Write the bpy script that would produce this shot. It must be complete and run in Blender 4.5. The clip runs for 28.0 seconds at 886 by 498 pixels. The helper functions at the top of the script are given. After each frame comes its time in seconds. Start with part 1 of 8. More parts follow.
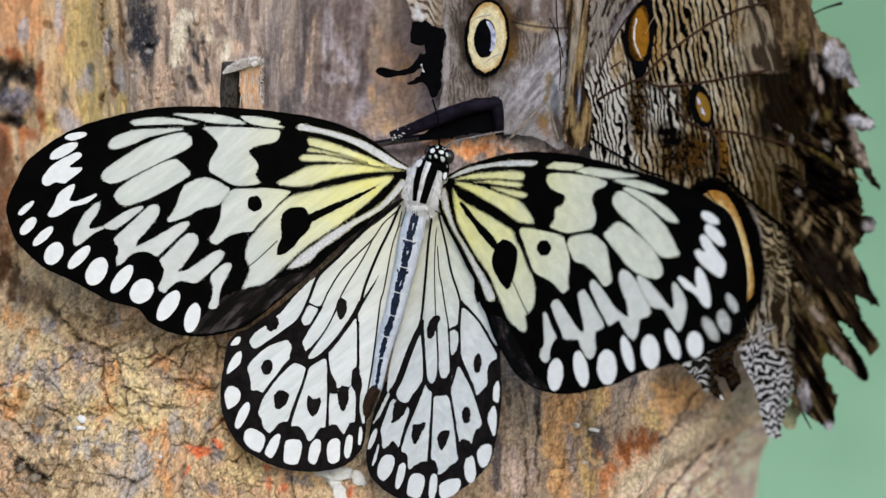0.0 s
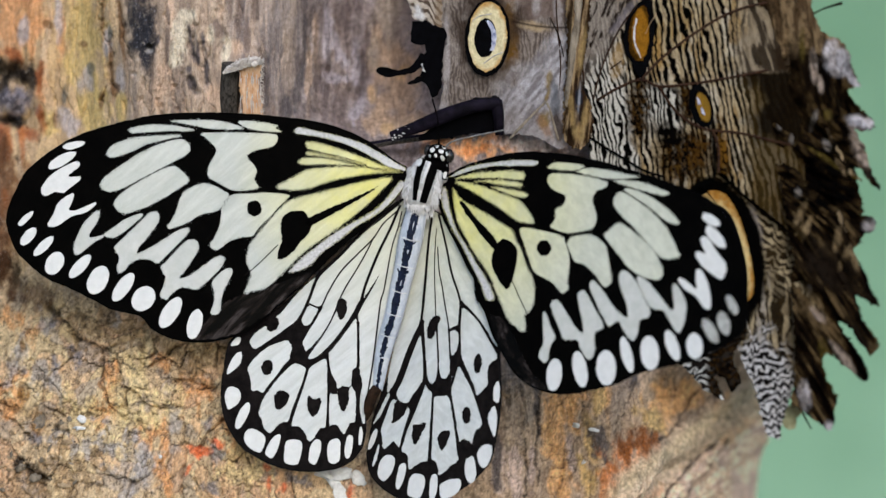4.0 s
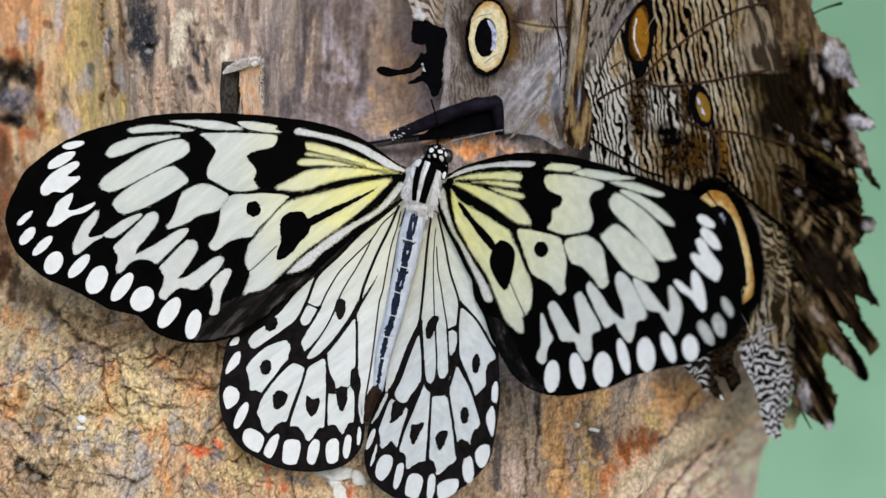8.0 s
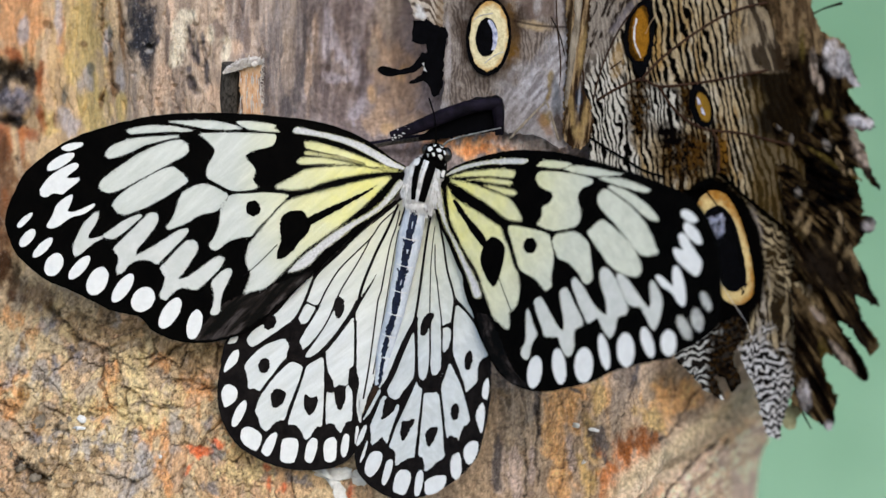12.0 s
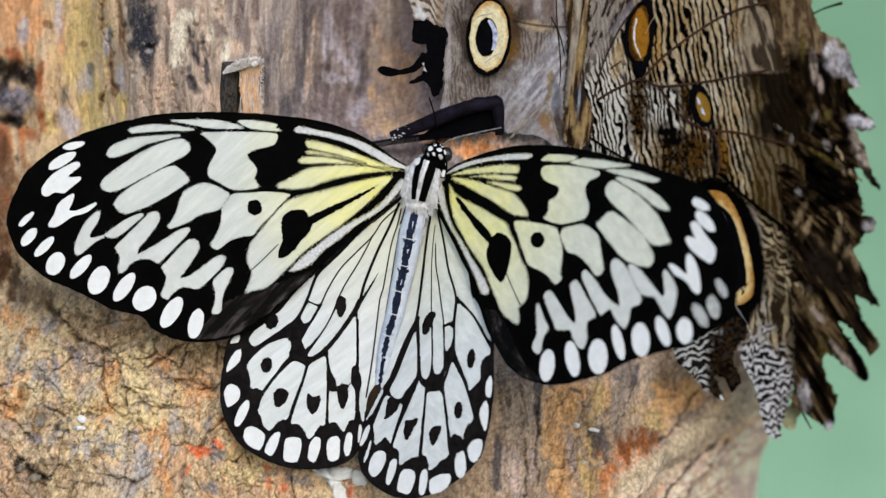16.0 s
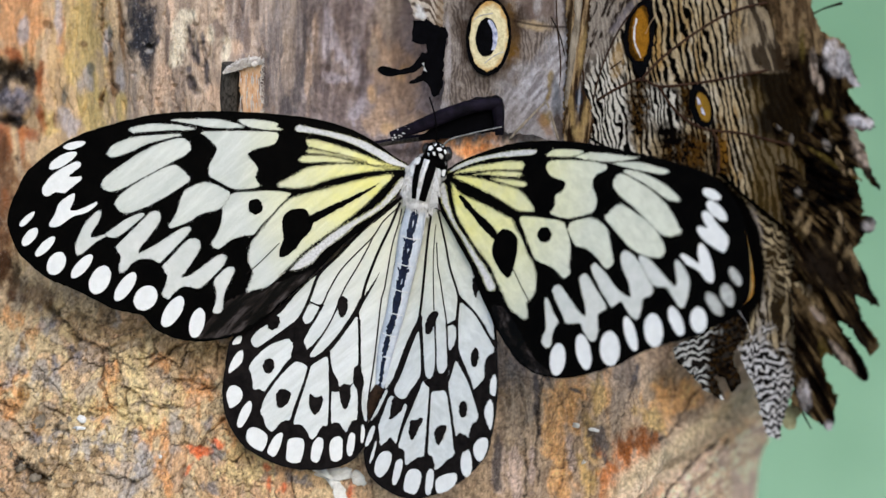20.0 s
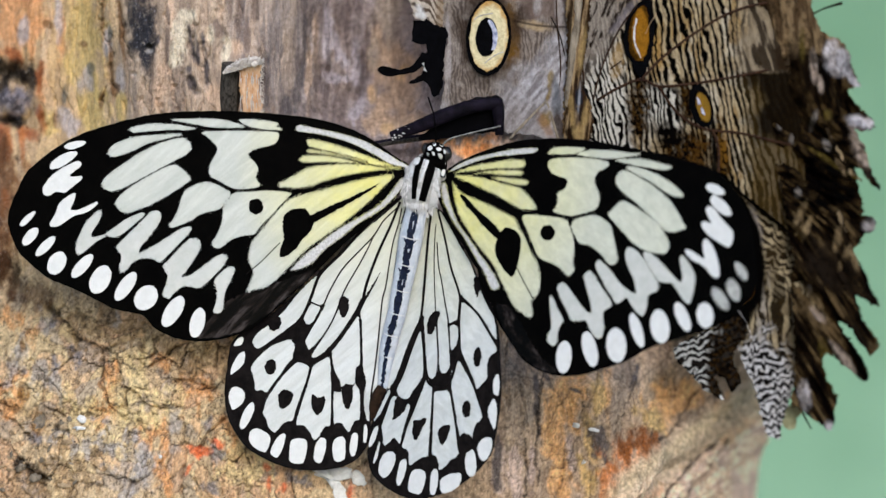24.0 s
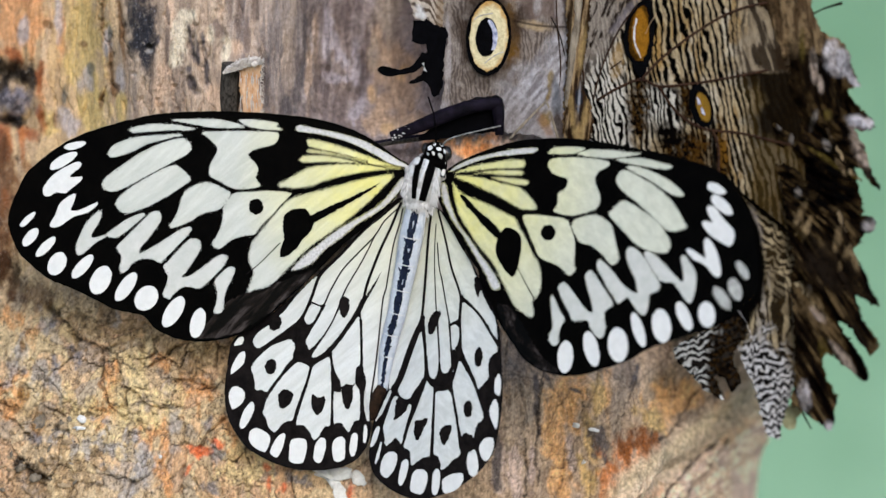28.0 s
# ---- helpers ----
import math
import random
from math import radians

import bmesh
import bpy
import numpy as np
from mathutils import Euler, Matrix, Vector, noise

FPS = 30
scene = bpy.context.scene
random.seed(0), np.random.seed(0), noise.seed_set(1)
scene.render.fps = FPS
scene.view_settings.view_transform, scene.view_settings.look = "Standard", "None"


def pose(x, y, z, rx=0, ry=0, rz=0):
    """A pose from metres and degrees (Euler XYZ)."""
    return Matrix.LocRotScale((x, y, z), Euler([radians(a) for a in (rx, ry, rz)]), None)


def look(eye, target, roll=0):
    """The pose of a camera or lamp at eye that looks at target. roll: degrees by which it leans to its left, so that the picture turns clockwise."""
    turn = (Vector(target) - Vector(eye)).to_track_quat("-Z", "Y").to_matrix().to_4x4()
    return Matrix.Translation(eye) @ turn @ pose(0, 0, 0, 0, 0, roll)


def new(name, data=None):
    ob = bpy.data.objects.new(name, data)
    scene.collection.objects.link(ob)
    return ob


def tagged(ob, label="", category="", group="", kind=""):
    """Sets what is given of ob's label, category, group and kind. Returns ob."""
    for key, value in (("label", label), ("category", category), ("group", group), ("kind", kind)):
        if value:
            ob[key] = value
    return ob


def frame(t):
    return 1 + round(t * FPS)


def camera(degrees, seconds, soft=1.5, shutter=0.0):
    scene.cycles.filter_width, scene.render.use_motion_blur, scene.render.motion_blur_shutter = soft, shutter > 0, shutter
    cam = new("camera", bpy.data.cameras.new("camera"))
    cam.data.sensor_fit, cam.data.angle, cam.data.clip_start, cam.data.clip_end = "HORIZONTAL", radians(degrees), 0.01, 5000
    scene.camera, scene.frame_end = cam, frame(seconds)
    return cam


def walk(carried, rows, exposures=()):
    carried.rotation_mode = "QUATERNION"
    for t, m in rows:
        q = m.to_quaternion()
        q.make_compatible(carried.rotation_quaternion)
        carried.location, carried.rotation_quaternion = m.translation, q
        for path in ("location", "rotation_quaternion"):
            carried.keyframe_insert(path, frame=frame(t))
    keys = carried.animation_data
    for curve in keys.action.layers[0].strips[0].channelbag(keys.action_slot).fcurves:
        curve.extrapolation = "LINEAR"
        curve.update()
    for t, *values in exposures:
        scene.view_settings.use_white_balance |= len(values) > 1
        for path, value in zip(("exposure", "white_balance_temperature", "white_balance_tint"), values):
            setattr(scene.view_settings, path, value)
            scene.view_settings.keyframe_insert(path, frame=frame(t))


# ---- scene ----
FOV = 20.0                      # macro lens on a stand
# one unit is also one pixel of the camera's view on the working plane
U = 1e-4                        # working unit: a tenth of a millimetre
HEIGHT = 1.40                   # height of the lens over the ground
DIST = 784 * U / math.tan(radians(FOV / 2))
cam = camera(FOV, 28.0)
EYE = (0.0, -DIST, HEIGHT)
walk(cam, [(0.0, look(EYE, (0, 0, HEIGHT))), (28.0, look(EYE, (0, 0, HEIGHT)))],
     exposures=((0.0, 0.55), (6.0, 0.45), (9.0, 0.60), (17.0, 0.61), (28.0, 0.63)))
cam.data.dof.use_dof, cam.data.dof.focus_distance, cam.data.dof.aperture_fstop = True, DIST - 0.004, 13.5

# ---- light ----
world = bpy.data.worlds.new("sky")
scene.world = world
world.use_nodes = True
wt = world.node_tree
sky = wt.nodes.new("ShaderNodeTexSky")
sky.sky_type, sky.sun_disc = "NISHITA", False
sky.sun_elevation, sky.sun_rotation = radians(30), radians(168)
wt.links.new(sky.outputs[0], wt.nodes["Background"].inputs[0])
wt.nodes["Background"].inputs[1].default_value = 0.165
sun = new("sun", bpy.data.lights.new("sun", "SUN"))
sun.data.energy, sun.data.angle, sun.data.color = 1.1, radians(30), (1.0, 0.97, 0.945)
sun.matrix_world = look((0.46, -2.2, HEIGHT + 1.35), (0, 0, HEIGHT))


# ---- helpers of this scene ----
def W(u, v, d):
    """A point that the camera sees at (u, v): u to the right, v down on the working plane, d behind it, in tenths of a
    millimetre.
    """
    s = (DIST + d * U) / DIST
    return Vector(((u - 784) * U * s, d * U, HEIGHT + (441 - v) * U * s))


def part(name, bm, material, parent=None, label="", origin=(0, 0, 0), smooth=False):
    me = bpy.data.meshes.new(name)
    bmesh.ops.translate(bm, verts=bm.verts, vec=-Vector(origin))
    bm.normal_update()
    bm.to_mesh(me)
    bm.free()
    if smooth:
        me.polygons.foreach_set("use_smooth", [True] * len(me.polygons))
    me.materials.append(material)
    ob = new(name, me)
    if parent is not None:
        ob.parent = parent
    if label:
        tagged(ob, label)
    return ob


def loop(points, step=5.0, ragged=0.0, rng=None):
    """A closed smooth curve through the points, sampled every step."""
    n, out = len(points), []
    for i in range(n):
        p0, p1, p2, p3 = (np.array(points[(i + k) % n], float) for k in (-1, 0, 1, 2))
        m = max(1, int(np.linalg.norm(p2 - p1) / step))
        for j in range(m):
            t = j / m
            q = 0.5 * (2 * p1 + (p2 - p0) * t + (2 * p0 - 5 * p1 + 4 * p2 - p3) * t * t + (3 * p1 - p0 - 3 * p2 + p3) * t ** 3)
            if ragged:
                q = q + np.array((rng.gauss(0, ragged), rng.gauss(0, ragged)))
            out.append(q)
    return out


def line(points, step=6.0):
    """An open smooth curve through the points, sampled every step."""
    pts = [np.array(p, float) for p in points]
    pts = [2 * pts[0] - pts[1]] + pts + [2 * pts[-1] - pts[-2]]
    out = []
    for i in range(1, len(pts) - 2):
        p0, p1, p2, p3 = pts[i - 1:i + 3]
        m = max(1, int(np.linalg.norm(p2[:2] - p1[:2]) / step))
        for j in range(m):
            t = j / m
            out.append(0.5 * (2 * p1 + (p2 - p0) * t + (2 * p0 - 5 * p1 + 4 * p2 - p3) * t * t + (3 * p1 - p0 - 3 * p2 + p3) * t ** 3))
    return out + [pts[-2]]


def sheet(curve, depth, thick=1.0, lift=0.0):
    """A thin plate with the outline curve; depth(u, v) gives its surface, lift brings it towards the lens."""
    bm = bmesh.new()
    front = [bm.verts.new(W(u, v, depth(u, v) - lift)) for u, v in curve]
    back = [bm.verts.new(W(u, v, depth(u, v) - lift + thick)) for u, v in curve]
    bm.faces.new(front[::-1])
    bm.faces.new(back)
    n = len(front)
    for i in range(n):
        j = (i + 1) % n
        bm.faces.new((front[i], front[j], back[j], back[i]))
    bmesh.ops.recalc_face_normals(bm, faces=bm.faces)
    return bm


def ribbon(points, depth, width, thick=1.0, lift=0.0, across=2, taper=(1.0, 1.0)):
    """A raised strip along a curve that lies on depth(u, v)."""
    c = line(points)
    n = len(c)
    bm = bmesh.new()
    rows = []
    for i, p in enumerate(c):
        a, b = c[max(0, i - 1)], c[min(n - 1, i + 1)]
        d = (b - a)[:2] / max(1e-6, np.linalg.norm((b - a)[:2]))
        side = np.array((-d[1], d[0]))
        f = i / max(1, n - 1)
        w = width * (taper[0] * (1 - f) + taper[1] * f)
        row = []
        for k in range(across + 1):
            q = p[:2] + side * w * (k / across - 0.5)
            dep = depth(q[0], q[1]) - lift
            row.append(bm.verts.new(W(q[0], q[1], dep + (thick if k in (0, across) else 0))))
        rows.append(row)
    for r, s in zip(rows, rows[1:]):
        for k in range(across):
            bm.faces.new((r[k], r[k + 1], s[k + 1], s[k]))
    bmesh.ops.recalc_face_normals(bm, faces=bm.faces)
    return bm


def tube(points, sides=8, squash=1.0, bm=None):
    """A round body along points (u, v, d, radius), closed at both ends."""
    c = line(points, 5.0)
    bm = bm or bmesh.new()
    rings = []
    for i, p in enumerate(c):
        a, b = W(*c[max(0, i - 1)][:3]), W(*c[min(len(c) - 1, i + 1)][:3])
        t = (b - a).normalized()
        x = t.cross(Vector((0, 1, 0))).normalized()
        y = t.cross(x)
        o, r = W(*p[:3]), max(p[3], 0.3) * U
        rings.append([bm.verts.new(o + x * (r * math.cos(k * math.tau / sides)) + y * (r * squash * math.sin(k * math.tau / sides))) for k in range(sides)])
    for r, s in zip(rings, rings[1:]):
        for k in range(sides):
            bm.faces.new((r[k], r[(k + 1) % sides], s[(k + 1) % sides], s[k]))
    bm.faces.new(rings[0])
    bm.faces.new(rings[-1][::-1])
    bmesh.ops.recalc_face_normals(bm, faces=bm.faces)
    return bm


def oval(cu, cv, a, b, lean=0.0, n=14):
    """Points of an ellipse; a along the axis that leans by so many degrees from the vertical towards the right."""
    s, c = math.sin(radians(lean)), math.cos(radians(lean))
    return [(cu + a * math.cos(k * math.tau / n) * s + b * math.sin(k * math.tau / n) * c,
             cv - a * math.cos(k * math.tau / n) * c + b * math.sin(k * math.tau / n) * s) for k in range(n)]


def ball(u, v, d, ru, rv, rd, seg=16, lean=0.0):
    bm = bmesh.new()
    m = Matrix.Translation(W(u, v, d)) @ Matrix.Rotation(radians(lean), 4, "Y") @ Matrix.Diagonal((ru * U, rd * U, rv * U, 1))
    bmesh.ops.create_uvsphere(bm, u_segments=seg, v_segments=seg // 2 + 2, radius=1.0, matrix=m)
    return bm


# ---- materials ----
def material(name, rough=0.6, spec=0.4):
    m = bpy.data.materials.new(name)
    m.use_nodes = True
    b = m.node_tree.nodes["Principled BSDF"]
    b.inputs["Roughness"].default_value = rough
    b.inputs["Specular IOR Level"].default_value = spec
    return m, m.node_tree, b


def coords(t, scale=(1000, 1000, 1000), turn=(0, 0, 0)):
    """Object coordinates in millimetres, stretched and turned."""
    tc, mp = t.nodes.new("ShaderNodeTexCoord"), t.nodes.new("ShaderNodeMapping")
    mp.inputs["Scale"].default_value = scale
    mp.inputs["Rotation"].default_value = turn
    t.links.new(tc.outputs["Object"], mp.inputs["Vector"])
    return mp.outputs[0]


def noise_of(t, vec, scale, detail=4.0, rough=0.6, distort=0.0):
    n = t.nodes.new("ShaderNodeTexNoise")
    n.inputs["Scale"].default_value, n.inputs["Detail"].default_value = scale, detail
    n.inputs["Roughness"].default_value, n.inputs["Distortion"].default_value = rough, distort
    t.links.new(vec, n.inputs["Vector"])
    return n.outputs["Fac"]


def ramp(t, fac, *stops):
    r = t.nodes.new("ShaderNodeValToRGB")
    e = r.color_ramp.elements
    e[0].position, e[0].color = stops[0][0], (*stops[0][1], 1)
    e[1].position, e[1].color = stops[-1][0], (*stops[-1][1], 1)
    for p, c in stops[1:-1]:
        e.new(p).color = (*c, 1)
    t.links.new(fac, r.inputs[0])
    return r.outputs[0]


def blend(t, fac, a, b, kind="MIX"):
    m = t.nodes.new("ShaderNodeMix")
    m.data_type, m.blend_type = "RGBA", kind
    for sock, val in ((m.inputs[0], fac), (m.inputs[6], a), (m.inputs[7], b)):
        if isinstance(val, (int, float)):
            sock.default_value = val
        elif isinstance(val, tuple):
            sock.default_value = (*val, 1)
        else:
            t.links.new(val, sock)
    return m.outputs[2]


def bump(t, b, height, strength=0.3, distance=0.0002):
    n = t.nodes.new("ShaderNodeBump")
    n.inputs["Strength"].default_value, n.inputs["Distance"].default_value = strength, distance
    t.links.new(height, n.inputs["Height"])
    t.links.new(n.outputs[0], b.inputs["Normal"])


def mottled(name, dark, light, size=1.0, rough=0.65, relief=0.2, spec=0.08, stretch=(1, 1, 1)):
    """Two tones of one surface, mixed by noise of that size in millimetres, with a fine grain."""
    m, t, b = material(name, rough, spec)
    v = coords(t, tuple(1000 * s for s in stretch))
    n = noise_of(t, v, 1.0 / size, 5.0, 0.65)
    fine = noise_of(t, v, 5.0, 3.0, 0.7)
    c = ramp(t, n, (0.35, dark), (0.68, light))
    c = blend(t, 0.25, c, ramp(t, fine, (0.3, dark), (0.7, light)))
    t.links.new(c, b.inputs["Base Color"])
    if relief:
        bump(t, b, fine, relief, 0.0001)
    return m


def folds(t, turn, along):
    """Wing space with left and right alike, drawn out along the wing from the hinge."""
    ab = t.nodes.new("ShaderNodeVectorMath")
    ab.operation = "MULTIPLY"
    flip = t.nodes.new("ShaderNodeVectorMath")
    flip.operation = "ABSOLUTE"
    v = coords(t)
    t.links.new(v, flip.inputs[0])
    pick = t.nodes.new("ShaderNodeSeparateXYZ")
    t.links.new(flip.outputs[0], pick.inputs[0])
    keep = t.nodes.new("ShaderNodeSeparateXYZ")
    t.links.new(v, keep.inputs[0])
    both = t.nodes.new("ShaderNodeCombineXYZ")
    t.links.new(pick.outputs[0], both.inputs[0])
    t.links.new(keep.outputs[1], both.inputs[1])
    t.links.new(keep.outputs[2], both.inputs[2])
    spin = t.nodes.new("ShaderNodeVectorRotate")
    spin.rotation_type = "Y_AXIS"
    spin.inputs["Angle"].default_value = radians(turn)
    t.links.new(both.outputs[0], spin.inputs["Vector"])
    ab.inputs[1].default_value = (1, 1, along)
    t.links.new(spin.outputs[0], ab.inputs[0])
    return ab.outputs[0]


def wing_scales(name, root, far, reach, tint, start=0.0):
    """Pale wing scales: the root colour fades out over reach millimetres from the hinge."""
    m, t, b = material(name, 0.55, 0.35)
    v = coords(t)
    ln = t.nodes.new("ShaderNodeVectorMath")
    ln.operation = "LENGTH"
    t.links.new(v, ln.inputs[0])
    dv = t.nodes.new("ShaderNodeMapRange")
    dv.inputs["From Min"].default_value, dv.inputs["From Max"].default_value = start, reach
    t.links.new(ln.outputs["Value"], dv.inputs["Value"])
    c = ramp(t, dv.outputs[0], (0.0, root), (0.55, tuple((x + y) / 2 for x, y in zip(root, far))), (1.0, far))
    n = noise_of(t, v, 0.25, 4.0)
    c = blend(t, ramp(t, n, (0.35, (0, 0, 0)), (0.7, (0.4, 0.4, 0.4))), c, tint)
    fine = noise_of(t, coords(t, (2600, 2600, 1100)), 3.0, 2.0)
    c = blend(t, 0.2, c, ramp(t, fine, (0.3, (0.55, 0.55, 0.5)), (0.65, (1, 1, 1))), "MULTIPLY")
    # sheen along the diagonal folds, put into the colour
    fold_sheen = noise_of(t, folds(t, 50, 0.14), 0.75, 4.0, 0.6, 0.4)
    c = blend(t, 0.8, c, ramp(t, fold_sheen, (0.36, (0.84, 0.85, 0.84)), (0.5, (0.96, 0.96, 0.96)), (0.64, (1.08, 1.08, 1.08))), "MULTIPLY")
    t.links.new(c, b.inputs["Base Color"])
    swell = noise_of(t, folds(t, 50, 0.3), 0.3, 3.0, 0.5, 0.4)
    mix = t.nodes.new("ShaderNodeMath")
    mix.operation, mix.inputs[1].default_value = "MULTIPLY_ADD", 7.0
    t.links.new(swell, mix.inputs[0])
    t.links.new(fine, mix.inputs[2])
    bump(t, b, mix.outputs[0], 0.45, 0.0001)
    return m


def streaked(name, dark, light, turn, size=1.0):
    """Frayed membrane: long streaks that lean by turn degrees."""
    m, t, b = material(name, 0.85, 0.02)
    n = noise_of(t, coords(t, (1000, 1000, 170), (0, radians(turn), 0)), 0.8 / size, 6.0, 0.7, 0.3)
    n2 = noise_of(t, coords(t), 0.3, 4.0, 0.6)
    c = ramp(t, n, (0.42, dark), (0.62, light))
    c = blend(t, 0.75, c, ramp(t, n2, (0.38, (0.15, 0.12, 0.1)), (0.58, (1, 1, 1))), "MULTIPLY")
    t.links.new(c, b.inputs["Base Color"])
    bump(t, b, n, 0.5, 0.0002)
    return m


def cracked(t, stretch, turn, scale, wander):
    """Split surface: distance to the next crack, and a random tone for each piece."""
    v = coords(t, stretch, (0, radians(turn), 0))
    n = t.nodes.new("ShaderNodeTexNoise")
    n.inputs["Scale"].default_value, n.inputs["Detail"].default_value, n.inputs["Roughness"].default_value = scale * 1.3, 6.0, 0.65
    t.links.new(v, n.inputs["Vector"])
    sh = t.nodes.new("ShaderNodeVectorMath")
    sh.operation = "MULTIPLY_ADD"
    sh.inputs[1].default_value = (wander, wander, wander)
    t.links.new(n.outputs["Color"], sh.inputs[0])
    t.links.new(v, sh.inputs[2])
    out = []
    for feature, socket in (("DISTANCE_TO_EDGE", "Distance"), ("F1", "Color")):
        vo = t.nodes.new("ShaderNodeTexVoronoi")
        vo.feature = feature
        vo.inputs["Scale"].default_value = scale
        t.links.new(sh.outputs[0], vo.inputs["Vector"])
        out.append(vo.outputs[socket])
    return out


def bark_material():
    """Weathered wood: the colour of plates and stains, broken up by grain, specks and hair cracks painted dark for
    their shade.
    """
    m, t, b = material("bark", 0.8, 0.12)
    at = t.nodes.new("ShaderNodeAttribute")
    at.attribute_name = "wood"
    zone = t.nodes.new("ShaderNodeAttribute")
    zone.attribute_name = "zone"
    grain = noise_of(t, coords(t, (1000, 1000, 140)), 1.0, 6.0, 0.65, 0.4)
    lumps = noise_of(t, coords(t), 0.7, 9.0, 0.70, 0.5)
    fine = noise_of(t, coords(t, (1000, 1000, 500)), 2.6, 8.0, 0.74, 0.9)
    wrinkle = noise_of(t, coords(t, (1500, 1500, 520), (0, radians(38), 0)), 1.0, 9.0, 0.72, 1.6)
    speck = noise_of(t, coords(t, (1000, 1000, 800)), 2.2, 6.0, 0.72, 0.8)
    c = at.outputs["Color"]
    c = blend(t, 0.55, c, ramp(t, lumps, (0.34, (0.62, 0.60, 0.58)), (0.5, (0.98, 0.98, 0.98)), (0.68, (1.18, 1.18, 1.18))), "MULTIPLY")
    c = blend(t, 0.8, c, ramp(t, fine, (0.33, (0.50, 0.46, 0.43)), (0.5, (1, 1, 1)), (0.66, (1.25, 1.24, 1.22))), "MULTIPLY")
    up = blend(t, zone.outputs["Fac"], (0.55, 0.55, 0.55), (0.12, 0.12, 0.12))
    c = blend(t, up, c, blend(t, 1.0, c, ramp(t, grain, (0.34, (0.55, 0.50, 0.47)), (0.5, (1, 1, 1)), (0.66, (1.2, 1.2, 1.2))), "MULTIPLY"))
    low = blend(t, zone.outputs["Fac"], (0.3, 0.3, 0.3), (1, 1, 1))
    c = blend(t, low, c, blend(t, 1.0, c, ramp(t, wrinkle, (0.33, (0.42, 0.36, 0.32)), (0.40, (0.95, 0.94, 0.93)), (0.6, (1, 1, 1)), (0.72, (1.3, 1.3, 1.28))), "MULTIPLY"))
    c = blend(t, ramp(t, speck, (0.56, (0, 0, 0)), (0.68, (0.42, 0.42, 0.42))), c, (0.52, 0.45, 0.37))
    c = blend(t, ramp(t, speck, (0.32, (0.6, 0.6, 0.6)), (0.38, (0, 0, 0))), c, (0.07, 0.05, 0.04))
    plate, plate_tone = cracked(t, (1000, 1000, 800), 35, 0.34, 2.6)
    chip, chip_tone = cracked(t, (1000, 1000, 700), 40, 0.95, 1.0)
    split = blend(t, 1.0, ramp(t, plate, (0.0, (0.9, 0.9, 0.9)), (0.03, (0, 0, 0))), ramp(t, chip, (0.0, (0.7, 0.7, 0.7)), (0.05, (0, 0, 0))), "ADD")
    split = blend(t, 1.0, split, ramp(t, lumps, (0.42, (0.9, 0.9, 0.9)), (0.54, (0.05, 0.05, 0.05))), "MULTIPLY")
    split = blend(t, 1.0, split, zone.outputs["Color"], "MULTIPLY")
    # crack shade put into the colour, as the bump alone darkens too little
    c = blend(t, split, c, (0.05, 0.034, 0.026))
    t.links.new(c, b.inputs["Base Color"])
    h = t.nodes.new("ShaderNodeMath")
    h.operation = "ADD"
    t.links.new(fine, h.inputs[0])
    t.links.new(wrinkle, h.inputs[1])
    gap = t.nodes.new("ShaderNodeMath")
    gap.operation, gap.inputs[1].default_value = "MULTIPLY_ADD", -0.35
    t.links.new(split, gap.inputs[0])
    t.links.new(h.outputs[0], gap.inputs[2])
    bump(t, b, gap.outputs[0], 0.55, 0.0005)
    return m


BARK = bark_material()
BLACK = mottled("black_scales", (0.0006, 0.0006, 0.0007), (0.0018, 0.0016, 0.0015), 3.0, 0.6, 0.25, 0.008)
# darker copy of the white scales: dimming at the blurred wing edge painted in
DIMMED_WHITE = mottled("dimmed_white_scales", (0.24, 0.245, 0.235), (0.46, 0.465, 0.46), 1.2, 0.6, 0.2)
BROWN_BLACK = mottled("brown_black_scales", (0.003, 0.0027, 0.003), (0.012, 0.010, 0.010), 1.4, 0.8, 0.2, 0.01)
CREAM = wing_scales("cream_scales", (0.66, 0.62, 0.19), (0.48, 0.505, 0.48), 30.0, (0.50, 0.52, 0.49), 8.0)
WARM_CREAM = wing_scales("warm_cream_scales", (0.66, 0.62, 0.19), (0.51, 0.53, 0.455), 32.0, (0.54, 0.555, 0.47), 5.0)
IVORY = wing_scales("ivory_scales", (0.55, 0.55, 0.40), (0.53, 0.555, 0.565), 25.0, (0.58, 0.60, 0.59), 2.0)
WHITE = mottled("white_scales", (0.545, 0.555, 0.56), (0.64, 0.65, 0.655), 1.2, 0.5, 0.15)
SILVER = mottled("silver_scales", (0.30, 0.345, 0.43), (0.60, 0.64, 0.70), 1.6, 0.45, 0.4, 0.4, (1, 1, 0.5))
INK = mottled("ink_blue_scales", (0.002, 0.003, 0.008), (0.010, 0.017, 0.045), 1.0, 0.45, 0.2)
FUR = mottled("grey_fur", (0.24, 0.24, 0.245), (0.66, 0.65, 0.64), 0.9, 0.7, 0.5)
BODY_BROWN = mottled("ridged_brown", (0.05, 0.038, 0.026), (0.32, 0.27, 0.21), 1.2, 0.7, 0.5, 0.08, (1, 1, 0.25))
EYE = mottled("compound_eye", (0.00438, 0.00438, 0.00438), (0.0146, 0.01314, 0.01168), 0.5, 0.25, 0.1, 0.5)
OWL_DARK = mottled("dark_brown_scales", (0.000876, 0.000657, 0.000438), (0.00964, 0.00613, 0.00307), 3.0, 0.8, 0.4, 0.02)
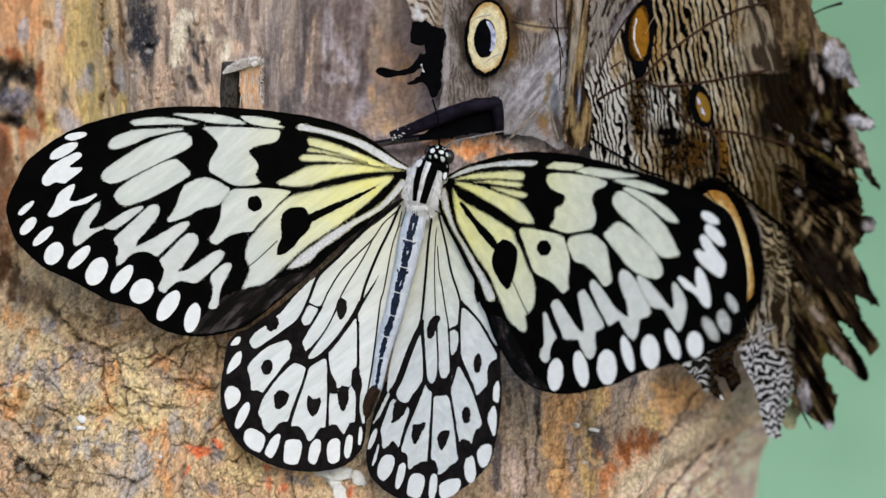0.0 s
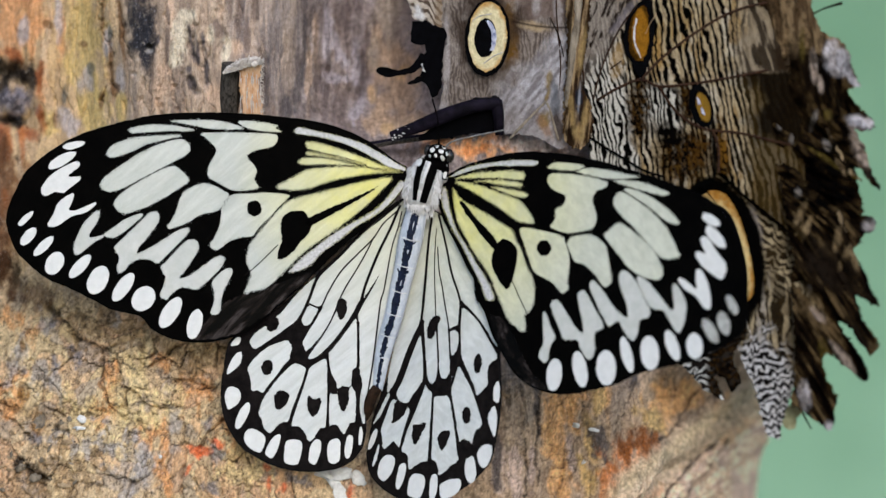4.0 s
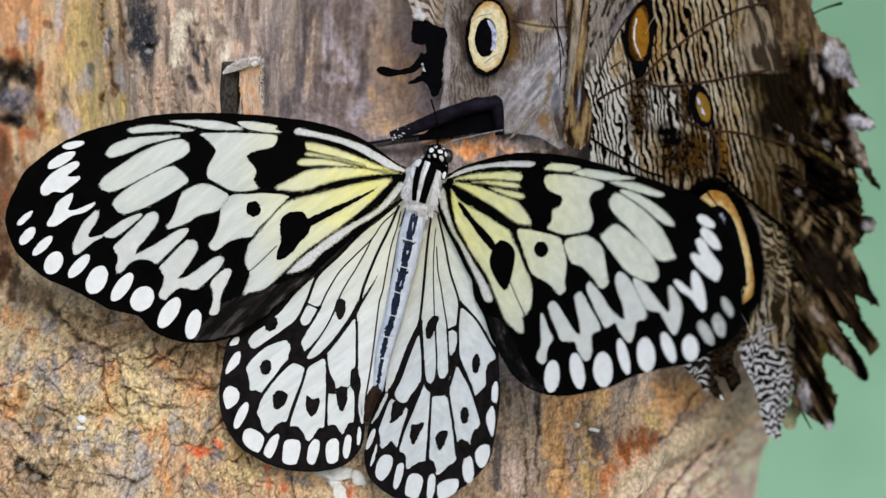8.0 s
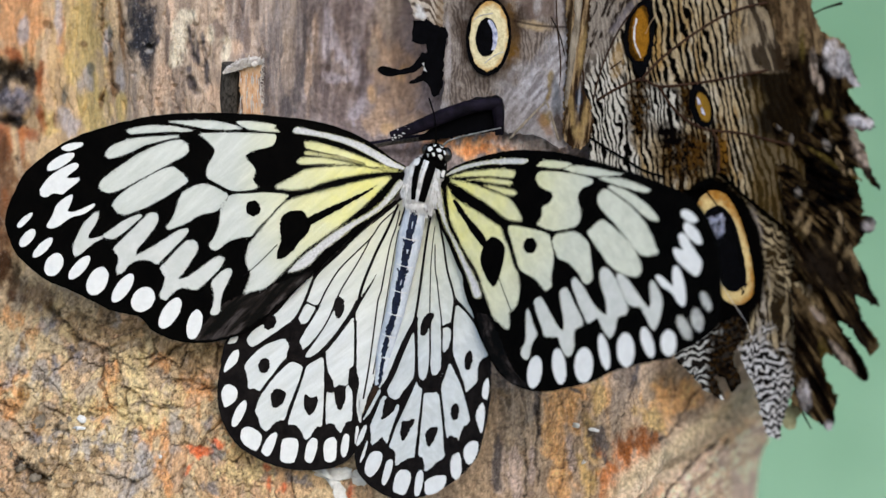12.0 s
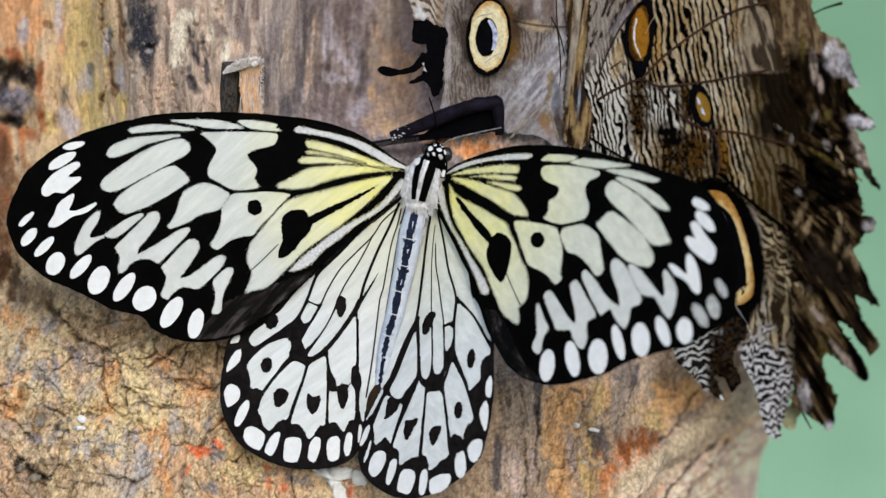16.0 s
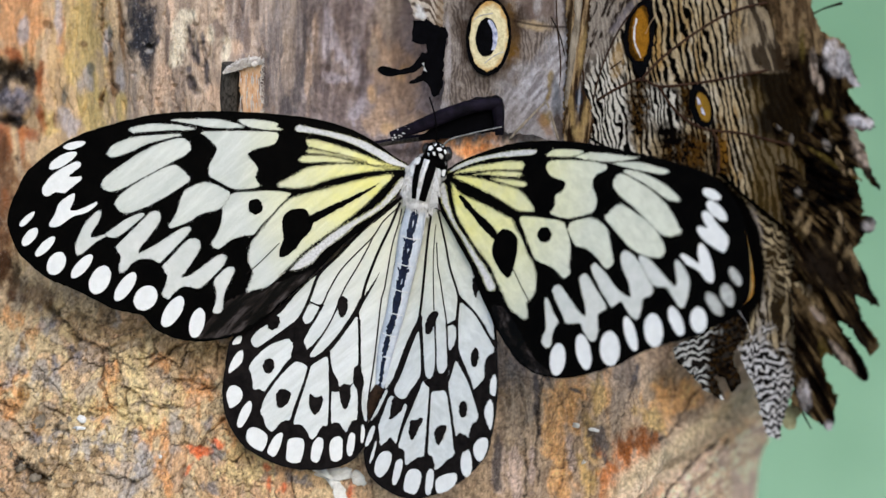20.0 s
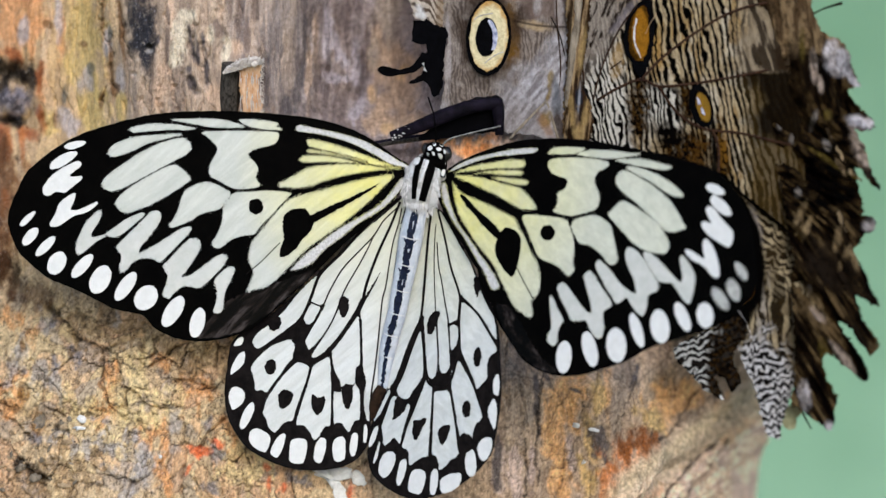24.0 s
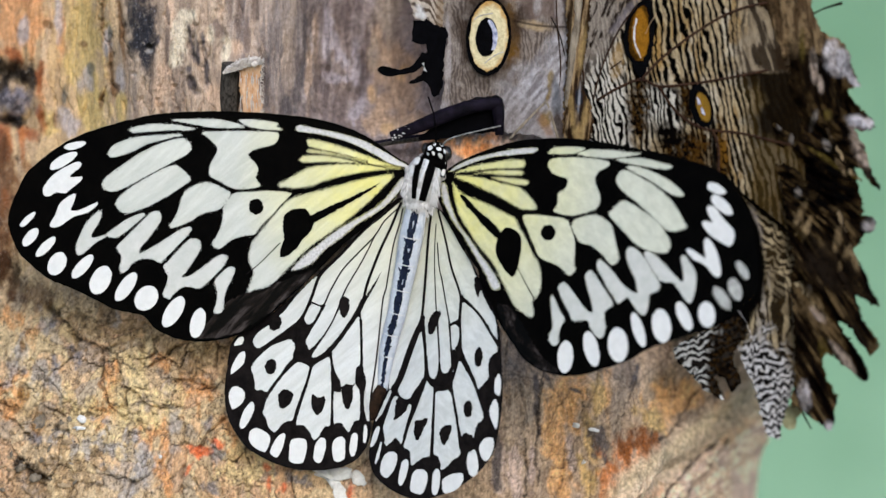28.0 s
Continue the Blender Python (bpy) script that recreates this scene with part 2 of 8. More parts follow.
SPECKLED = mottled("frosted_scales", (0.30, 0.30, 0.31), (0.70, 0.70, 0.71), 0.35, 0.6, 0.3)
PUPIL = mottled("eyespot_black_scales", (0.0008, 0.0008, 0.001), (0.0025, 0.0025, 0.0035), 1.0, 0.8, 0.2, 0.01)
PEARL = mottled("pearl_scales", (0.42, 0.44, 0.42), (0.53, 0.54, 0.53), 2.0, 0.6, 0.2)
FRAY_DARK = streaked("frayed_dark", (0.0015, 0.001, 0.0008), (0.05, 0.035, 0.02), 20, 2.0)
FRAY_BROWN = streaked("frayed_brown", (0.005, 0.0035, 0.002), (0.24, 0.175, 0.105), 35)
VEIN = mottled("vein_brown", (0.008, 0.0035, 0.002), (0.045, 0.02, 0.010), 1.0, 0.6, 0.2)
STRAW = mottled("straw", (0.219, 0.146, 0.0803), (0.4015, 0.3066, 0.1971), 1.0, 0.6, 0.3)
DROPPING = mottled("dropping_white", (0.56, 0.56, 0.55), (0.78, 0.78, 0.78), 1.0, 0.7, 0.5)
WOOD_SPLIT = mottled("split_wood", (0.40, 0.17, 0.06), (0.72, 0.54, 0.38), 0.6, 0.7, 0.8, 0.1, (1, 1, 0.12))
TWIG_BARK = mottled("twig_bark", (0.001, 0.001, 0.001), (0.10, 0.088, 0.078), 0.45, 0.85, 0.8, 0.05, (1, 1, 0.4))
FIBRE = mottled("bleached_fibre", (0.34, 0.30, 0.27), (0.74, 0.70, 0.66), 0.5, 0.8, 0.6)

def owl_scales():
    """Owl butterfly scales: the colour of each spot of the wing, broken up by single scales."""
    m, t, b = material("owl_scales", 0.9, 0.01)
    at = t.nodes.new("ShaderNodeAttribute")
    at.attribute_name = "scales"
    v = coords(t)
    fine = noise_of(t, v, 5.0, 3.0, 0.7)
    worn = noise_of(t, v, 0.9, 5.0, 0.65)
    c = blend(t, 0.55, at.outputs["Color"], ramp(t, fine, (0.32, (0.45, 0.42, 0.38)), (0.62, (1.12, 1.12, 1.12))), "MULTIPLY")
    c = blend(t, 0.45, c, ramp(t, worn, (0.34, (0.5, 0.46, 0.42)), (0.6, (1.12, 1.12, 1.12))), "MULTIPLY")
    t.links.new(c, b.inputs["Base Color"])
    bump(t, b, fine, 0.35, 0.0001)
    return m


OWL_SCALES = owl_scales()
OWL_GREYISH = mottled("greyish_scales", (0.30, 0.29, 0.29), (0.52, 0.51, 0.52), 0.8, 0.7, 0.3)
LILAC = mottled("lilac_scales", (0.10, 0.12, 0.22), (0.52, 0.54, 0.66), 0.8, 0.6, 0.3)


def smoky_scales():
    """Thin black scales with a few paler streaks, gloss and highlights put into their colour."""
    m, t, b = material("smoky_scales", 0.5, 0.04)
    n = noise_of(t, folds(t, 46, 0.2), 0.5, 5.0, 0.65, 0.3)
    t.links.new(ramp(t, n, (0.46, (0.0008, 0.0007, 0.0007)), (0.54, (0.010, 0.0075, 0.007)), (0.66, (0.055, 0.047, 0.046)), (0.76, (0.2, 0.19, 0.19))), b.inputs["Base Color"])
    bump(t, b, n, 0.3, 0.0002)
    return m


SMOKY = smoky_scales()


def haze():
    """Blurred foliage: paler towards the ground, with broad soft clumps."""
    m, t, b = material("far_greenery", 0.95, 0.0)
    v = coords(t, (1, 1, 1))
    sp = t.nodes.new("ShaderNodeSeparateXYZ")
    t.links.new(v, sp.inputs[0])
    mr = t.nodes.new("ShaderNodeMapRange")
    mr.inputs["From Min"].default_value, mr.inputs["From Max"].default_value = 0.5, 2.4
    t.links.new(sp.outputs["Z"], mr.inputs["Value"])
    c = ramp(t, mr.outputs[0], (0.0, (0.2409, 0.4088, 0.292)), (0.45, (0.1971, 0.3431, 0.2409)), (1.0, (0.1168, 0.2336, 0.146)))
    c = blend(t, 0.35, c, ramp(t, noise_of(t, v, 1.6, 2.0), (0.3, (0.1022, 0.219, 0.1314)), (0.7, (0.2482, 0.4015, 0.292))))
    t.links.new(c, b.inputs["Base Color"])
    return m


LEAF_HAZE = haze()
# the ground is unseen; its pale colour is made up to bounce light upwards
BOUNCE_GROUND = mottled("bounce_ground", (0.20, 0.20, 0.15), (0.36, 0.34, 0.27), 60.0, 0.9, 0.0)

# ---- ground and distance ----
bm = bmesh.new()
bmesh.ops.create_grid(bm, x_segments=24, y_segments=24, size=60.0)
tagged(part("ground", bm, BOUNCE_GROUND), "unseen ground below the tree, pale to reflect light upwards", "ground", kind="structure")
bm = bmesh.new()
arc = [(9.0 * math.sin(radians(a)), 9.0 * math.cos(radians(a)) - 0.5) for a in range(-75, 76, 5)]
rows = [[bm.verts.new((x, y, z)) for x, y in arc] for z in (-0.2, 1.0, 2.2, 3.6, 5.0)]
for r, s in zip(rows, rows[1:]):
    for k in range(len(arc) - 1):
        bm.faces.new((r[k], r[k + 1], s[k + 1], s[k]))
tagged(part("backdrop", bm, LEAF_HAZE, smooth=True), "soft pale green foliage far behind the trunk", "greenery", kind="structure")


# ---- tree trunk ----
TABLES = {}


def lattice(x, y, seed):
    """Smooth value noise on a unit lattice, -1 to 1."""
    if seed not in TABLES:
        TABLES[seed] = np.random.RandomState(seed).uniform(-1, 1, (256, 256))
    table = TABLES[seed]
    xi, yi = np.floor(x).astype(int), np.floor(y).astype(int)
    fx, fy = x - xi, y - yi
    fx, fy = fx * fx * (3 - 2 * fx), fy * fy * (3 - 2 * fy)
    a, b = table[xi % 256, yi % 256], table[(xi + 1) % 256, yi % 256]
    c, d = table[xi % 256, (yi + 1) % 256], table[(xi + 1) % 256, (yi + 1) % 256]
    return (a * (1 - fx) + b * fx) * (1 - fy) + (c * (1 - fx) + d * fx) * fy


def fractal(x, y, seed, octaves=4):
    return sum(lattice(x * 2 ** k + 13.7 * k, y * 2 ** k + 7.1 * k, seed + k) * 0.5 ** k for k in range(octaves))


def cells(x, y, seed):
    """Broken plates on a jittered unit lattice: the nearness to a joint (0 on it) and a random value for each plate."""
    if ("cells", seed) not in TABLES:
        TABLES["cells", seed] = np.random.RandomState(seed).uniform(0.1, 0.9, (3, 128, 128))
    jx, jy, val = TABLES["cells", seed]
    xi, yi = np.floor(x).astype(int), np.floor(y).astype(int)
    f1, f2, own = np.full(x.shape, 9.0), np.full(x.shape, 9.0), np.zeros(x.shape)
    for a in (-1, 0, 1):
        for b in (-1, 0, 1):
            p, q = (xi + a) % 128, (yi + b) % 128
            d = np.hypot(xi + a + jx[p, q] - x, yi + b + jy[p, q] - y)
            near = d < f1
            f2 = np.where(near, f1, np.minimum(f2, d))
            own = np.where(near, val[p, q], own)
            f1 = np.where(near, d, f1)
    return f2 - f1, own


def hump(x, y, cx, cy, sx, sy):
    return np.exp(-((x - cx) / sx) ** 2 - ((y - cy) / sy) ** 2)


def soft(x, a, b):
    t = np.clip((x - a) / (b - a), 0, 1)
    return t * t * (3 - 2 * t)


R, AXIS_U, AXIS_D = 1095.0, 450.0, 1095.0


def hollow(u, vv):
    """Broad swells and hollows of the trunk, their depth set so that focus blur fits the camera's view."""
    h = -110 * (1 - soft(u, 130, 250)) * (1 - soft(vv, 190, 420))
    h -= 280 * soft(u, 455, 620) * (1 - soft(u, 690, 800)) * (1 - soft(vv, 120, 330))
    h -= 70 * hump(u, vv, 850, 140, 130, 90)
    return h + 120 * soft(vv, 590, 690) * soft(u, 690, 900) * (1 - soft(u, 1110, 1240))


def relief(u, vv):
    """Height of the bark over the smooth trunk, and the zones of the trunk: upper, lower left, lower right."""
    upper = 1 - soft(vv + 0.10 * (u - 400), 380, 560)
    lowleft = (1 - soft(u, 560, 800)) * (1 - upper)
    lowright = soft(u, 700, 900) * (1 - upper)
    sway = 0.25 + 0.75 * lowleft
    wx = u + sway * 34 * fractal(u / 130, vv / 130, 3, 2) + 3.5 * fractal(u / 14, vv / 22, 5, 3)
    wy = vv + sway * 50 * fractal(u / 110, vv / 140, 9, 2) + 5 * fractal(u / 13, vv / 17, 7, 3)
    h = 30 * fractal(u / 420, vv / 520, 21, 3) + 5 * fractal(wx / 60, wy / 120, 31, 4)
    grain = fractal(wx / 9, wy / 190, 41, 4)
    h += (2.2 * upper + 0.8 + 2.0 * lowright) * grain
    broken = soft(fractal(u / 75, vv / 85, 81, 2), -0.45, 0.25)
    big, tone = cells(wx / 66, wy / 82, 51)
    h += (7 * (tone - 0.5) - 10 * np.exp(-(big / 0.022) ** 2) * broken) * (0.15 + 0.85 * lowleft) * (1 - 0.85 * upper)
    small, tint = cells(wx / 25 + 0.3 * fractal(u / 9, vv / 9, 55, 2), wy / 30, 61)
    h += (2.5 * (tint - 0.5) - 6 * np.exp(-(small / 0.045) ** 2) * (1 - 0.6 * broken)) * (0.2 + 0.8 * lowleft)
    strand, shade = cells(wx / 15, wy / 170, 71)
    slit = soft(fractal(u / 60, vv / 110, 85, 2), -0.25, 0.35)
    h += (3.5 * (shade - 0.5) - 9 * np.exp(-(strand / 0.05) ** 2) * slit) * (0.75 * upper + 0.8 * lowright)
    h += 2.2 * fractal(wx / 8, wy / 14, 91, 3) * (0.3 + 0.6 * lowleft)
    # hollows, knots, ridges
    h -= 34 * hump(u, vv, 14, 130, 34, 17) + 24 * hump(u, vv, 16, 216, 26, 11) + 40 * hump(u, vv, 22, 505, 26, 34) + 22 * hump(u, vv, 90, 548, 14, 10)
    h += 18 * hump(u, vv, 26, 176, 32, 24) + 12 * hump(u, vv, 70, 170, 12, 60) + 16 * hump(u, vv, 75, 120, 18, 60)
    h -= 10 * hump(u, vv, 265, 87, 6, 6) + 8 * hump(u, vv, 238, 133, 5, 5) + 8 * hump(u, vv, 205, 60, 6, 150)
    h += 26 * hump(u, vv, 600, 130, 60, 50) * grain
    h -= 16 * np.exp(-((vv - 735 - 0.12 * (u - 100) - 12 * np.sin(u / 37)) / 13) ** 2) * (1 - soft(u, 180, 330))
    fold = (u - 1010) * 0.75 + (vv - 880) - 66
    h += 34 * np.exp(-(fold / 54) ** 2) * soft(u, 1040, 1130) - 12 * np.exp(-((fold - 44) / 22) ** 2) * soft(u, 1060, 1200)
    h -= 12 * hump(u, vv, 1110, 790, 40, 45)
    # foot tilted up towards the sky to come out brighter in the view
    h += 0.26 * np.clip(vv - 600, 0, 420) * (1 - soft(u, 230, 390)) + 0.30 * np.clip(vv - 690, 0, 330) * soft(u, 960, 1100) * (1 - soft(u, 1130, 1290))
    joints = np.maximum(np.exp(-(big / 0.03) ** 2) * broken, 0.8 * np.exp(-(small / 0.06) ** 2) * (1 - 0.6 * broken))
    return h, (upper, lowleft, lowright, tone - 0.5, tint - 0.5, shade - 0.5, joints)


def tone(r, g, b):
    """A surface colour from a 0 to 255 display colour as seen, scaled down for the exposure."""
    return np.array([(x / 255) ** 2.2 * 0.60 for x in (r, g, b)])


def lay(col, mask, rgb):
    """Another colour where the mask is set."""
    col += (tone(*rgb) - col) * np.clip(mask, 0, 1)[..., None]


def fleck(u, v, cu, cv, along, across, lean):
    """A fleck: an uneven oval that leans by so many degrees from the vertical towards the right, going down."""
    s, c = math.sin(radians(lean)), math.cos(radians(lean))
    x, y = u - cu, v - cv
    p, q = (x * s + y * c) / along, (x * c - y * s) / across
    return np.clip(1.5 * np.exp(-(p * p + q * q) ** 1.3 + 0.5 * fractal(u / 7, v / 9, 411, 2)) - 0.22, 0, 1)


def stain_and_shade(u, v, cu, cv, along, across, lean, rough=1.0, grain=None):
    """A soft patch with a ragged border, for stains and for painted shade."""
    s, c = math.sin(radians(lean)), math.cos(radians(lean))
    grain = grain or GRAIN
    x, y = u - cu + 0.22 * across * rough * grain[0], v - cv + 0.22 * along * rough * grain[1]
    p, q = (x * s + y * c) / along, (x * c - y * s) / across
    return 1 - soft(p * p + q * q + 0.6 * rough * grain[2], 0.15, 1.6)


GRAIN = [0.0, 0.0, 0.0]

# stains of the wood, with shade of the wing, hollows and cracks painted in: colour, then centre, half length, half
# width and lean of each
STAINS_SHADE_TOP = (
    ((206, 146, 96), (20, 40, 90, 44, 0), (60, 20, 60, 26, 0), (72, 150, 36, 12, 0), (108, 60, 50, 7, 0)),
    ((198, 168, 104), (150, 60, 110, 36, 0), (166, 190, 60, 26, 10), (88, 215, 24, 20, 0), (215, 190, 30, 10, 0)),
    ((172, 160, 152), (42, 56, 30, 10, -8), (104, 30, 40, 7, 0), (190, 75, 24, 8, 0), (212, 140, 24, 8, 0), (150, 145, 24, 14, 0), (118, 215, 30, 16, 30)),
    ((116, 84, 54), (84, 43, 12, 8, 60), (181, 28, 44, 4, 0), (197, 118, 44, 4, 4), (204, 158, 12, 8, 0), (215, 50, 60, 5, 4), (146, 78, 6, 8, 0), (180, 178, 16, 6, 0), (98, 208, 16, 5, 0)),
    ((92, 92, 84), (161, 122, 12, 7, 0), (116, 166, 16, 6, 0), (196, 62, 14, 5, 0)),
    ((148, 78, 42), (72, 210, 24, 9, 10), (50, 236, 20, 14, 60), (70, 132, 30, 7, 0), (4, 250, 40, 18, 0), (24, 98, 22, 10, 60)),
    # left edge: the wing's shadow on the bark, painted in as brown
    ((126, 88, 56), (10, 320, 60, 24, 0), (24, 380, 60, 22, 0), (6, 440, 60, 24, 0), (46, 290, 24, 10, 30)),
    ((172, 104, 58), (14, 256, 36, 9, 0), (40, 250, 36, 6, 0), (22, 394, 20, 9, 0), (10, 350, 20, 6, 10)),
    # near-black spots: wing shadow and small hollows painted in
    ((44, 34, 28), (22, 217, 20, 9, 80), (30, 282, 10, 6, 20), (24, 352, 9, 7, 0), (32, 424, 26, 9, 0), (8, 460, 24, 12, 20)))
STAINS_MID = (
    ((192, 162, 134), (290, 150, 46, 18, 0), (376, 172, 30, 16, 0), (302, 40, 40, 10, 0), (418, 90, 20, 12, 0), (410, 180, 26, 20, 0)),
    ((206, 192, 164), (318, 66, 40, 16, -6), (372, 60, 22, 8, 0), (330, 30, 14, 16, 0), (312, 110, 12, 14, 0), (400, 90, 30, 9, 0)),
    ((64, 62, 66), (249, 26, 70, 22, 2), (259, 96, 34, 14, -6)),
    ((58, 56, 62), (338, 72, 34, 4, 10), (350, 96, 30, 4, 4), (360, 72, 16, 4, 8), (365, 122, 34, 5, 2), (334, 123, 7, 5, 0), (341, 152, 20, 8, 20), (280, 70, 8, 3, 0), (299, 38, 14, 2, 0)),
    ((108, 92, 82), (438, 62, 48, 8, 0), (424, 26, 40, 9, 0), (386, 50, 20, 10, 40), (452, 20, 40, 7, 0), (296, 72, 60, 4, 0)),
    ((86, 79, 77), (530, 148, 60, 13, -16), (512, 186, 34, 14, -20), (470, 150, 60, 8, 0), (540, 60, 60, 5, 0)))
STAINS_HOLLOW = (
    ((100, 87, 82), (608, 22, 22, 12, -10), (626, 48, 16, 16, 0), (578, 120, 12, 8, 60), (566, 152, 16, 16, 20), (660, 80, 10, 8, 0), (690, 44, 34, 10, 80), (600, 190, 30, 12, 0), (725, 190, 14, 10, 0)),
    ((170, 160, 160), (592, 138, 10, 22, -10), (640, 180, 44, 11, -34), (604, 100, 40, 12, 20), (580, 60, 50, 10, 0), (630, 110, 40, 9, 0)),
    ((176, 150, 126), (558, 60, 40, 7, 0), (546, 130, 60, 6, 0)),
    ((182, 152, 122), (704, 150, 76, 46, 0), (676, 214, 30, 34, 0), (740, 220, 30, 30, 0), (668, 62, 26, 10, 0)),
    ((204, 168, 122), (658, 168, 16, 9, 0), (712, 130, 16, 10, 0), (684, 228, 10, 14, 0)),
    ((158, 142, 124), (690, 30, 46, 34, 0), (662, 100, 30, 10, 0)))
STAINS_SHADE_FOOT = (
    ((208, 144, 86), (18, 694, 42, 26, -20), (16, 560, 20, 26, 0), (193, 676, 44, 13, 0), (286, 640, 20, 16, 60), (62, 592, 30, 10, -30), (345, 690, 30, 26, 80), (180, 730, 26, 20, 20), (270, 770, 30, 26, 0), (410, 780, 40, 20, 20), (290, 850, 36, 14, 16)),
    ((206, 180, 126), (108, 690, 22, 30, 0), (236, 690, 50, 34, 0), (150, 726, 40, 16, 70), (116, 590, 22, 14, 60), (230, 740, 40, 22, 80), (430, 830, 40, 50, 0), (300, 720, 30, 30, 0), (250, 640, 24, 20, 0)),
    ((156, 148, 138), (72, 576, 22, 14, 0), (100, 680, 30, 14, 20), (150, 780, 80, 16, 80), (230, 830, 44, 30, 0), (30, 640, 40, 16, -20), (70, 660, 26, 18, 0), (310, 756, 40, 12, 0), (255, 850, 30, 20, 0), (196, 560, 22, 14, 0)),
    ((108, 108, 112), (90, 644, 16, 9, 0), (132, 632, 20, 11, 10), (92, 572, 12, 6, -20), (364, 756, 18, 10, 10), (380, 800, 24, 12, 20), (520, 842, 30, 12, 80), (370, 862, 22, 14, 80), (62, 774, 14, 10, 60)),
    ((142, 116, 82), (190, 586, 90, 30, 80), (392, 640, 40, 44, 0), (70, 866, 70, 34, 90), (330, 640, 36, 28, 20), (120, 820, 50, 26, 80)),
    ((128, 88, 36), (75, 744, 22, 20, 0), (46, 698, 12, 10, 0), (40, 612, 12, 5, 0)),
    # dark holes: their shade painted in as near-black patches
    ((22, 17, 15), (101, 752, 9, 7, 0), (34, 822, 16, 8, -20), (60, 835, 18, 10, 60), (114, 760, 12, 6, 80), (24, 505, 40, 26, 0), (85, 845, 8, 10, 0), (96, 548, 18, 9, 40), (152, 732, 16, 5, 80)),
    ((214, 96, 52), (346, 800, 8, 16, -30), (364, 797, 8, 14, 0), (336, 826, 18, 5, -20), (384, 782, 16, 8, 70), (474, 850, 22, 5, 10), (500, 864, 14, 12, 0), (620, 868, 16, 8, 0)))
STAINS_SIDE = (
    ((216, 162, 106), (1000, 700, 60, 40, 8), (978, 780, 50, 24, 12), (992, 850, 50, 22, 10), (1190, 712, 40, 50, 30), (1310, 790, 90, 34, 20), (1076, 690, 40, 10, 0)),
    ((198, 162, 104), (1050, 780, 60, 14, 12), (1040, 850, 50, 12, 16), (1060, 700, 40, 14, 0), (1150, 740, 30, 20, 40)),
    ((146, 128, 108), (906, 720, 90, 28, 0), (940, 700, 60, 10, 0), (1090, 720, 50, 12, 0), (1110, 668, 40, 20, 0), (1210, 740, 14, 24, 20)),
    ((190, 166, 148), (914, 850, 60, 12, 0), (940, 830, 40, 7, 0), (884, 840, 50, 12, 0), (1010, 800, 40, 7, 10)),
    ((82, 76, 73), (951, 720, 74, 6, 2), (1074, 820, 80, 11, 26), (1066, 776, 26, 9, 30), (1124, 664, 30, 6, -20), (970, 674, 16, 6, 30), (880, 830, 50, 9, 0), (1016, 690, 16, 4, 60)),
    ((202, 124, 70), (1118, 850, 60, 46, 20), (1150, 800, 40, 26, 60), (1090, 880, 30, 40, 0)),
    ((120, 70, 34), (1140, 778, 34, 22, 60), (1106, 800, 34, 9, 20)))
# thin dark crack lines, crack shade put into the colour: half width, strength, then the way
CRACK_SHADE_SIDE = (
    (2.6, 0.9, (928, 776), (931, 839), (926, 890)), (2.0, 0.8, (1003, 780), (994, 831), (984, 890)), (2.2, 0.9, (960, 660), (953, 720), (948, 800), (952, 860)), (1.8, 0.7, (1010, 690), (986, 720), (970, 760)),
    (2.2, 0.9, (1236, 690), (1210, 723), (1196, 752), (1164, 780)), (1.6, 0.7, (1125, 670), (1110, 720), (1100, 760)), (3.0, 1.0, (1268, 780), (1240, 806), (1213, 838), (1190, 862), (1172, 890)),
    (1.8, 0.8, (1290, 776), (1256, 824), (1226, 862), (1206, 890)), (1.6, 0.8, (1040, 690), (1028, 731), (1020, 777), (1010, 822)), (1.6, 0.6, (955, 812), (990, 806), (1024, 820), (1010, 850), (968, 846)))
CRACK_SHADE_FOOT = (
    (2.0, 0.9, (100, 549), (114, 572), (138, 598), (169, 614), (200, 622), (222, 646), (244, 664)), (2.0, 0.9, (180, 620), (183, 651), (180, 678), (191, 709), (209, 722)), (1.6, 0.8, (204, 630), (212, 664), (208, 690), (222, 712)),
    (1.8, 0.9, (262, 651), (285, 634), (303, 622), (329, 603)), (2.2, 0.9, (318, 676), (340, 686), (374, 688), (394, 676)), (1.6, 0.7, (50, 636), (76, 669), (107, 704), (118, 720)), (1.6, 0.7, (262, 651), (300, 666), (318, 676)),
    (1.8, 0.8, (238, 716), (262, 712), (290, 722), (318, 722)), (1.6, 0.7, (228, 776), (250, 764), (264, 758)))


def crack_shade_mask(u, vv, seams):
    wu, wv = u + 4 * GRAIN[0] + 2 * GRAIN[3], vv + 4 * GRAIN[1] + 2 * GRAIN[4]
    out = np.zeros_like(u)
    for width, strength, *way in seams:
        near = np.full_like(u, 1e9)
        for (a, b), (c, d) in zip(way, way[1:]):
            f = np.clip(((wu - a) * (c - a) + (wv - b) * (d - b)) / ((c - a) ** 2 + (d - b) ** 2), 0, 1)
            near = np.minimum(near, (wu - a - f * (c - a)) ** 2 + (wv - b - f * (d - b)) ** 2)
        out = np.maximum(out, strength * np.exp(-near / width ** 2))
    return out


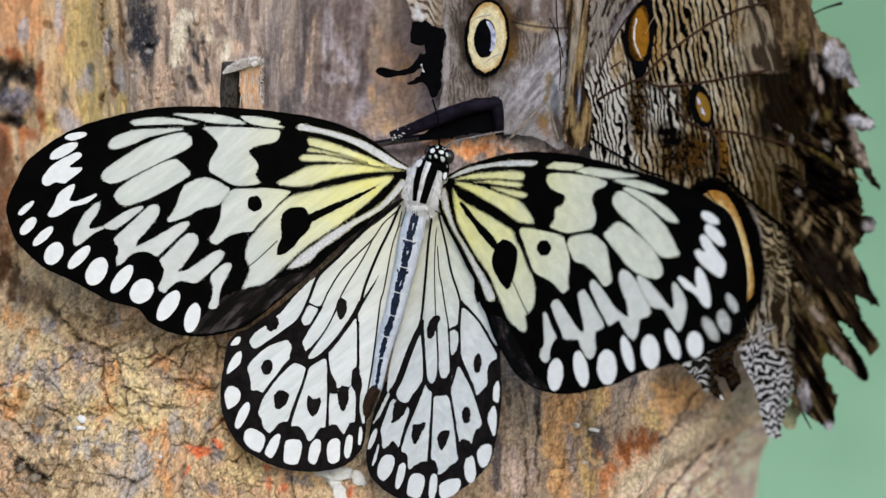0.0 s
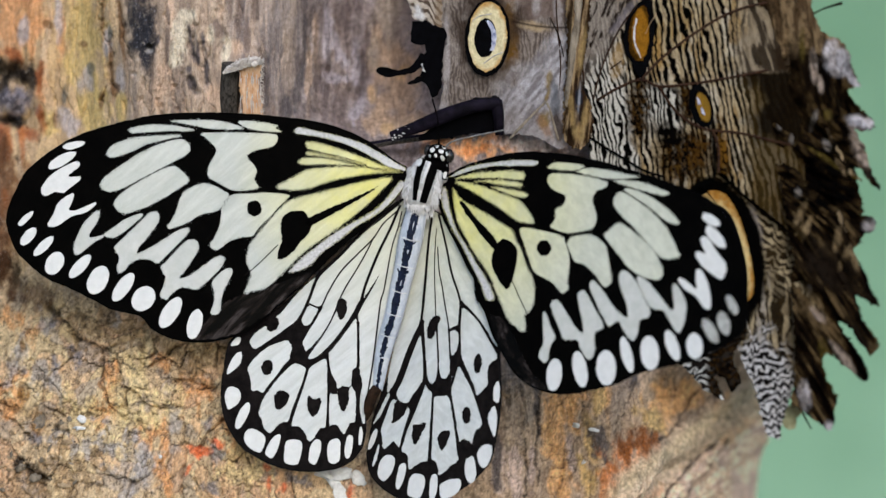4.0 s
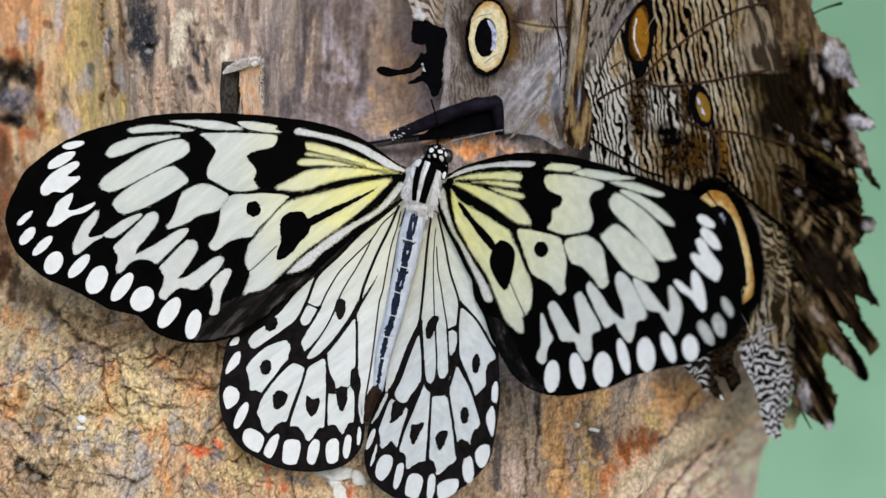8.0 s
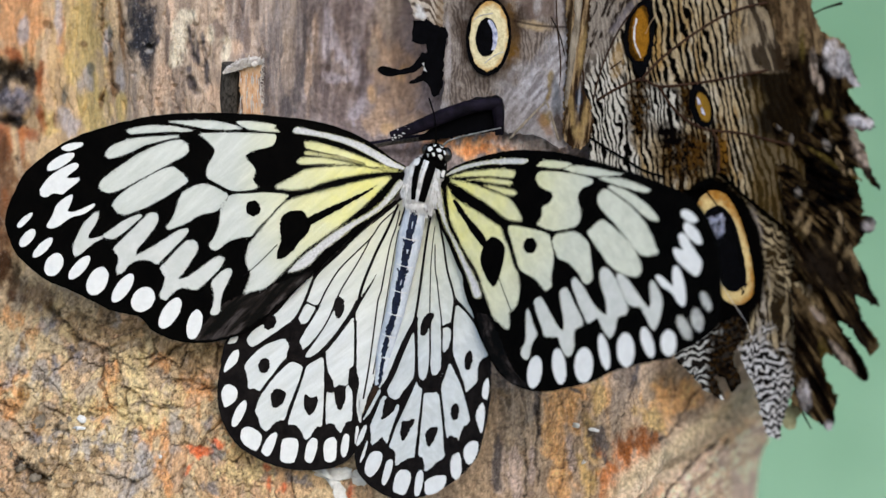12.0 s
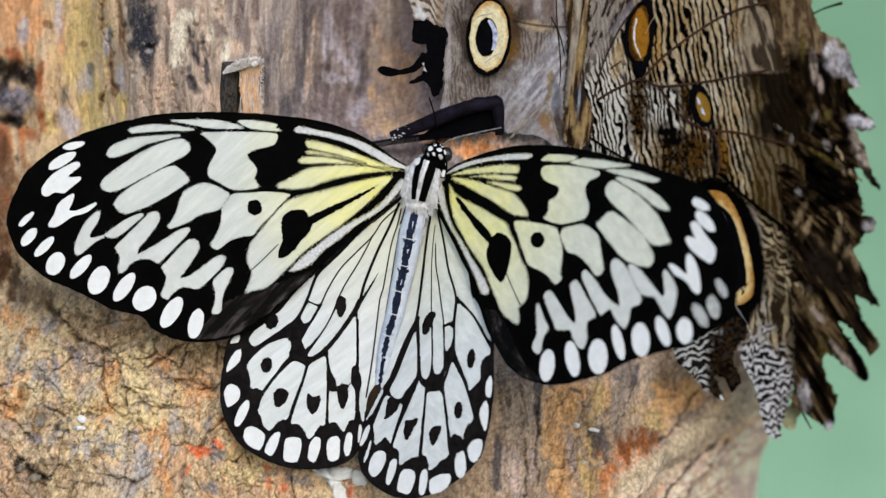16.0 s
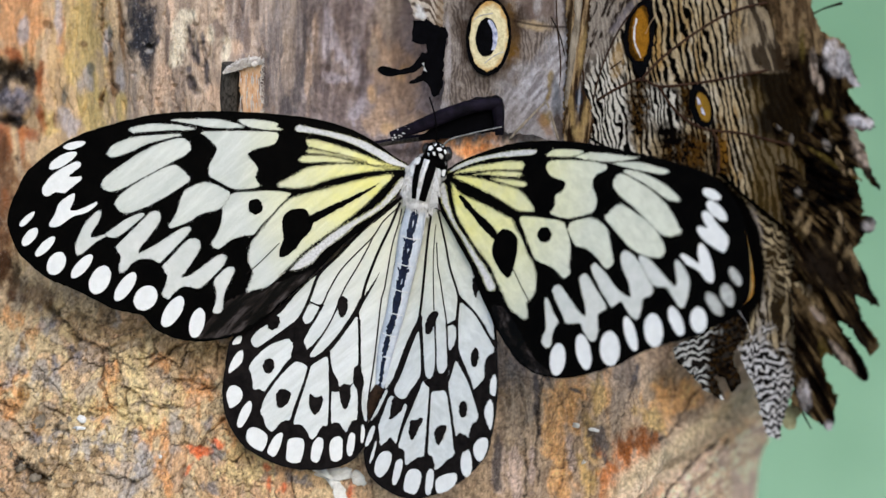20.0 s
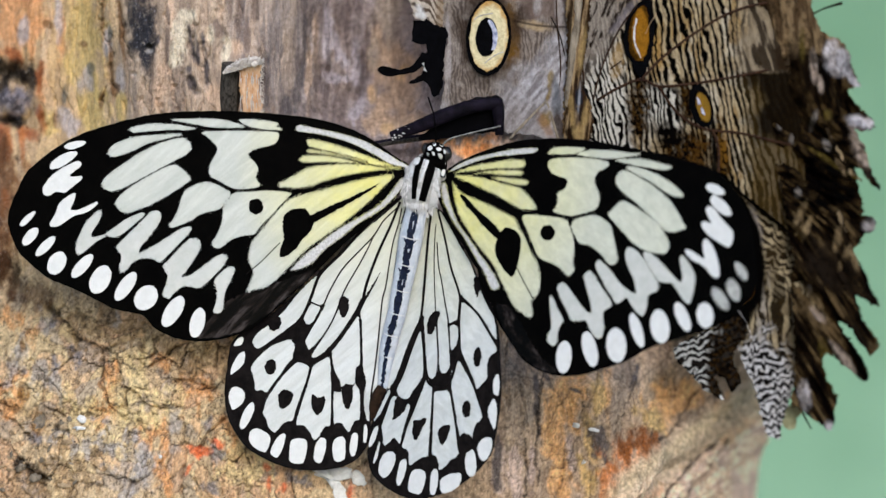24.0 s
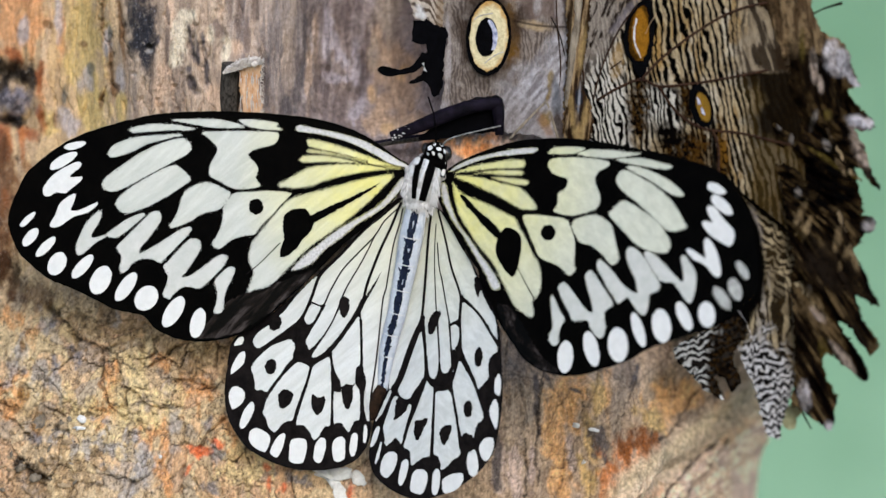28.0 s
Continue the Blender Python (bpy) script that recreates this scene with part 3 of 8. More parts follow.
def wood_colour(u, vv, zones):
    """Colour of the bare wood: plates, weathering, stains, and painted shade of cracks, hollows and the wing."""
    upper, lowleft, lowright, plate, chip, strand, joints = zones
    GRAIN[:] = [fractal(u / 16, vv / 22, 201, 4), fractal(u / 14, vv / 18, 211, 4), fractal(u / 11, vv / 20, 221, 4), fractal(u / 5, vv / 6, 231, 2), fractal(u / 5, vv / 6, 235, 2)]
    n, tall = fractal(u / 60, vv / 90, 241, 4), fractal(u / 14, vv / 150, 251, 4)
    col = np.zeros(u.shape + (3,)) + tone(174, 152, 128)
    side = soft(u, 180, 250)
    lay(col, upper * (1 - side), (192, 160, 116))
    mid = upper * soft(u + 12 * n, 380, 420)
    lay(col, mid, (138, 125, 116))
    lay(col, upper * soft(u + 12 * n, 540, 580), (124, 111, 106))
    lay(col, lowleft, (190, 163, 124))
    lay(col, lowright, (178, 150, 118))
    # plates and strands
    deep = upper * soft(u + 10 * n, 470, 560)
    blotch = fractal(u / 30, vv / 38, 295, 3)
    lay(col, 0.7 * deep * soft(blotch, 0.05, 0.5), (102, 90, 86))
    lay(col, 0.6 * deep * soft(-blotch, 0.1, 0.5), (158, 146, 140))
    upper = upper - 0.75 * deep
    lay(col, 0.75 * lowleft * soft(plate, 0.12, 0.3), (202, 176, 130))
    lay(col, 0.75 * lowleft * soft(-plate, 0.1, 0.3), (190, 150, 112))
    lay(col, 0.6 * lowleft * soft(-chip, 0.16, 0.3), (150, 136, 120))
    lay(col, 0.45 * lowleft * soft(chip, 0.2, 0.35), (206, 160, 116))
    lay(col, 0.5 * (upper + lowright) * soft(strand, 0.05, 0.35), (186, 160, 132))
    lay(col, 0.45 * (upper + lowright) * soft(-strand, 0.08, 0.35), (120, 102, 88))
    lay(col, 0.55 * (upper * side + 0.5 * lowright) * soft(tall, 0.05, 0.5), (116, 100, 90))
    lay(col, 0.45 * (upper * side + 0.5 * lowright) * soft(-tall, 0.05, 0.5), (188, 164, 140))
    for group, rough, weight in ((STAINS_SHADE_TOP, 1.0, 0.82), (STAINS_MID, 0.9, 0.85), (STAINS_HOLLOW, 1.0, 0.78), (STAINS_SHADE_FOOT, 1.8, 0.75), (STAINS_SIDE, 1.15, 0.92)):
        for rgb, *spots in group:
            for spot in spots:
                reach = 1.8 * max(spot[2:4]) + 15
                near = (np.abs(u - spot[0]) < reach) & (np.abs(vv - spot[1]) < reach)
                if near.any():
                    some = col[near]
                    lay(some, weight * stain_and_shade(u[near], vv[near], *spot, rough, [g[near] for g in GRAIN]), rgb)
                    col[near] = some
    # more of the wing's shadow at the left edge, put into the colour
    for spot in ((4, 340, 90, 26, 0), (0, 460, 60, 30, 0), (60, 520, 30, 40, 0), (2, 262, 30, 16, 0)):
        lay(col, 0.7 * stain_and_shade(u, vv, *spot), (84, 56, 36))
    # knot in its hollow, the hollow's black shade put into the colour
    lay(col, 0.98 * stain_and_shade(u, vv, 20, 128, 50, 21, 94, 0.6), (9, 8, 9))
    lay(col, 0.9 * stain_and_shade(u, vv, 4, 154, 20, 12, 0, 0.6), (12, 10, 10))
    lay(col, 0.95 * stain_and_shade(u, vv, 56, 140, 20, 9, 0, 0.6), (20, 18, 20))
    lay(col, 0.95 * stain_and_shade(u, vv, 22, 213, 30, 9, 80, 0.6), (18, 14, 13))
    lay(col, 0.9 * stain_and_shade(u, vv, 28, 180, 26, 36, 0, 0.6), (112, 108, 116))
    lay(col, 0.7 * stain_and_shade(u, vv, 28, 176, 26, 34, 0, 0.6) * soft(fractal((u + vv) / 8, (vv - u) / 20, 261, 3), 0.0, 0.3), (34, 31, 35))
    # under the folded legs: fresh orange wood, bleached beside it
    lay(col, 0.9 * stain_and_shade(u, vv, 850, 258, 110, 20, 88, 1.0), (218, 156, 108))
    lay(col, 0.9 * stain_and_shade(u, vv, 930, 254, 56, 14, 90, 1.0), (216, 200, 190))
    lay(col, 0.8 * stain_and_shade(u, vv, 840, 266, 24, 10, 90, 1.0), (214, 130, 70))
    lay(col, 0.8 * stain_and_shade(u, vv, 700, 262, 60, 10, 90, 1.0), (120, 104, 94))
    # broad pale fold that runs down to the left
    fold = (u - 1010) * 0.75 + (vv - 880) - 66 + 8 * GRAIN[2]
    on = soft(u, 1050, 1100) * soft(vv, 660, 690)
    lay(col, 0.97 * np.exp(-(fold / 40) ** 4) * on, (208, 182, 150))
    lay(col, 0.6 * np.exp(-((fold + 18) / 16) ** 2) * on, (182, 162, 120))
    # right of it the paint is lightened, as the trunk turns from the light
    lay(col, 0.9 * soft(fold, 32, 52) * on, (244, 206, 168))
    lay(col, 0.6 * soft(fold, 32, 52) * on * soft(GRAIN[2], 0.0, 0.5), (186, 160, 146))
    lay(col, 0.5 * soft(fold, 32, 52) * on * soft(fractal((u * 0.75 + vv) / 9, (vv * 0.75 - u) / 70, 275, 3), 0.05, 0.4), (140, 116, 100))
    lay(col, 0.92 * stain_and_shade(u, vv, 249, 22, 84, 26, 1, 0.8), (40, 40, 44))
    lay(col, 0.85 * stain_and_shade(u, vv, 260, 96, 36, 15, -6, 0.8), (46, 45, 48))
    # small pit: its black shade and lit rim painted into the colour
    lay(col, stain_and_shade(u, vv, 264, 81, 6, 7, 0, 0.3), (8, 7, 7))
    lay(col, 0.9 * stain_and_shade(u, vv, 264, 91, 7, 5, 90, 0.3), (150, 144, 138))
    lay(col, 0.8 * stain_and_shade(u, vv, 237, 132, 4, 5, 0, 0.3), (190, 176, 160))
    dots = soft(fractal(u / 2.4, vv / 2.4, 271, 2), 0.72, 0.95) * stain_and_shade(u, vv, 250, 26, 70, 22, 2)
    lay(col, 0.5 * dots, (140, 140, 146))
    lay(col, 0.95 * np.maximum(crack_shade_mask(u, vv, CRACK_SHADE_FOOT), crack_shade_mask(u, vv, CRACK_SHADE_SIDE)), (26, 21, 21))
    # hair cracks, their shade painted into the colour: curved on the plates below, drawn out along the grain elsewhere
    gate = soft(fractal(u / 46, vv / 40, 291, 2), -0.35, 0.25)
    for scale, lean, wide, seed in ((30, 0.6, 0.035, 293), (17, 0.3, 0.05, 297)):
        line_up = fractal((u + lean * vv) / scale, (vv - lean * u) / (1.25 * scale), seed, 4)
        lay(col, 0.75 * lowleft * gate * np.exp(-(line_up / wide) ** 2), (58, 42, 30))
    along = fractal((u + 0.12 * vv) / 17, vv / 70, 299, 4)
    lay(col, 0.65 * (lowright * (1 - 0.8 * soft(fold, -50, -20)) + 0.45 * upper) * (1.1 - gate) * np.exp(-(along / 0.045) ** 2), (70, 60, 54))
    # dark joints of the plates: shade in the gaps put into the colour
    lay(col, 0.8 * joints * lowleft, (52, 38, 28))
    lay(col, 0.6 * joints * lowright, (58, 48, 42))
    return np.clip(1.95 * col * (1 + (0.34 - 0.22 * upper) * fractal(u / 3.6, vv / 4.6, 281, 3))[..., None] * np.array((0.955, 1.0, 1.13)), 0.001, 0.8)


# long cracks in the wood: width, depth, then the way of the crack
CRACKS_LEFT = (
    (5, 22, (102, 549), (111, 567), (138, 598), (169, 616), (200, 624)), (4, 26, (180, 620), (183, 651), (180, 678), (191, 709), (209, 727)),
    (4, 18, (207, 638), (211, 673), (209, 709), (222, 727)), (4, 22, (262, 651), (289, 633), (307, 620), (329, 607)),
    (4, 18, (222, 682), (249, 709), (284, 722), (320, 722)), (6, 24, (311, 673), (347, 684), (386, 690)),
    (4, 15, (40, 620), (76, 669), (107, 704), (124, 713)), (6, 26, (-5, 728), (27, 753), (49, 771)), (6, 28, (27, 816), (58, 838), (89, 847)),
    (4, 20, (322, 740), (327, 789), (324, 851), (329, 890)), (4, 22, (352, 788), (387, 753), (402, 742)), (4, 16, (182, 789), (184, 833), (178, 875)))
CRACKS_RIGHT = (
    (5, 20, (926, 798), (931, 839), (928, 890)), (5, 18, (1003, 794), (993, 831), (984, 880)), (4, 16, (957, 711), (949, 748), (953, 777)),
    (8, 16, (1103, 735), (1092, 773), (1067, 823), (1047, 876)), (4, 18, (1233, 690), (1208, 723), (1196, 752), (1184, 773)),
    (7, 26, (1300, 740), (1279, 777), (1246, 814), (1213, 843), (1176, 886)), (4, 14, (1125, 681), (1146, 727)), (5, 12, (1150, 793), (1134, 839), (1120, 880)),
    (4, 14, (1042, 694), (1030, 731), (1022, 777), (1013, 822)))
CRACKS_TOP = (
    (6, 24, (178, -10), (182, 44), (196, 91), (198, 138), (211, 160)), (4, 16, (209, -10), (218, 55), (225, 95), (231, 105)), (5, 26, (182, 180), (190, 156)),
    (3, 14, (305, 120), (313, 160), (316, 200)), (3, 12, (251, 138), (255, 167), (266, 204)), (4, 18, (281, 180), (285, 206)), (3, 12, (298, -5), (296, 22), (302, 40)),
    (8, 16, (335, 52), (345, 91), (362, 145)), (6, 14, (360, 73), (367, 145)), (8, 18, (334, 142), (346, 164)), (4, 12, (392, -5), (396, 60), (388, 96)))


def carve(u, vv):
    """Depth of the long cracks."""
    wu, wv = u + 5 * fractal(u / 22, vv / 30, 141, 3) + 3 * fractal(u / 8, vv / 9, 143, 2), vv + 5 * fractal(u / 24, vv / 24, 151, 3)
    cut = np.zeros_like(u)
    for width, deep, *way in CRACKS_LEFT + CRACKS_RIGHT + CRACKS_TOP:
        near = np.full_like(u, 1e9)
        for (a, b), (c, d) in zip(way, way[1:]):
            f = np.clip(((wu - a) * (c - a) + (wv - b) * (d - b)) / ((c - a) ** 2 + (d - b) ** 2), 0, 1)
            near = np.minimum(near, (wu - a - f * (c - a)) ** 2 + (wv - b - f * (d - b)) ** 2)
        g = np.exp(-near / (0.6 * width) ** 2)
        cut = np.maximum(cut, 0.6 * deep * g * (1.0 if way[0][0] < 700 else 0.6))
    return cut


def trunk():
    """A standing trunk: fine relief on the side that faces the lens, coarse elsewhere."""
    ang = np.concatenate([np.linspace(-180, -42, 30, endpoint=False), np.linspace(-42, 62, 1100, endpoint=False), np.linspace(62, 90, 150, endpoint=False), np.linspace(90, 180, 20, endpoint=False)])
    ver = np.concatenate([[-9000], np.linspace(-9000, -60, 50, endpoint=False), np.linspace(-60, 1000, 520, endpoint=False), np.linspace(1000, 14441, 60)])
    th, v = np.meshgrid(np.radians(ang), ver)
    sh = AXIS_D * (1 - np.cos(th)) + 1e-6
    # u, v as they are seen, used for the placing of knots and stains
    s = (DIST / U + sh) / (DIST / U)
    lean = 0.11 * (np.minimum(v, 1300) - 441) * soft(v, 300, 900)
    u = 784 + (AXIS_U - 784 + R * np.sin(th) - lean) / s
    vv = 441 + (v - 441) / s
    broad = np.zeros_like(u)
    for _ in range(4):
        broad = np.where(np.cos(th) > 0, hollow(u, vv), 0.0)
        s = 1 + (AXIS_D - (R + broad) * np.cos(th)) * U / DIST
        u = 784 + (AXIS_U - 784 + (R + broad) * np.sin(th) - lean) / s
        vv = 441 + (v - 441) / s
    side = np.where(np.cos(th) > 0, 1.0, 0.0)
    for _ in range(2):
        h, zones = relief(u, vv)
        cut = carve(u, vv)
        r = R + broad + (h - cut) * side
        s = 1 + (AXIS_D - r * np.cos(th)) * U / DIST
        u, vv = 784 + (AXIS_U - 784 + r * np.sin(th) - lean) / s, 441 + (v - 441) / s
    r[0] *= 0.01
    x = (AXIS_U - 784) + r * np.sin(th) - lean
    d = AXIS_D - r * np.cos(th)
    zz = np.clip(HEIGHT + (441 - v) * U, -0.02, None)
    flare = 1 + 0.35 * soft(-zz, -0.35, 0.0)
    co = np.stack([x * U * flare, 0.1 + (d * U - 0.1) * flare, zz], -1).reshape(-1, 3)
    nv, na = th.shape
    idx = np.arange(nv * na).reshape(nv, na)
    q = np.stack([idx[:-1], np.roll(idx, -1, 1)[:-1], np.roll(idx, -1, 1)[1:], idx[1:]], -1).reshape(-1, 4)
    me = bpy.data.meshes.new("tree_trunk")
    me.vertices.add(len(co))
    me.vertices.foreach_set("co", co.ravel())
    me.loops.add(q.size)
    me.loops.foreach_set("vertex_index", q[:, ::-1].ravel())
    me.polygons.add(len(q))
    me.polygons.foreach_set("loop_start", np.arange(0, q.size, 4))
    me.polygons.foreach_set("use_smooth", np.ones(len(q), bool))
    me.update(calc_edges=True)
    col = np.ones(u.shape + (4,), np.float32)
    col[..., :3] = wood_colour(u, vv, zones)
    at = me.color_attributes.new("wood", "FLOAT_COLOR", "POINT")
    at.data.foreach_set("color", col.ravel())
    zn = me.attributes.new("zone", "FLOAT", "POINT")
    zn.data.foreach_set("value", (zones[1] + 0.25 * zones[2]).astype(np.float32).ravel())
    me.materials.append(BARK)
    return tagged(new("tree_trunk", me), "weathered orange and grey bare tree trunk with cracked wood", "tree trunk")


TRUNK = trunk()


def lean_at(v):
    """How far the trunk leans to the left at height v."""
    return float(0.11 * (min(v, 1300) - 441) * soft(np.array([float(v)]), 300, 900)[0])


def bark_depth(u, v, swell=None):
    """Where the trunk lies behind (u, v), without its fine relief."""
    if swell is None:
        swell = float(hollow(np.array([float(u)]), np.array([float(v)]))[0])
    x = u - 784
    dep = 0.0
    for _ in range(6):
        s = (DIST / U + dep) / (DIST / U)
        k = min(0.98, max(-0.98, (x * s + lean_at(v) + 784 - AXIS_U) / (R + swell)))
        dep = AXIS_D - (R + swell) * math.sqrt(1 - k * k)
    return dep


def bark_top(u, v):
    """The surface of the bark itself."""
    one = np.array([float(u)]), np.array([float(v)])
    return bark_depth(u, v, float(relief(*one)[0][0] + hollow(*one)[0]))


def flake(u, v, size, lean, thick, mat=None, slim=0.55):
    """A loose plate of bark, domed, with a broken outline."""
    n = 11
    cs, sn = math.cos(lean), math.sin(lean)
    wob = [rng.uniform(0.65, 1.15) for _ in range(n)]
    mid = bark_top(u, v)
    rim = []
    for k in range(n):
        x, y = size * slim * wob[k] * math.cos(k * math.tau / n), size * wob[k] * math.sin(k * math.tau / n)
        p, q = x * cs - y * sn, x * sn + y * cs
        rim.append((p, q, 0.5 * (bark_top(u + p, v + q) - mid)))
    bm = bmesh.new()
    rings = [[bm.verts.new(W(u + p * f, v + q * f, mid + g * f - up)) for p, q, g in rim]
             for f, up in ((1.06, -3.0), (1.0, thick * 0.8), (0.7, thick), (0.25, thick * 1.1))]
    for r, s in zip(rings, rings[1:]):
        for k in range(n):
            bm.faces.new((r[k], r[(k + 1) % n], s[(k + 1) % n], s[k]))
    bm.faces.new(rings[-1])
    bmesh.ops.recalc_face_normals(bm, faces=bm.faces)
    ob = part("bark_flake", bm, mat or BARK, TRUNK)
    spots = np.array([(u + p * f, v + q * f) for f in (1.06, 1.0, 0.7, 0.25) for p, q, g in rim])
    col = np.ones((len(spots), 4), np.float32)
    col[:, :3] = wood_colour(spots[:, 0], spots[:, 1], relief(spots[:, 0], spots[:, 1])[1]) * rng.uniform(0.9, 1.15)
    zn = ob.data.attributes.new("zone", "FLOAT", "POINT")
    zn.data.foreach_set("value", np.full(len(ob.data.vertices), float(v > 500 and u < 700), np.float32))
    at = ob.data.color_attributes.new("wood", "FLOAT_COLOR", "POINT")
    at.data.foreach_set("color", col.ravel())
    return ob



# ---- owl butterfly: large worn wings on the shaded side of the trunk ----
def plane(base, across, down, u0, v0):
    """A flat sheet through (u0, v0, base) that falls back by across to the right and by down downwards."""
    def q(u, v):
        return across * (u - 784) + down * (v - 441)

    c = base * (1 - q(u0, v0) * U / DIST) - q(u0, v0)

    def depth(u, v):
        return (c + q(u, v)) / (1 - q(u, v) * U / DIST)
    return depth


owl_left = plane(34, 0.02, 0.0, 880, 100)
owl_right = plane(30, 0.5, 0.05, 1010, 100)
owl_low = plane(58, 0.5, 0.05, 1010, 100)


rng = random.Random(7)
OWL_ORIGIN = W(1010, 240, 60)
owl = tagged(new("owl_butterfly"), "large worn owl butterfly with eyespots and torn rippled brown wings", "butterfly")
owl.location = OWL_ORIGIN


def owl_part(name, curve, depth, mat, lift=0.0, parent=None, label="", ragged=1.2, step=5.0, thick=1.5):
    return part(name, sheet(loop(curve, step, ragged, rng), depth, thick, lift), mat, parent or owl, label, OWL_ORIGIN)


def owl_vein(points, depth, width, lift=3.5, parent=None, mat=None):
    return part("vein", ribbon(points, depth, width, 1.0, lift), mat or VEIN, parent or owl, "", OWL_ORIGIN)


def inside(u, v, curve):
    """Which of the points lie within the closed curve."""
    hit = np.zeros(u.shape, bool)
    for (a, b), (c, d) in zip(curve, curve[1:] + curve[:1]):
        if b != d:
            hit ^= ((b > v) != (d > v)) & (u < (c - a) * (v - b) / (d - b) + a)
    return hit


def ripple(u, v, period, slope, wander, seed, duty=0.5, edge=0.16):
    """Wavy bands across a wing, 1 on the pale bands; slope tells how far they lean to the right going down."""
    s = u - slope * v + wander * fractal(u / 42, v / 110, seed, 2) + 0.28 * wander * fractal(u / 11, v / 24, seed + 10, 2) + 1.6 * fractal(u / 6, v / 9, seed + 20, 2)
    w = 0.5 + 0.5 * np.sin(math.tau * s / period)
    cut = duty + 0.26 * fractal(u / 14, v / 46, seed + 40, 3) + 0.14 * fractal(u / 4, v / 8, seed + 50, 2)
    return soft(w, cut - edge, cut + edge)


def zigzag(u, v, period, slope, height, length, seed, duty=0.5):
    """Bands in chevrons that run across the wing."""
    x = (u + 12 * fractal(u / 21, v / 23, seed, 2)) / length
    s = v - slope * u + height * (2 * np.abs(x - np.floor(x) - 0.5) - 0.5) + 5.5 * fractal(u / 21, v / 22, seed + 5, 3) + 2.2 * fractal(u / 6, v / 6, seed + 7, 2)
    w = 0.5 + 0.5 * np.sin(math.tau * s / period)
    cut = duty + 0.2 * fractal(u / 15, v / 15, seed + 9, 2)
    return soft(w, cut - 0.2, cut + 0.2)


def membrane(name, outline, depth, paint, lift=0.0, parent=None, label="", pitch=1.6, ragged=1.0, folds=None):
    """A thin wing sheet of fine mesh, with the colour of its scales and low folds towards the lens."""
    curve = [tuple(q) for q in loop(outline, 4.0, ragged, rng)]
    us, vs = [q[0] for q in curve], [q[1] for q in curve]
    u, v = np.meshgrid(np.arange(min(us), max(us) + pitch, pitch), np.arange(min(vs), max(vs) + pitch, pitch))
    d = depth(u, v) + np.zeros_like(u) - lift
    if folds is not None:
        d = d - folds(u, v)
    keep = inside(u[:-1, :-1] + pitch / 2, v[:-1, :-1] + pitch / 2, curve)
    idx = np.arange(u.size).reshape(u.shape)
    quads = np.stack([idx[:-1, :-1], idx[1:, :-1], idx[1:, 1:], idx[:-1, 1:]], -1)[keep]
    used, flat = np.unique(quads, return_inverse=True)
    s = (DIST + d * U) / DIST
    co = np.stack([(u - 784) * U * s, d * U, HEIGHT + (441 - v) * U * s], -1).reshape(-1, 3)[used] - np.array(OWL_ORIGIN)
    me = bpy.data.meshes.new(name)
    me.vertices.add(len(co))
    me.vertices.foreach_set("co", co.ravel())
    me.loops.add(flat.size)
    me.loops.foreach_set("vertex_index", flat.ravel())
    me.polygons.add(len(quads))
    me.polygons.foreach_set("loop_start", np.arange(0, flat.size, 4))
    me.polygons.foreach_set("use_smooth", np.ones(len(quads), bool))
    me.update(calc_edges=True)
    col = np.ones((u.size, 4), np.float32)
    col[:, :3] = np.clip(paint(u, v), 0.0006, 0.85).reshape(-1, 3)
    at = me.color_attributes.new("scales", "FLOAT_COLOR", "POINT")
    at.data.foreach_set("color", col[used].ravel())
    me.materials.append(OWL_SCALES)
    ob = new(name, me)
    ob.parent = parent or owl
    return tagged(ob, label) if label else ob


def eyespot(parent, depth, lift, rings):
    """Concentric ovals, each a little proud of the one below."""
    for k, (nm, mat, shape) in enumerate(rings):
        part("eyespot_" + nm, sheet(loop(shape, 4.0, 0.5, rng), depth, 1.0, lift + 0.8 * k), mat, parent, "", OWL_ORIGIN)


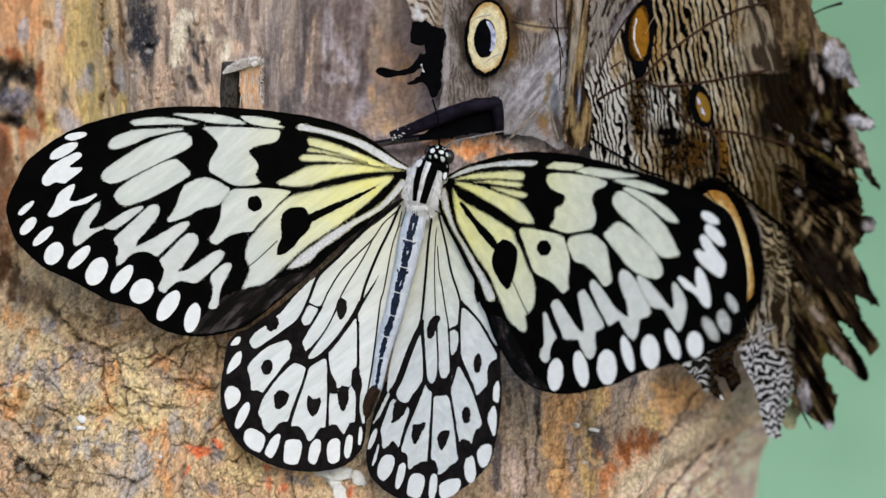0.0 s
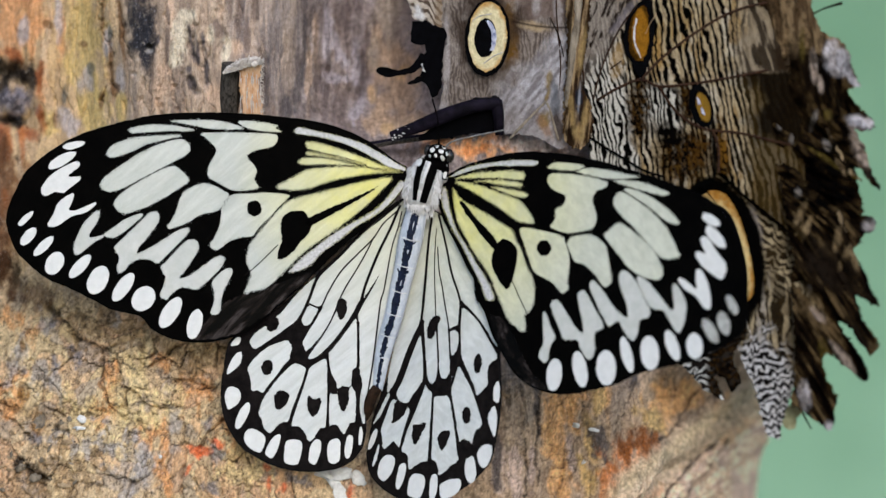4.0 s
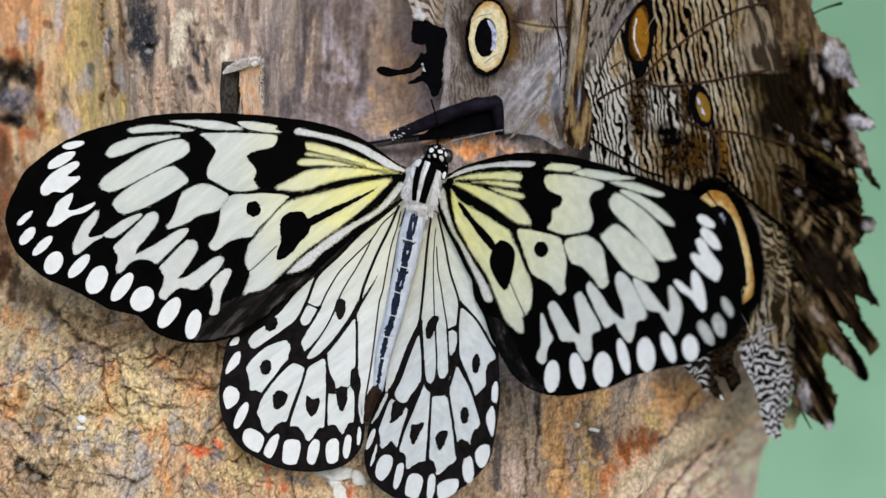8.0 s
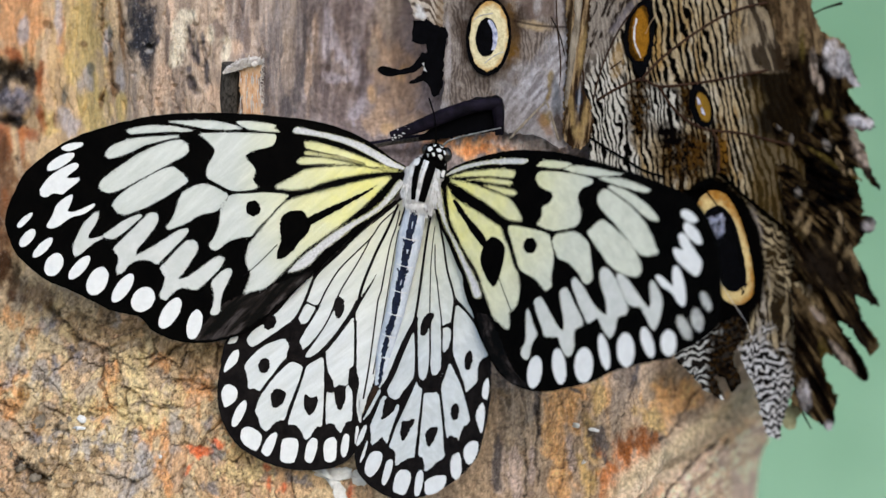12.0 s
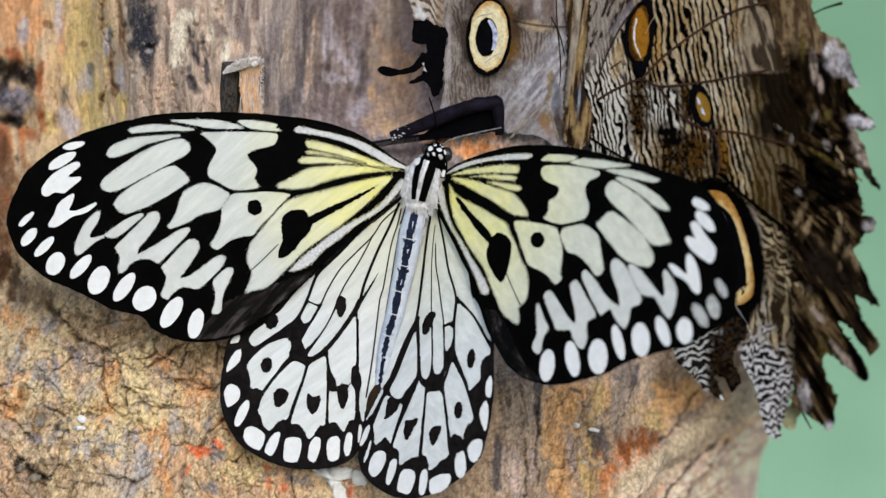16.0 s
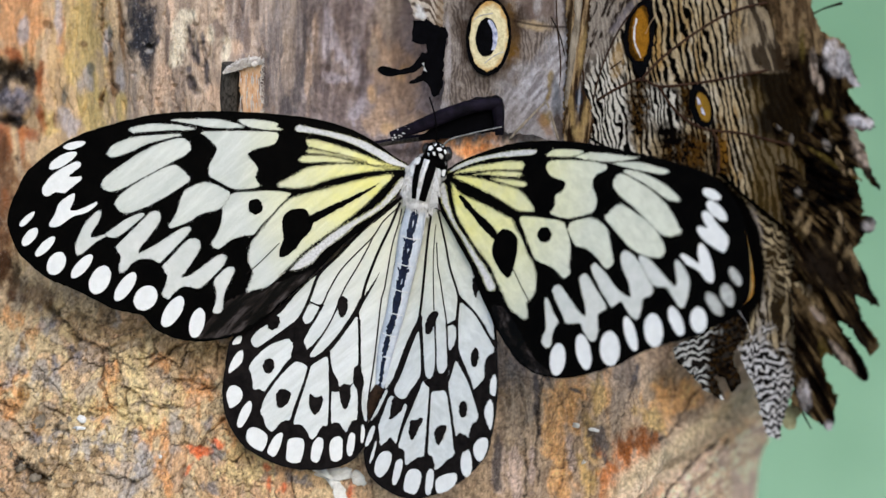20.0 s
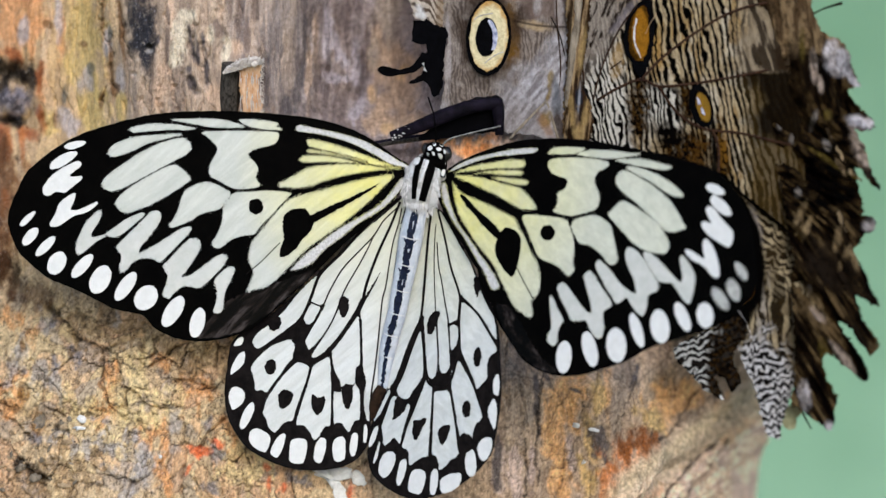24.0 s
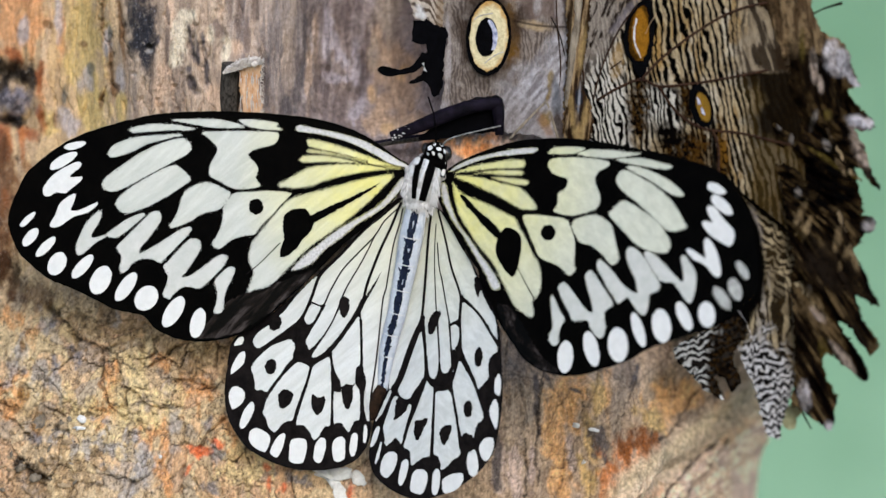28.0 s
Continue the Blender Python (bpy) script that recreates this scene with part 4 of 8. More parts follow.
def grey_scales(u, v):
    """Hindwing beside the trunk: grey ripples, a brown shade round the eyespot, a pale lilac field."""
    n, f = fractal(u / 26, v / 30, 301, 3), fractal(u / 5, v / 8, 305, 3)
    col = np.zeros(u.shape + (3,)) + tone(150, 139, 132)
    lay(col, 0.78 * (1 - ripple(u, v, 7.0, 0.05, 14, 311, 0.44, 0.3)), (82, 72, 68))
    lay(col, 0.5 * soft(n, 0.05, 0.5), (172, 163, 158))
    lay(col, 0.35 * soft(f, 0.1, 0.7), (74, 64, 60))
    edge = np.hypot((u - 863) / 1.0, (v - 66) / 1.55)
    lay(col, 0.85 * (1 - soft(edge + 9 * n, 40, 66)), (58, 47, 40))
    lay(col, fleck(u, v, 906, 60, 70, 16, 4) * (0.8 + 0.3 * n), (112, 84, 46))
    lay(col, 0.8 * fleck(u, v, 925, 30, 20, 40, 60), (66, 54, 46))
    lay(col, 0.8 * fleck(u, v, 898, 128, 24, 14, -30), (84, 66, 46))
    lay(col, 0.8 * soft(u - 0.1 * v + 8 * n, 915, 935) * (1 - soft(v + 10 * n, 28, 40)), (122, 106, 100))
    field = soft(0.72 * (u - 930) + 0.62 * (v - 110) + 16 * n, -12, 34) * soft(v - 0.15 * (u - 930) + 8 * n, 40, 62)
    lay(col, 0.92 * field, (184, 182, 190))
    streak = fractal((u + 0.75 * v) / 7, (v - 0.75 * u) / 34, 321, 4)
    lay(col, 0.8 * field * soft(streak, 0.0, 0.5), (126, 120, 124))
    lay(col, 0.6 * field * soft(-streak, 0.1, 0.6), (206, 205, 212))
    lay(col, 0.5 * field * soft(v + 10 * n, 150, 215), (160, 152, 150))
    lay(col, 0.85 * fleck(u, v, 946, 46, 26, 9, 80), (192, 170, 138))
    for spot in ((952, 4, 22, 8, -5), (990, 18, 46, 8, 3), (787, 188, 14, 10, 0), (792, 100, 70, 7, 0)):
        lay(col, 0.75 * fleck(u, v, *spot), (186, 180, 182))
    for spot in ((974, 140, 18, 6, -14), (972, 168, 16, 4, -20), (966, 212, 16, 10, -10)):
        lay(col, 0.8 * fleck(u, v, *spot), (142, 118, 62))
    lay(col, 0.75 * fleck(u, v, 984, 178, 46, 9, 4), (92, 98, 108))
    lay(col, 0.8 * fleck(u, v, 990, 228, 30, 10, 10), (70, 58, 50))
    lay(col, 0.6 * fleck(u, v, 964, 222, 26, 9, 30), (158, 120, 88))
    lay(col, 0.85 * np.exp(-((v - 34 - 0.30 * (u - 900) + 0.0016 * (u - 900) ** 2) / 2.2) ** 2) * soft(u, 900, 915), (52, 42, 38))
    return col


def cream_corner(u, v):
    col = np.zeros(u.shape + (3,)) + tone(206, 194, 182)
    lay(col, 0.9 * (1 - ripple(u, v, 13.0, 0.8, 16, 331, 0.36, 0.2)), (70, 52, 40))
    lay(col, 0.7 * soft(u, 765, 780), (150, 128, 104))
    lay(col, fleck(u, v, 744, 24, 16, 9, 20), (232, 232, 236))
    return col


def gold_scales(cu, cv, a, b, lean, pale, deep):
    """Ring scales: pale within, deep orange on the outer rim."""
    def paint(u, v):
        s, c = math.sin(radians(lean)), math.cos(radians(lean))
        x, y = u - cu, v - cv
        r = np.hypot((x * c + y * s) / b, (y * c - x * s) / a) + 0.07 * fractal(u / 9, v / 9, 341, 3)
        col = np.zeros(u.shape + (3,)) + tone(*pale)
        lay(col, soft(r + 0.12 * np.abs(y / a), 0.92, 1.16), deep)
        lay(col, 0.4 * soft(fractal(u / 3, v / 3, 345, 2), 0.1, 0.8), tuple(0.8 * x for x in pale))
        return col
    return paint


def tan_scales(u, v):
    """Far hindwing: tan and black ripples, white ones near the body, brown round the small eyespots."""
    n, f = fractal(u / 30, v / 36, 351, 3), fractal(u / 4, v / 5, 355, 2) + 0.6 * fractal(u / 1.9, v / 1.9, 357, 1)
    wide = ripple(u, v, 11.6, 0.20, 9, 361, 0.50)
    fine = ripple(u, v, 9.6, 0.22, 12, 371, 0.52)
    left = 1 - soft(u - 0.16 * (v - 120) + 8 * n, 1098, 1112)
    mid = soft(v + 6 * n, 146, 160) * (1 - soft(np.abs(u - 1164 - 0.12 * (v - 150)) + 6 * n, 26, 42)) * (1 - soft(v + 14 * n, 205, 250))
    bw = np.maximum(left, mid)
    col = np.zeros(u.shape + (3,)) + tone(196, 178, 146)
    lay(col, 0.8 * soft(n, 0.0, 0.5), (212, 202, 184))
    lay(col, 0.8 * soft(fractal(u / 20, v / 60, 365, 3), 0.1, 0.6), (172, 142, 92))
    lay(col, 0.8 * fleck(u, v, 1164, 86, 40, 10, 16), (196, 156, 92))
    lay(col, bw, (214, 210, 202))
    band = wide * (1 - bw) + fine * bw
    lay(col, 1 - band, (12, 9, 7))
    lay(col, 0.4 * band * soft(ripple(u, v, 6.0, 0.22, 10, 381), 0.4, 0.9) * (1 - bw), (96, 70, 42))
    # dull streaky field above, along the body
    dull = (1 - soft(u + 0.62 * v + 10 * n, 1108, 1150)) * (1 - soft(v + 10 * n, 140, 168))
    lay(col, 0.86 * dull, (146, 136, 128))
    lay(col, dull * soft(fractal((u + 0.35 * v) / 5, (v - 0.35 * u) / 22, 385, 4), 0.05, 0.5), (46, 38, 34))
    lay(col, 0.8 * fleck(u, v, 1092, 108, 34, 12, -4), (168, 140, 98))
    lay(col, 0.7 * fleck(u, v, 1104, 30, 40, 9, -38), (132, 126, 134))
    # brown speckled fields
    brown = np.maximum.reduce([fleck(u, v, 1130, 196, 56, 22, -4), fleck(u, v, 1214, 182, 40, 14, 6), fleck(u, v, 1212, 280, 50, 54, 0), fleck(u, v, 1276, 280, 66, 13, 6)])
    lay(col, 0.95 * brown, (44, 31, 18))
    lay(col, brown * soft(f, 0.2, 0.9), (78, 58, 30))
    lay(col, brown * soft(-f, 0.05, 0.4), (12, 9, 7))
    lay(col, 0.7 * brown * fleck(u, v, 1232, 262, 34, 26, 10) * soft(f, -0.3, 0.5), (84, 58, 26))
    lay(col, 0.75 * fleck(u, v, 1279, 262, 56, 9, 6) * soft(f, -0.5, 0.3), (126, 90, 38))
    lay(col, fleck(u, v, 1186, 240, 34, 20, 60), (14, 10, 8))
    lay(col, np.exp(-((u - 1262 - 0.06 * (v - 240)) / 5.0) ** 2) * soft(v, 196, 215), (10, 8, 7))
    lay(col, 1 - soft(np.hypot((u - 1264) / 80, (v - 440) / 124) + 0.04 * n, 0.97, 1.04), (10, 8, 7))
    # towards the margin: dark brown scales, with the shade of the folds painted in
    out = soft(u - 0.05 * v + 12 * n, 1286, 1330)
    up = 1 - soft(v + 4 * n, 124, 132)
    lay(col, 0.8 * out * (1 - up), (66, 54, 32))
    lay(col, 0.9 * out * up * soft(u, 1296, 1310), (150, 136, 116))
    lay(col, 0.9 * out * up * soft(fractal((u - 0.25 * v) / 7, v / 50, 391, 3), 0.02, 0.35), (44, 36, 30))
    lay(col, 0.92 * up * soft(u + 14 * n, 1368, 1392) * soft(v + 8 * n, 78, 100), (50, 40, 31))
    lay(col, 0.94 * soft(u - 0.18 * v + 16 * n, 1290, 1330) * (1 - up) * (1 - soft(v + 10 * n, 238, 262)), (24, 19, 15))
    lay(col, 0.85 * soft(u - 0.35 * v + 14 * n, 1290, 1322) * soft(v + 10 * n, 245, 262), (28, 21, 15))
    return col


def margin_scales(u, v):
    """Worn outer margin of the far wings: dark brown scales and painted fold shade, with tan folds and pale tips."""
    n, f = fractal(u / 24, v / 34, 421, 3), fractal(u / 6, v / 9, 425, 3)
    lean = 0.15 + 0.5 * soft(v, 150, 420)
    streak = fractal((u - lean * v) / 8, (v + lean * u) / 60, 431, 4)
    col = np.zeros(u.shape + (3,)) + tone(40, 32, 24)
    lay(col, 0.85 * soft(streak, 0.05, 0.5), (78, 64, 44))
    lay(col, 0.8 * soft(streak, 0.15, 0.8) * soft(v, 340, 400), (116, 98, 72))
    lay(col, soft(-streak, 0.12, 0.5), (16, 12, 9))
    top = 1 - soft(v + 8 * n, 88, 100)
    lay(col, 0.9 * top * soft(u, 1340, 1366), (142, 120, 92))
    lay(col, 0.85 * top * soft(fractal((u - 0.1 * v) / 11, v / 90, 435, 3), 0.0, 0.4), (70, 55, 40))
    lay(col, 0.8 * top * fleck(u, v, 1352, 30, 70, 10, 0), (22, 18, 15))
    lay(col, 0.9 * fleck(u, v, 1408, 150, 66, 32, 0), (32, 25, 18))
    lay(col, 0.95 * fleck(u, v, 1462, 318, 56, 60, -40), (10, 8, 6))
    lay(col, 0.9 * fleck(u, v, 1470, 470, 60, 36, 40), (40, 34, 29))
    lay(col, 0.8 * fleck(u, v, 1420, 600, 70, 14, 0), (20, 15, 12))
    for spots, rgb in MARGIN_FLECKS:
        for spot in spots:
            lay(col, 0.92 * fleck(u, v, *spot), rgb)
    lay(col, 0.5 * soft(f, 0.1, 0.6), (16, 12, 10))
    return col


MARGIN_FLECKS = (
    (((1440, 116, 30, 7, 4), (1452, 150, 16, 6, 8), (1527, 264, 44, 17, 20), (1494, 636, 34, 9, 38), (1448, 556, 20, 8, 40)), (178, 162, 152)),
    (((1484, 108, 26, 24, 30), (1510, 142, 26, 7, 40), (1540, 398, 12, 14, 0), (1424, 700, 26, 11, 10), (1468, 756, 12, 9, 20)), (204, 200, 208)),
    (((1524, 216, 11, 26, -12), (1470, 84, 12, 16, 60)), (226, 223, 232)),
    (((1440, 212, 20, 5, -16), (1402, 244, 16, 5, -10), (1380, 223, 8, 6, 0), (1463, 256, 11, 7, 30), (1412, 342, 9, 7, 0), (1432, 516, 10, 6, 0)), (132, 126, 122)),
    (((1417, 378, 24, 7, -26), (1428, 404, 24, 6, -22), (1482, 424, 24, 7, -10), (1494, 458, 22, 6, -24), (1512, 458, 26, 7, 14), (1442, 532, 24, 8, 36)), (148, 128, 98)),
    (((1476, 290, 56, 5, 58), (1465, 204, 10, 8, 0), (1466, 650, 50, 10, 14), (1404, 738, 20, 9, -20), (1420, 80, 30, 6, 0)), (96, 84, 46)),
    (((1546, 318, 24, 7, 26), (1530, 520, 40, 9, 34), (1500, 470, 30, 10, 30), (1524, 600, 40, 10, 38)), (30, 25, 21)))


def dusk_scales(u, v):
    """Lower wing: dusky chevrons, black round the great eyespot, white zigzags on the hanging tip."""
    n, f = fractal(u / 24, v / 26, 441, 3), fractal(u / 4, v / 5, 445, 3)
    chev = zigzag(u, v, 15, 0.75, 8, 22, 451, 0.55)
    wavy = ripple(u, v, 13.0, 0.10, 16, 455, 0.5)
    mixd = soft(v + 12 * n, 470, 540)
    band = chev * (1 - mixd) + wavy * mixd
    col = np.zeros(u.shape + (3,)) + tone(44, 37, 28)
    lay(col, 0.92 * band, (186, 170, 140))
    lay(col, 0.5 * soft(n, 0.0, 0.5), (62, 50, 32))
    lay(col, 0.6 * soft(u - 0.2 * v + 14 * n, 1326, 1372), (40, 32, 23))
    low = soft(v - 0.9 * np.abs(u - 1350) + 26 * n, 556, 612) * (1 - soft(u - 0.06 * v + 20 * n, 1352, 1384))
    white = zigzag(u, v, 14.0, -0.12, 9, 21, 461, 0.55)
    lay(col, low, (26, 24, 24))
    lay(col, low * white, (220, 220, 226))
    lay(col, 0.5 * (1 - low) * white * soft(v, 560, 620), (138, 122, 98))
    lay(col, 0.8 * fleck(u, v, 1338, 400, 40, 9, 14), (150, 142, 140))
    lay(col, 0.8 * fleck(u, v, 1350, 545, 70, 9, -6) * wavy, (176, 168, 160))
    black = 1 - soft(np.hypot((u - 1264 - 0.2 * (v - 440)) / 86, (v - 440) / 140) + 0.05 * n, 0.96, 1.05)
    lay(col, black, (12, 9, 8))
    lay(col, 0.9 * soft(fractal(u / 8, v / 8, 465, 2), 0.0, 0.4) * fleck(u, v, 1190, 338, 26, 20, 0), (92, 64, 24))
    lay(col, 0.25 * soft(f, 0.2, 0.8), (20, 16, 12))
    return col


def flap_scales(u, v):
    """Torn flap: thin white waves on black, speckled brown towards the body."""
    n, f = fractal(u / 20, v / 24, 471, 3), fractal(u / 4, v / 4, 475, 3)
    col = np.zeros(u.shape + (3,)) + tone(34, 31, 30)
    lay(col, zigzag(u, v, 14.0, -0.30, 6, 25, 481, 0.62), (204, 206, 206))
    brown = soft(u + 0.15 * (v - 640) + 12 * n, 1246, 1264)
    lay(col, 0.97 * brown, (30, 22, 14))
    lay(col, brown * soft(f, 0.2, 0.8), (60, 45, 26))
    lay(col, brown * soft(-f, 0.2, 0.6), (14, 10, 8))
    lay(col, 0.8 * fleck(u, v, 1280, 664, 30, 10, 10), (22, 18, 16))
    return col


def seam_scales(u, v):
    """Furry seam where the wings meet: tan streaks, yellow tufts, dark furrows."""
    streak = fractal((u + 0.12 * v) / 5, v / 60, 491, 4)
    col = np.zeros(u.shape + (3,)) + tone(140, 116, 88)
    lay(col, soft(streak, 0.1, 0.5), (176, 152, 118))
    lay(col, soft(-streak, 0.05, 0.4), (58, 44, 32))
    for spot in ((1007, 60, 130, 4, -5), (1012, 190, 50, 4, 4), (1038, 60, 40, 6, -6), (1010, 236, 14, 12, 0)):
        lay(col, 0.9 * fleck(u, v, *spot), (38, 28, 22))
    for spot in ((1030, 90, 40, 6, -8), (1012, 200, 40, 6, 6), (1036, 205, 34, 6, -8), (1026, 236, 16, 9, 0)):
        lay(col, 0.8 * fleck(u, v, *spot), (172, 146, 100))
    lay(col, fleck(u, v, 1024, 178, 38, 7, -4), (44, 46, 54))
    lay(col, 0.9 * fleck(u, v, 1025, 174, 26, 2.5, -4), (168, 172, 184))
    return col


def bulge(u, v):
    return 10 * np.sin(np.clip((u - 996) / 46, 0, 1) * math.pi) + 3 * fractal(u / 6, v / 30, 495, 3)


def wing_folds(u, v):
    return 3.5 * fractal(u / 60, v / 90, 501, 3) + 0.9 * fractal(u / 9, v / 14, 505, 3)


def margin_folds(u, v):
    lean = 0.15 + 0.5 * soft(v, 150, 420)
    return 22 * fractal((u - lean * v) / 34, (v + lean * u) / 160, 511, 3) + 3 * fractal(u / 10, v / 14, 515, 3)


left_wing = membrane("hindwing", [(724, -60), (728, 4), (752, 20), (778, 40), (792, 62), (784, 110), (786, 150), (780, 190), (792, 196), (815, 182), (850, 172), (886, 172), (893, 205), (892, 232), (910, 236), (950, 240), (1000, 262), (1012, 200), (1010, 100), (1014, 0), (1014, -60)], owl_left, grey_scales, 0, None, "grey-brown finely rippled wing with a pale lilac field", 1.5, 1.2, wing_folds)
membrane("wing_fragment", [(716, -40), (727, 8), (733, 30), (744, 36), (760, 37), (780, 50), (784, 20), (780, -40)], owl_left, cream_corner, 4, left_wing, "torn cream and brown rippled wing corner", 1.5, 1.0, wing_folds)
owl_part("torn_flap", [(731, 34), (744, 36), (762, 38), (782, 50), (792, 60), (786, 100), (784, 148), (776, 168), (768, 170), (760, 160), (752, 144), (738, 147), (722, 149), (735, 139), (748, 126), (750, 104), (756, 90), (754, 80), (744, 80), (728, 72), (732, 56)], owl_left, PUPIL, 6, left_wing, label="black torn wing underside", ragged=1.4)
owl_part("torn_strip", [(668, 124), (676, 117), (688, 119), (702, 123), (724, 119), (738, 106), (748, 92), (756, 104), (742, 122), (724, 131), (704, 133), (690, 136), (676, 133)], owl_left, PUPIL, 7, left_wing, ragged=0.7)
owl_part("torn_edge", [(747, 112), (750, 110), (753, 118), (754, 130), (749, 124)], owl_left, OWL_GREYISH, 9, left_wing)
eyespot(left_wing, owl_left, 4.5, (("ring", PUPIL, oval(865, 66, 69, 40, 4)),))
membrane("eyespot_gold_ring", oval(865, 64, 62, 34, 3), owl_left, gold_scales(864, 66, 60, 33, 3, (252, 240, 196), (214, 170, 106)), 6.5, left_wing, "", 1.2, 0.8)
eyespot(left_wing, owl_left, 7.5, (
    ("pupil", PUPIL, oval(861, 66, 35, 19, 4)),
    ("gleam", LILAC, [(863, 36), (872, 39), (879, 54), (880, 72), (876, 88), (869, 90), (872, 80), (872, 60), (868, 47)])))
for pts in ([(838, 36), (850, 28), (872, 24)], [(858, 112), (876, 98), (892, 92)]):
    owl_vein(pts, owl_left, 1.6, 9.0, left_wing, OWL_GREYISH)
# legs folded below the wing
LEG_HIDE = mottled("leg_hide", (0.001, 0.0009, 0.0016), (0.012, 0.009, 0.018), 1.4, 0.7, 0.5, 0.05)
leg = part("leg", tube([(692, 241, 8, 8), (730, 228, 2, 11), (770, 212, -4, 13), (800, 200, -6, 13), (840, 188, -6, 12), (884, 183, 0, 11)], 10), LEG_HIDE, owl, "purplish black leg with white dots", OWL_ORIGIN, True)
for k in range(42):
    f = rng.random()
    u0, v0 = 694 + 100 * f, 240 - 38 * f + rng.uniform(-9, 9)
    part("white_dot", ball(u0, v0, 8 - 14 * f - 10 + 0.08 * (v0 - 240 + 38 * f) ** 2, rng.uniform(1.2, 3.2), rng.uniform(1.0, 2.4), 1.6, 6), OWL_GREYISH, leg, "", OWL_ORIGIN, True)
part("leg", tube([(878, 178, 0, 11), (882, 205, 0, 10), (884, 238, 10, 8)], 8), LEG_HIDE, owl, "", OWL_ORIGIN, True)
part("leg", tube([(640, 258, 50, 5), (720, 247, 46, 6), (800, 236, 46, 6), (880, 224, 44, 4)], 8), LEG_HIDE, owl, "", OWL_ORIGIN, True)
# flat black sheet: shade of the hollow under the wing painted in
owl_part("underside", [(742, 246), (766, 228), (800, 208), (830, 196), (872, 190), (880, 230), (840, 236), (800, 244)], lambda u, v: 8, PUPIL, 0, None, "underside of the body, painted black for its shade")
# body in the seam of the wings
part("abdomen", tube([(1026, -60, 26, 9), (1022, 20, 22, 8), (1014, 90, 20, 7), (1006, 150, 20, 5), (1002, 190, 24, 3)], 10), BODY_BROWN, owl, "tan ridged body", OWL_ORIGIN, True)
membrane("seam_fur", [(1002, -60), (1004, 60), (1000, 150), (996, 220), (1004, 256), (1030, 262), (1046, 240), (1046, 190), (1030, 150), (1036, 90), (1044, 20), (1046, -60)], lambda u, v: 30 + 0 * u, seam_scales, 2, None, "tan and yellow furry seam between the wings", 1.2, 1.4, bulge)
owl_vein([(984, -20), (986, 40), (992, 110), (990, 160)], owl_left, 2.5, 4)
owl_vein([(1040, 40), (1030, 90), (1034, 150)], owl_right, 3, 5)
# lower part of the straw-coloured leg, drawn as a vein strip
owl_vein([(968, 182), (976, 205), (988, 248)], owl_left, 4, 5, mat=BODY_BROWN)
owl_vein([(975, 30), (990, 60), (1000, 100)], owl_left, 2, 5, left_wing, OWL_DARK)

# the large wing on the far side
far_wing = membrane("hindwing", [(1028, -60), (1032, 20), (1028, 70), (1024, 110), (1026, 140), (1044, 180), (1046, 230), (1050, 300), (1150, 336), (1200, 336), (1250, 330), (1276, 306), (1316, 342), (1360, 378), (1402, 412), (1420, 420), (1426, 330), (1420, 250), (1410, 150), (1400, 60), (1390, -60)], owl_right, tan_scales, 0, None, "tan wing with dark wavy ripples", 1.5, 1.0, wing_folds)
eyespot(far_wing, owl_right, 5.0, (("ring", PUPIL, [(1104, 60), (1112, 28), (1130, 6), (1150, 0), (1158, 40), (1156, 80), (1148, 112), (1134, 138), (1118, 112), (1106, 90)]),))
membrane("eyespot_orange_field", [(1112, 64), (1117, 34), (1130, 14), (1143, 12), (1149, 48), (1147, 84), (1139, 106), (1126, 108), (1116, 92)], owl_right, gold_scales(1134, 60, 46, 15, -2, (158, 110, 40), (66, 46, 20)), 6.5, far_wing, "", 1.2, 0.8)
eyespot(far_wing, owl_right, 7.5, (("crescent", OWL_GREYISH, [(1126, 31), (1128.5, 33), (1124, 56), (1126, 78), (1135, 102), (1132.5, 101), (1122.5, 78), (1121, 54)]),))
eyespot(far_wing, owl_right, 5.0, (("ring", PUPIL, oval(1241, 188, 39, 20, -14)),))
membrane("eyespot_orange_field", oval(1245, 190, 28, 12, -14), owl_right, gold_scales(1245, 190, 28, 12, -14, (150, 116, 50), (66, 50, 22)), 6.5, far_wing, "", 1.2, 0.6)
eyespot(far_wing, owl_right, 7.5, (("gleam", LILAC, [(1233, 172), (1237, 174), (1240, 184), (1236, 186)]), ("gleam", LILAC, [(1240, 190), (1244, 194), (1249, 204), (1244, 203)])))
for pts, wd in (([(1134, 142), (1170, 104), (1214, 70), (1262, 38), (1310, 16), (1360, 4)], 4.5),
                ([(1056, 178), (1090, 158), (1134, 141), (1166, 153), (1220, 149), (1290, 138), (1360, 124)], 4.5),
                ([(1166, 153), (1186, 184), (1206, 206), (1246, 228), (1310, 236), (1370, 250), (1400, 256)], 4.5),
                ([(1050, 176), (1062, 130), (1080, 84), (1104, 40), (1128, 10)], 3),
                ([(1262, 232), (1272, 262), (1272, 305)], 4),
                ([(1080, 122), (1100, 108)], 2)):
    owl_vein(pts, owl_right, wd, 5.5, far_wing)
# thin dark leg, drawn as a vein strip
owl_vein([(1036, 238), (1066, 258), (1106, 282), (1140, 302), (1176, 314)], owl_right, 4, 7, far_wing, BLACK)
part("hair", tube([(1142, 60, 82, 0.6), (1152, 40, 76, 0.6), (1162, 24, 84, 0.6)], 4), STRAW, far_wing, "", OWL_ORIGIN)
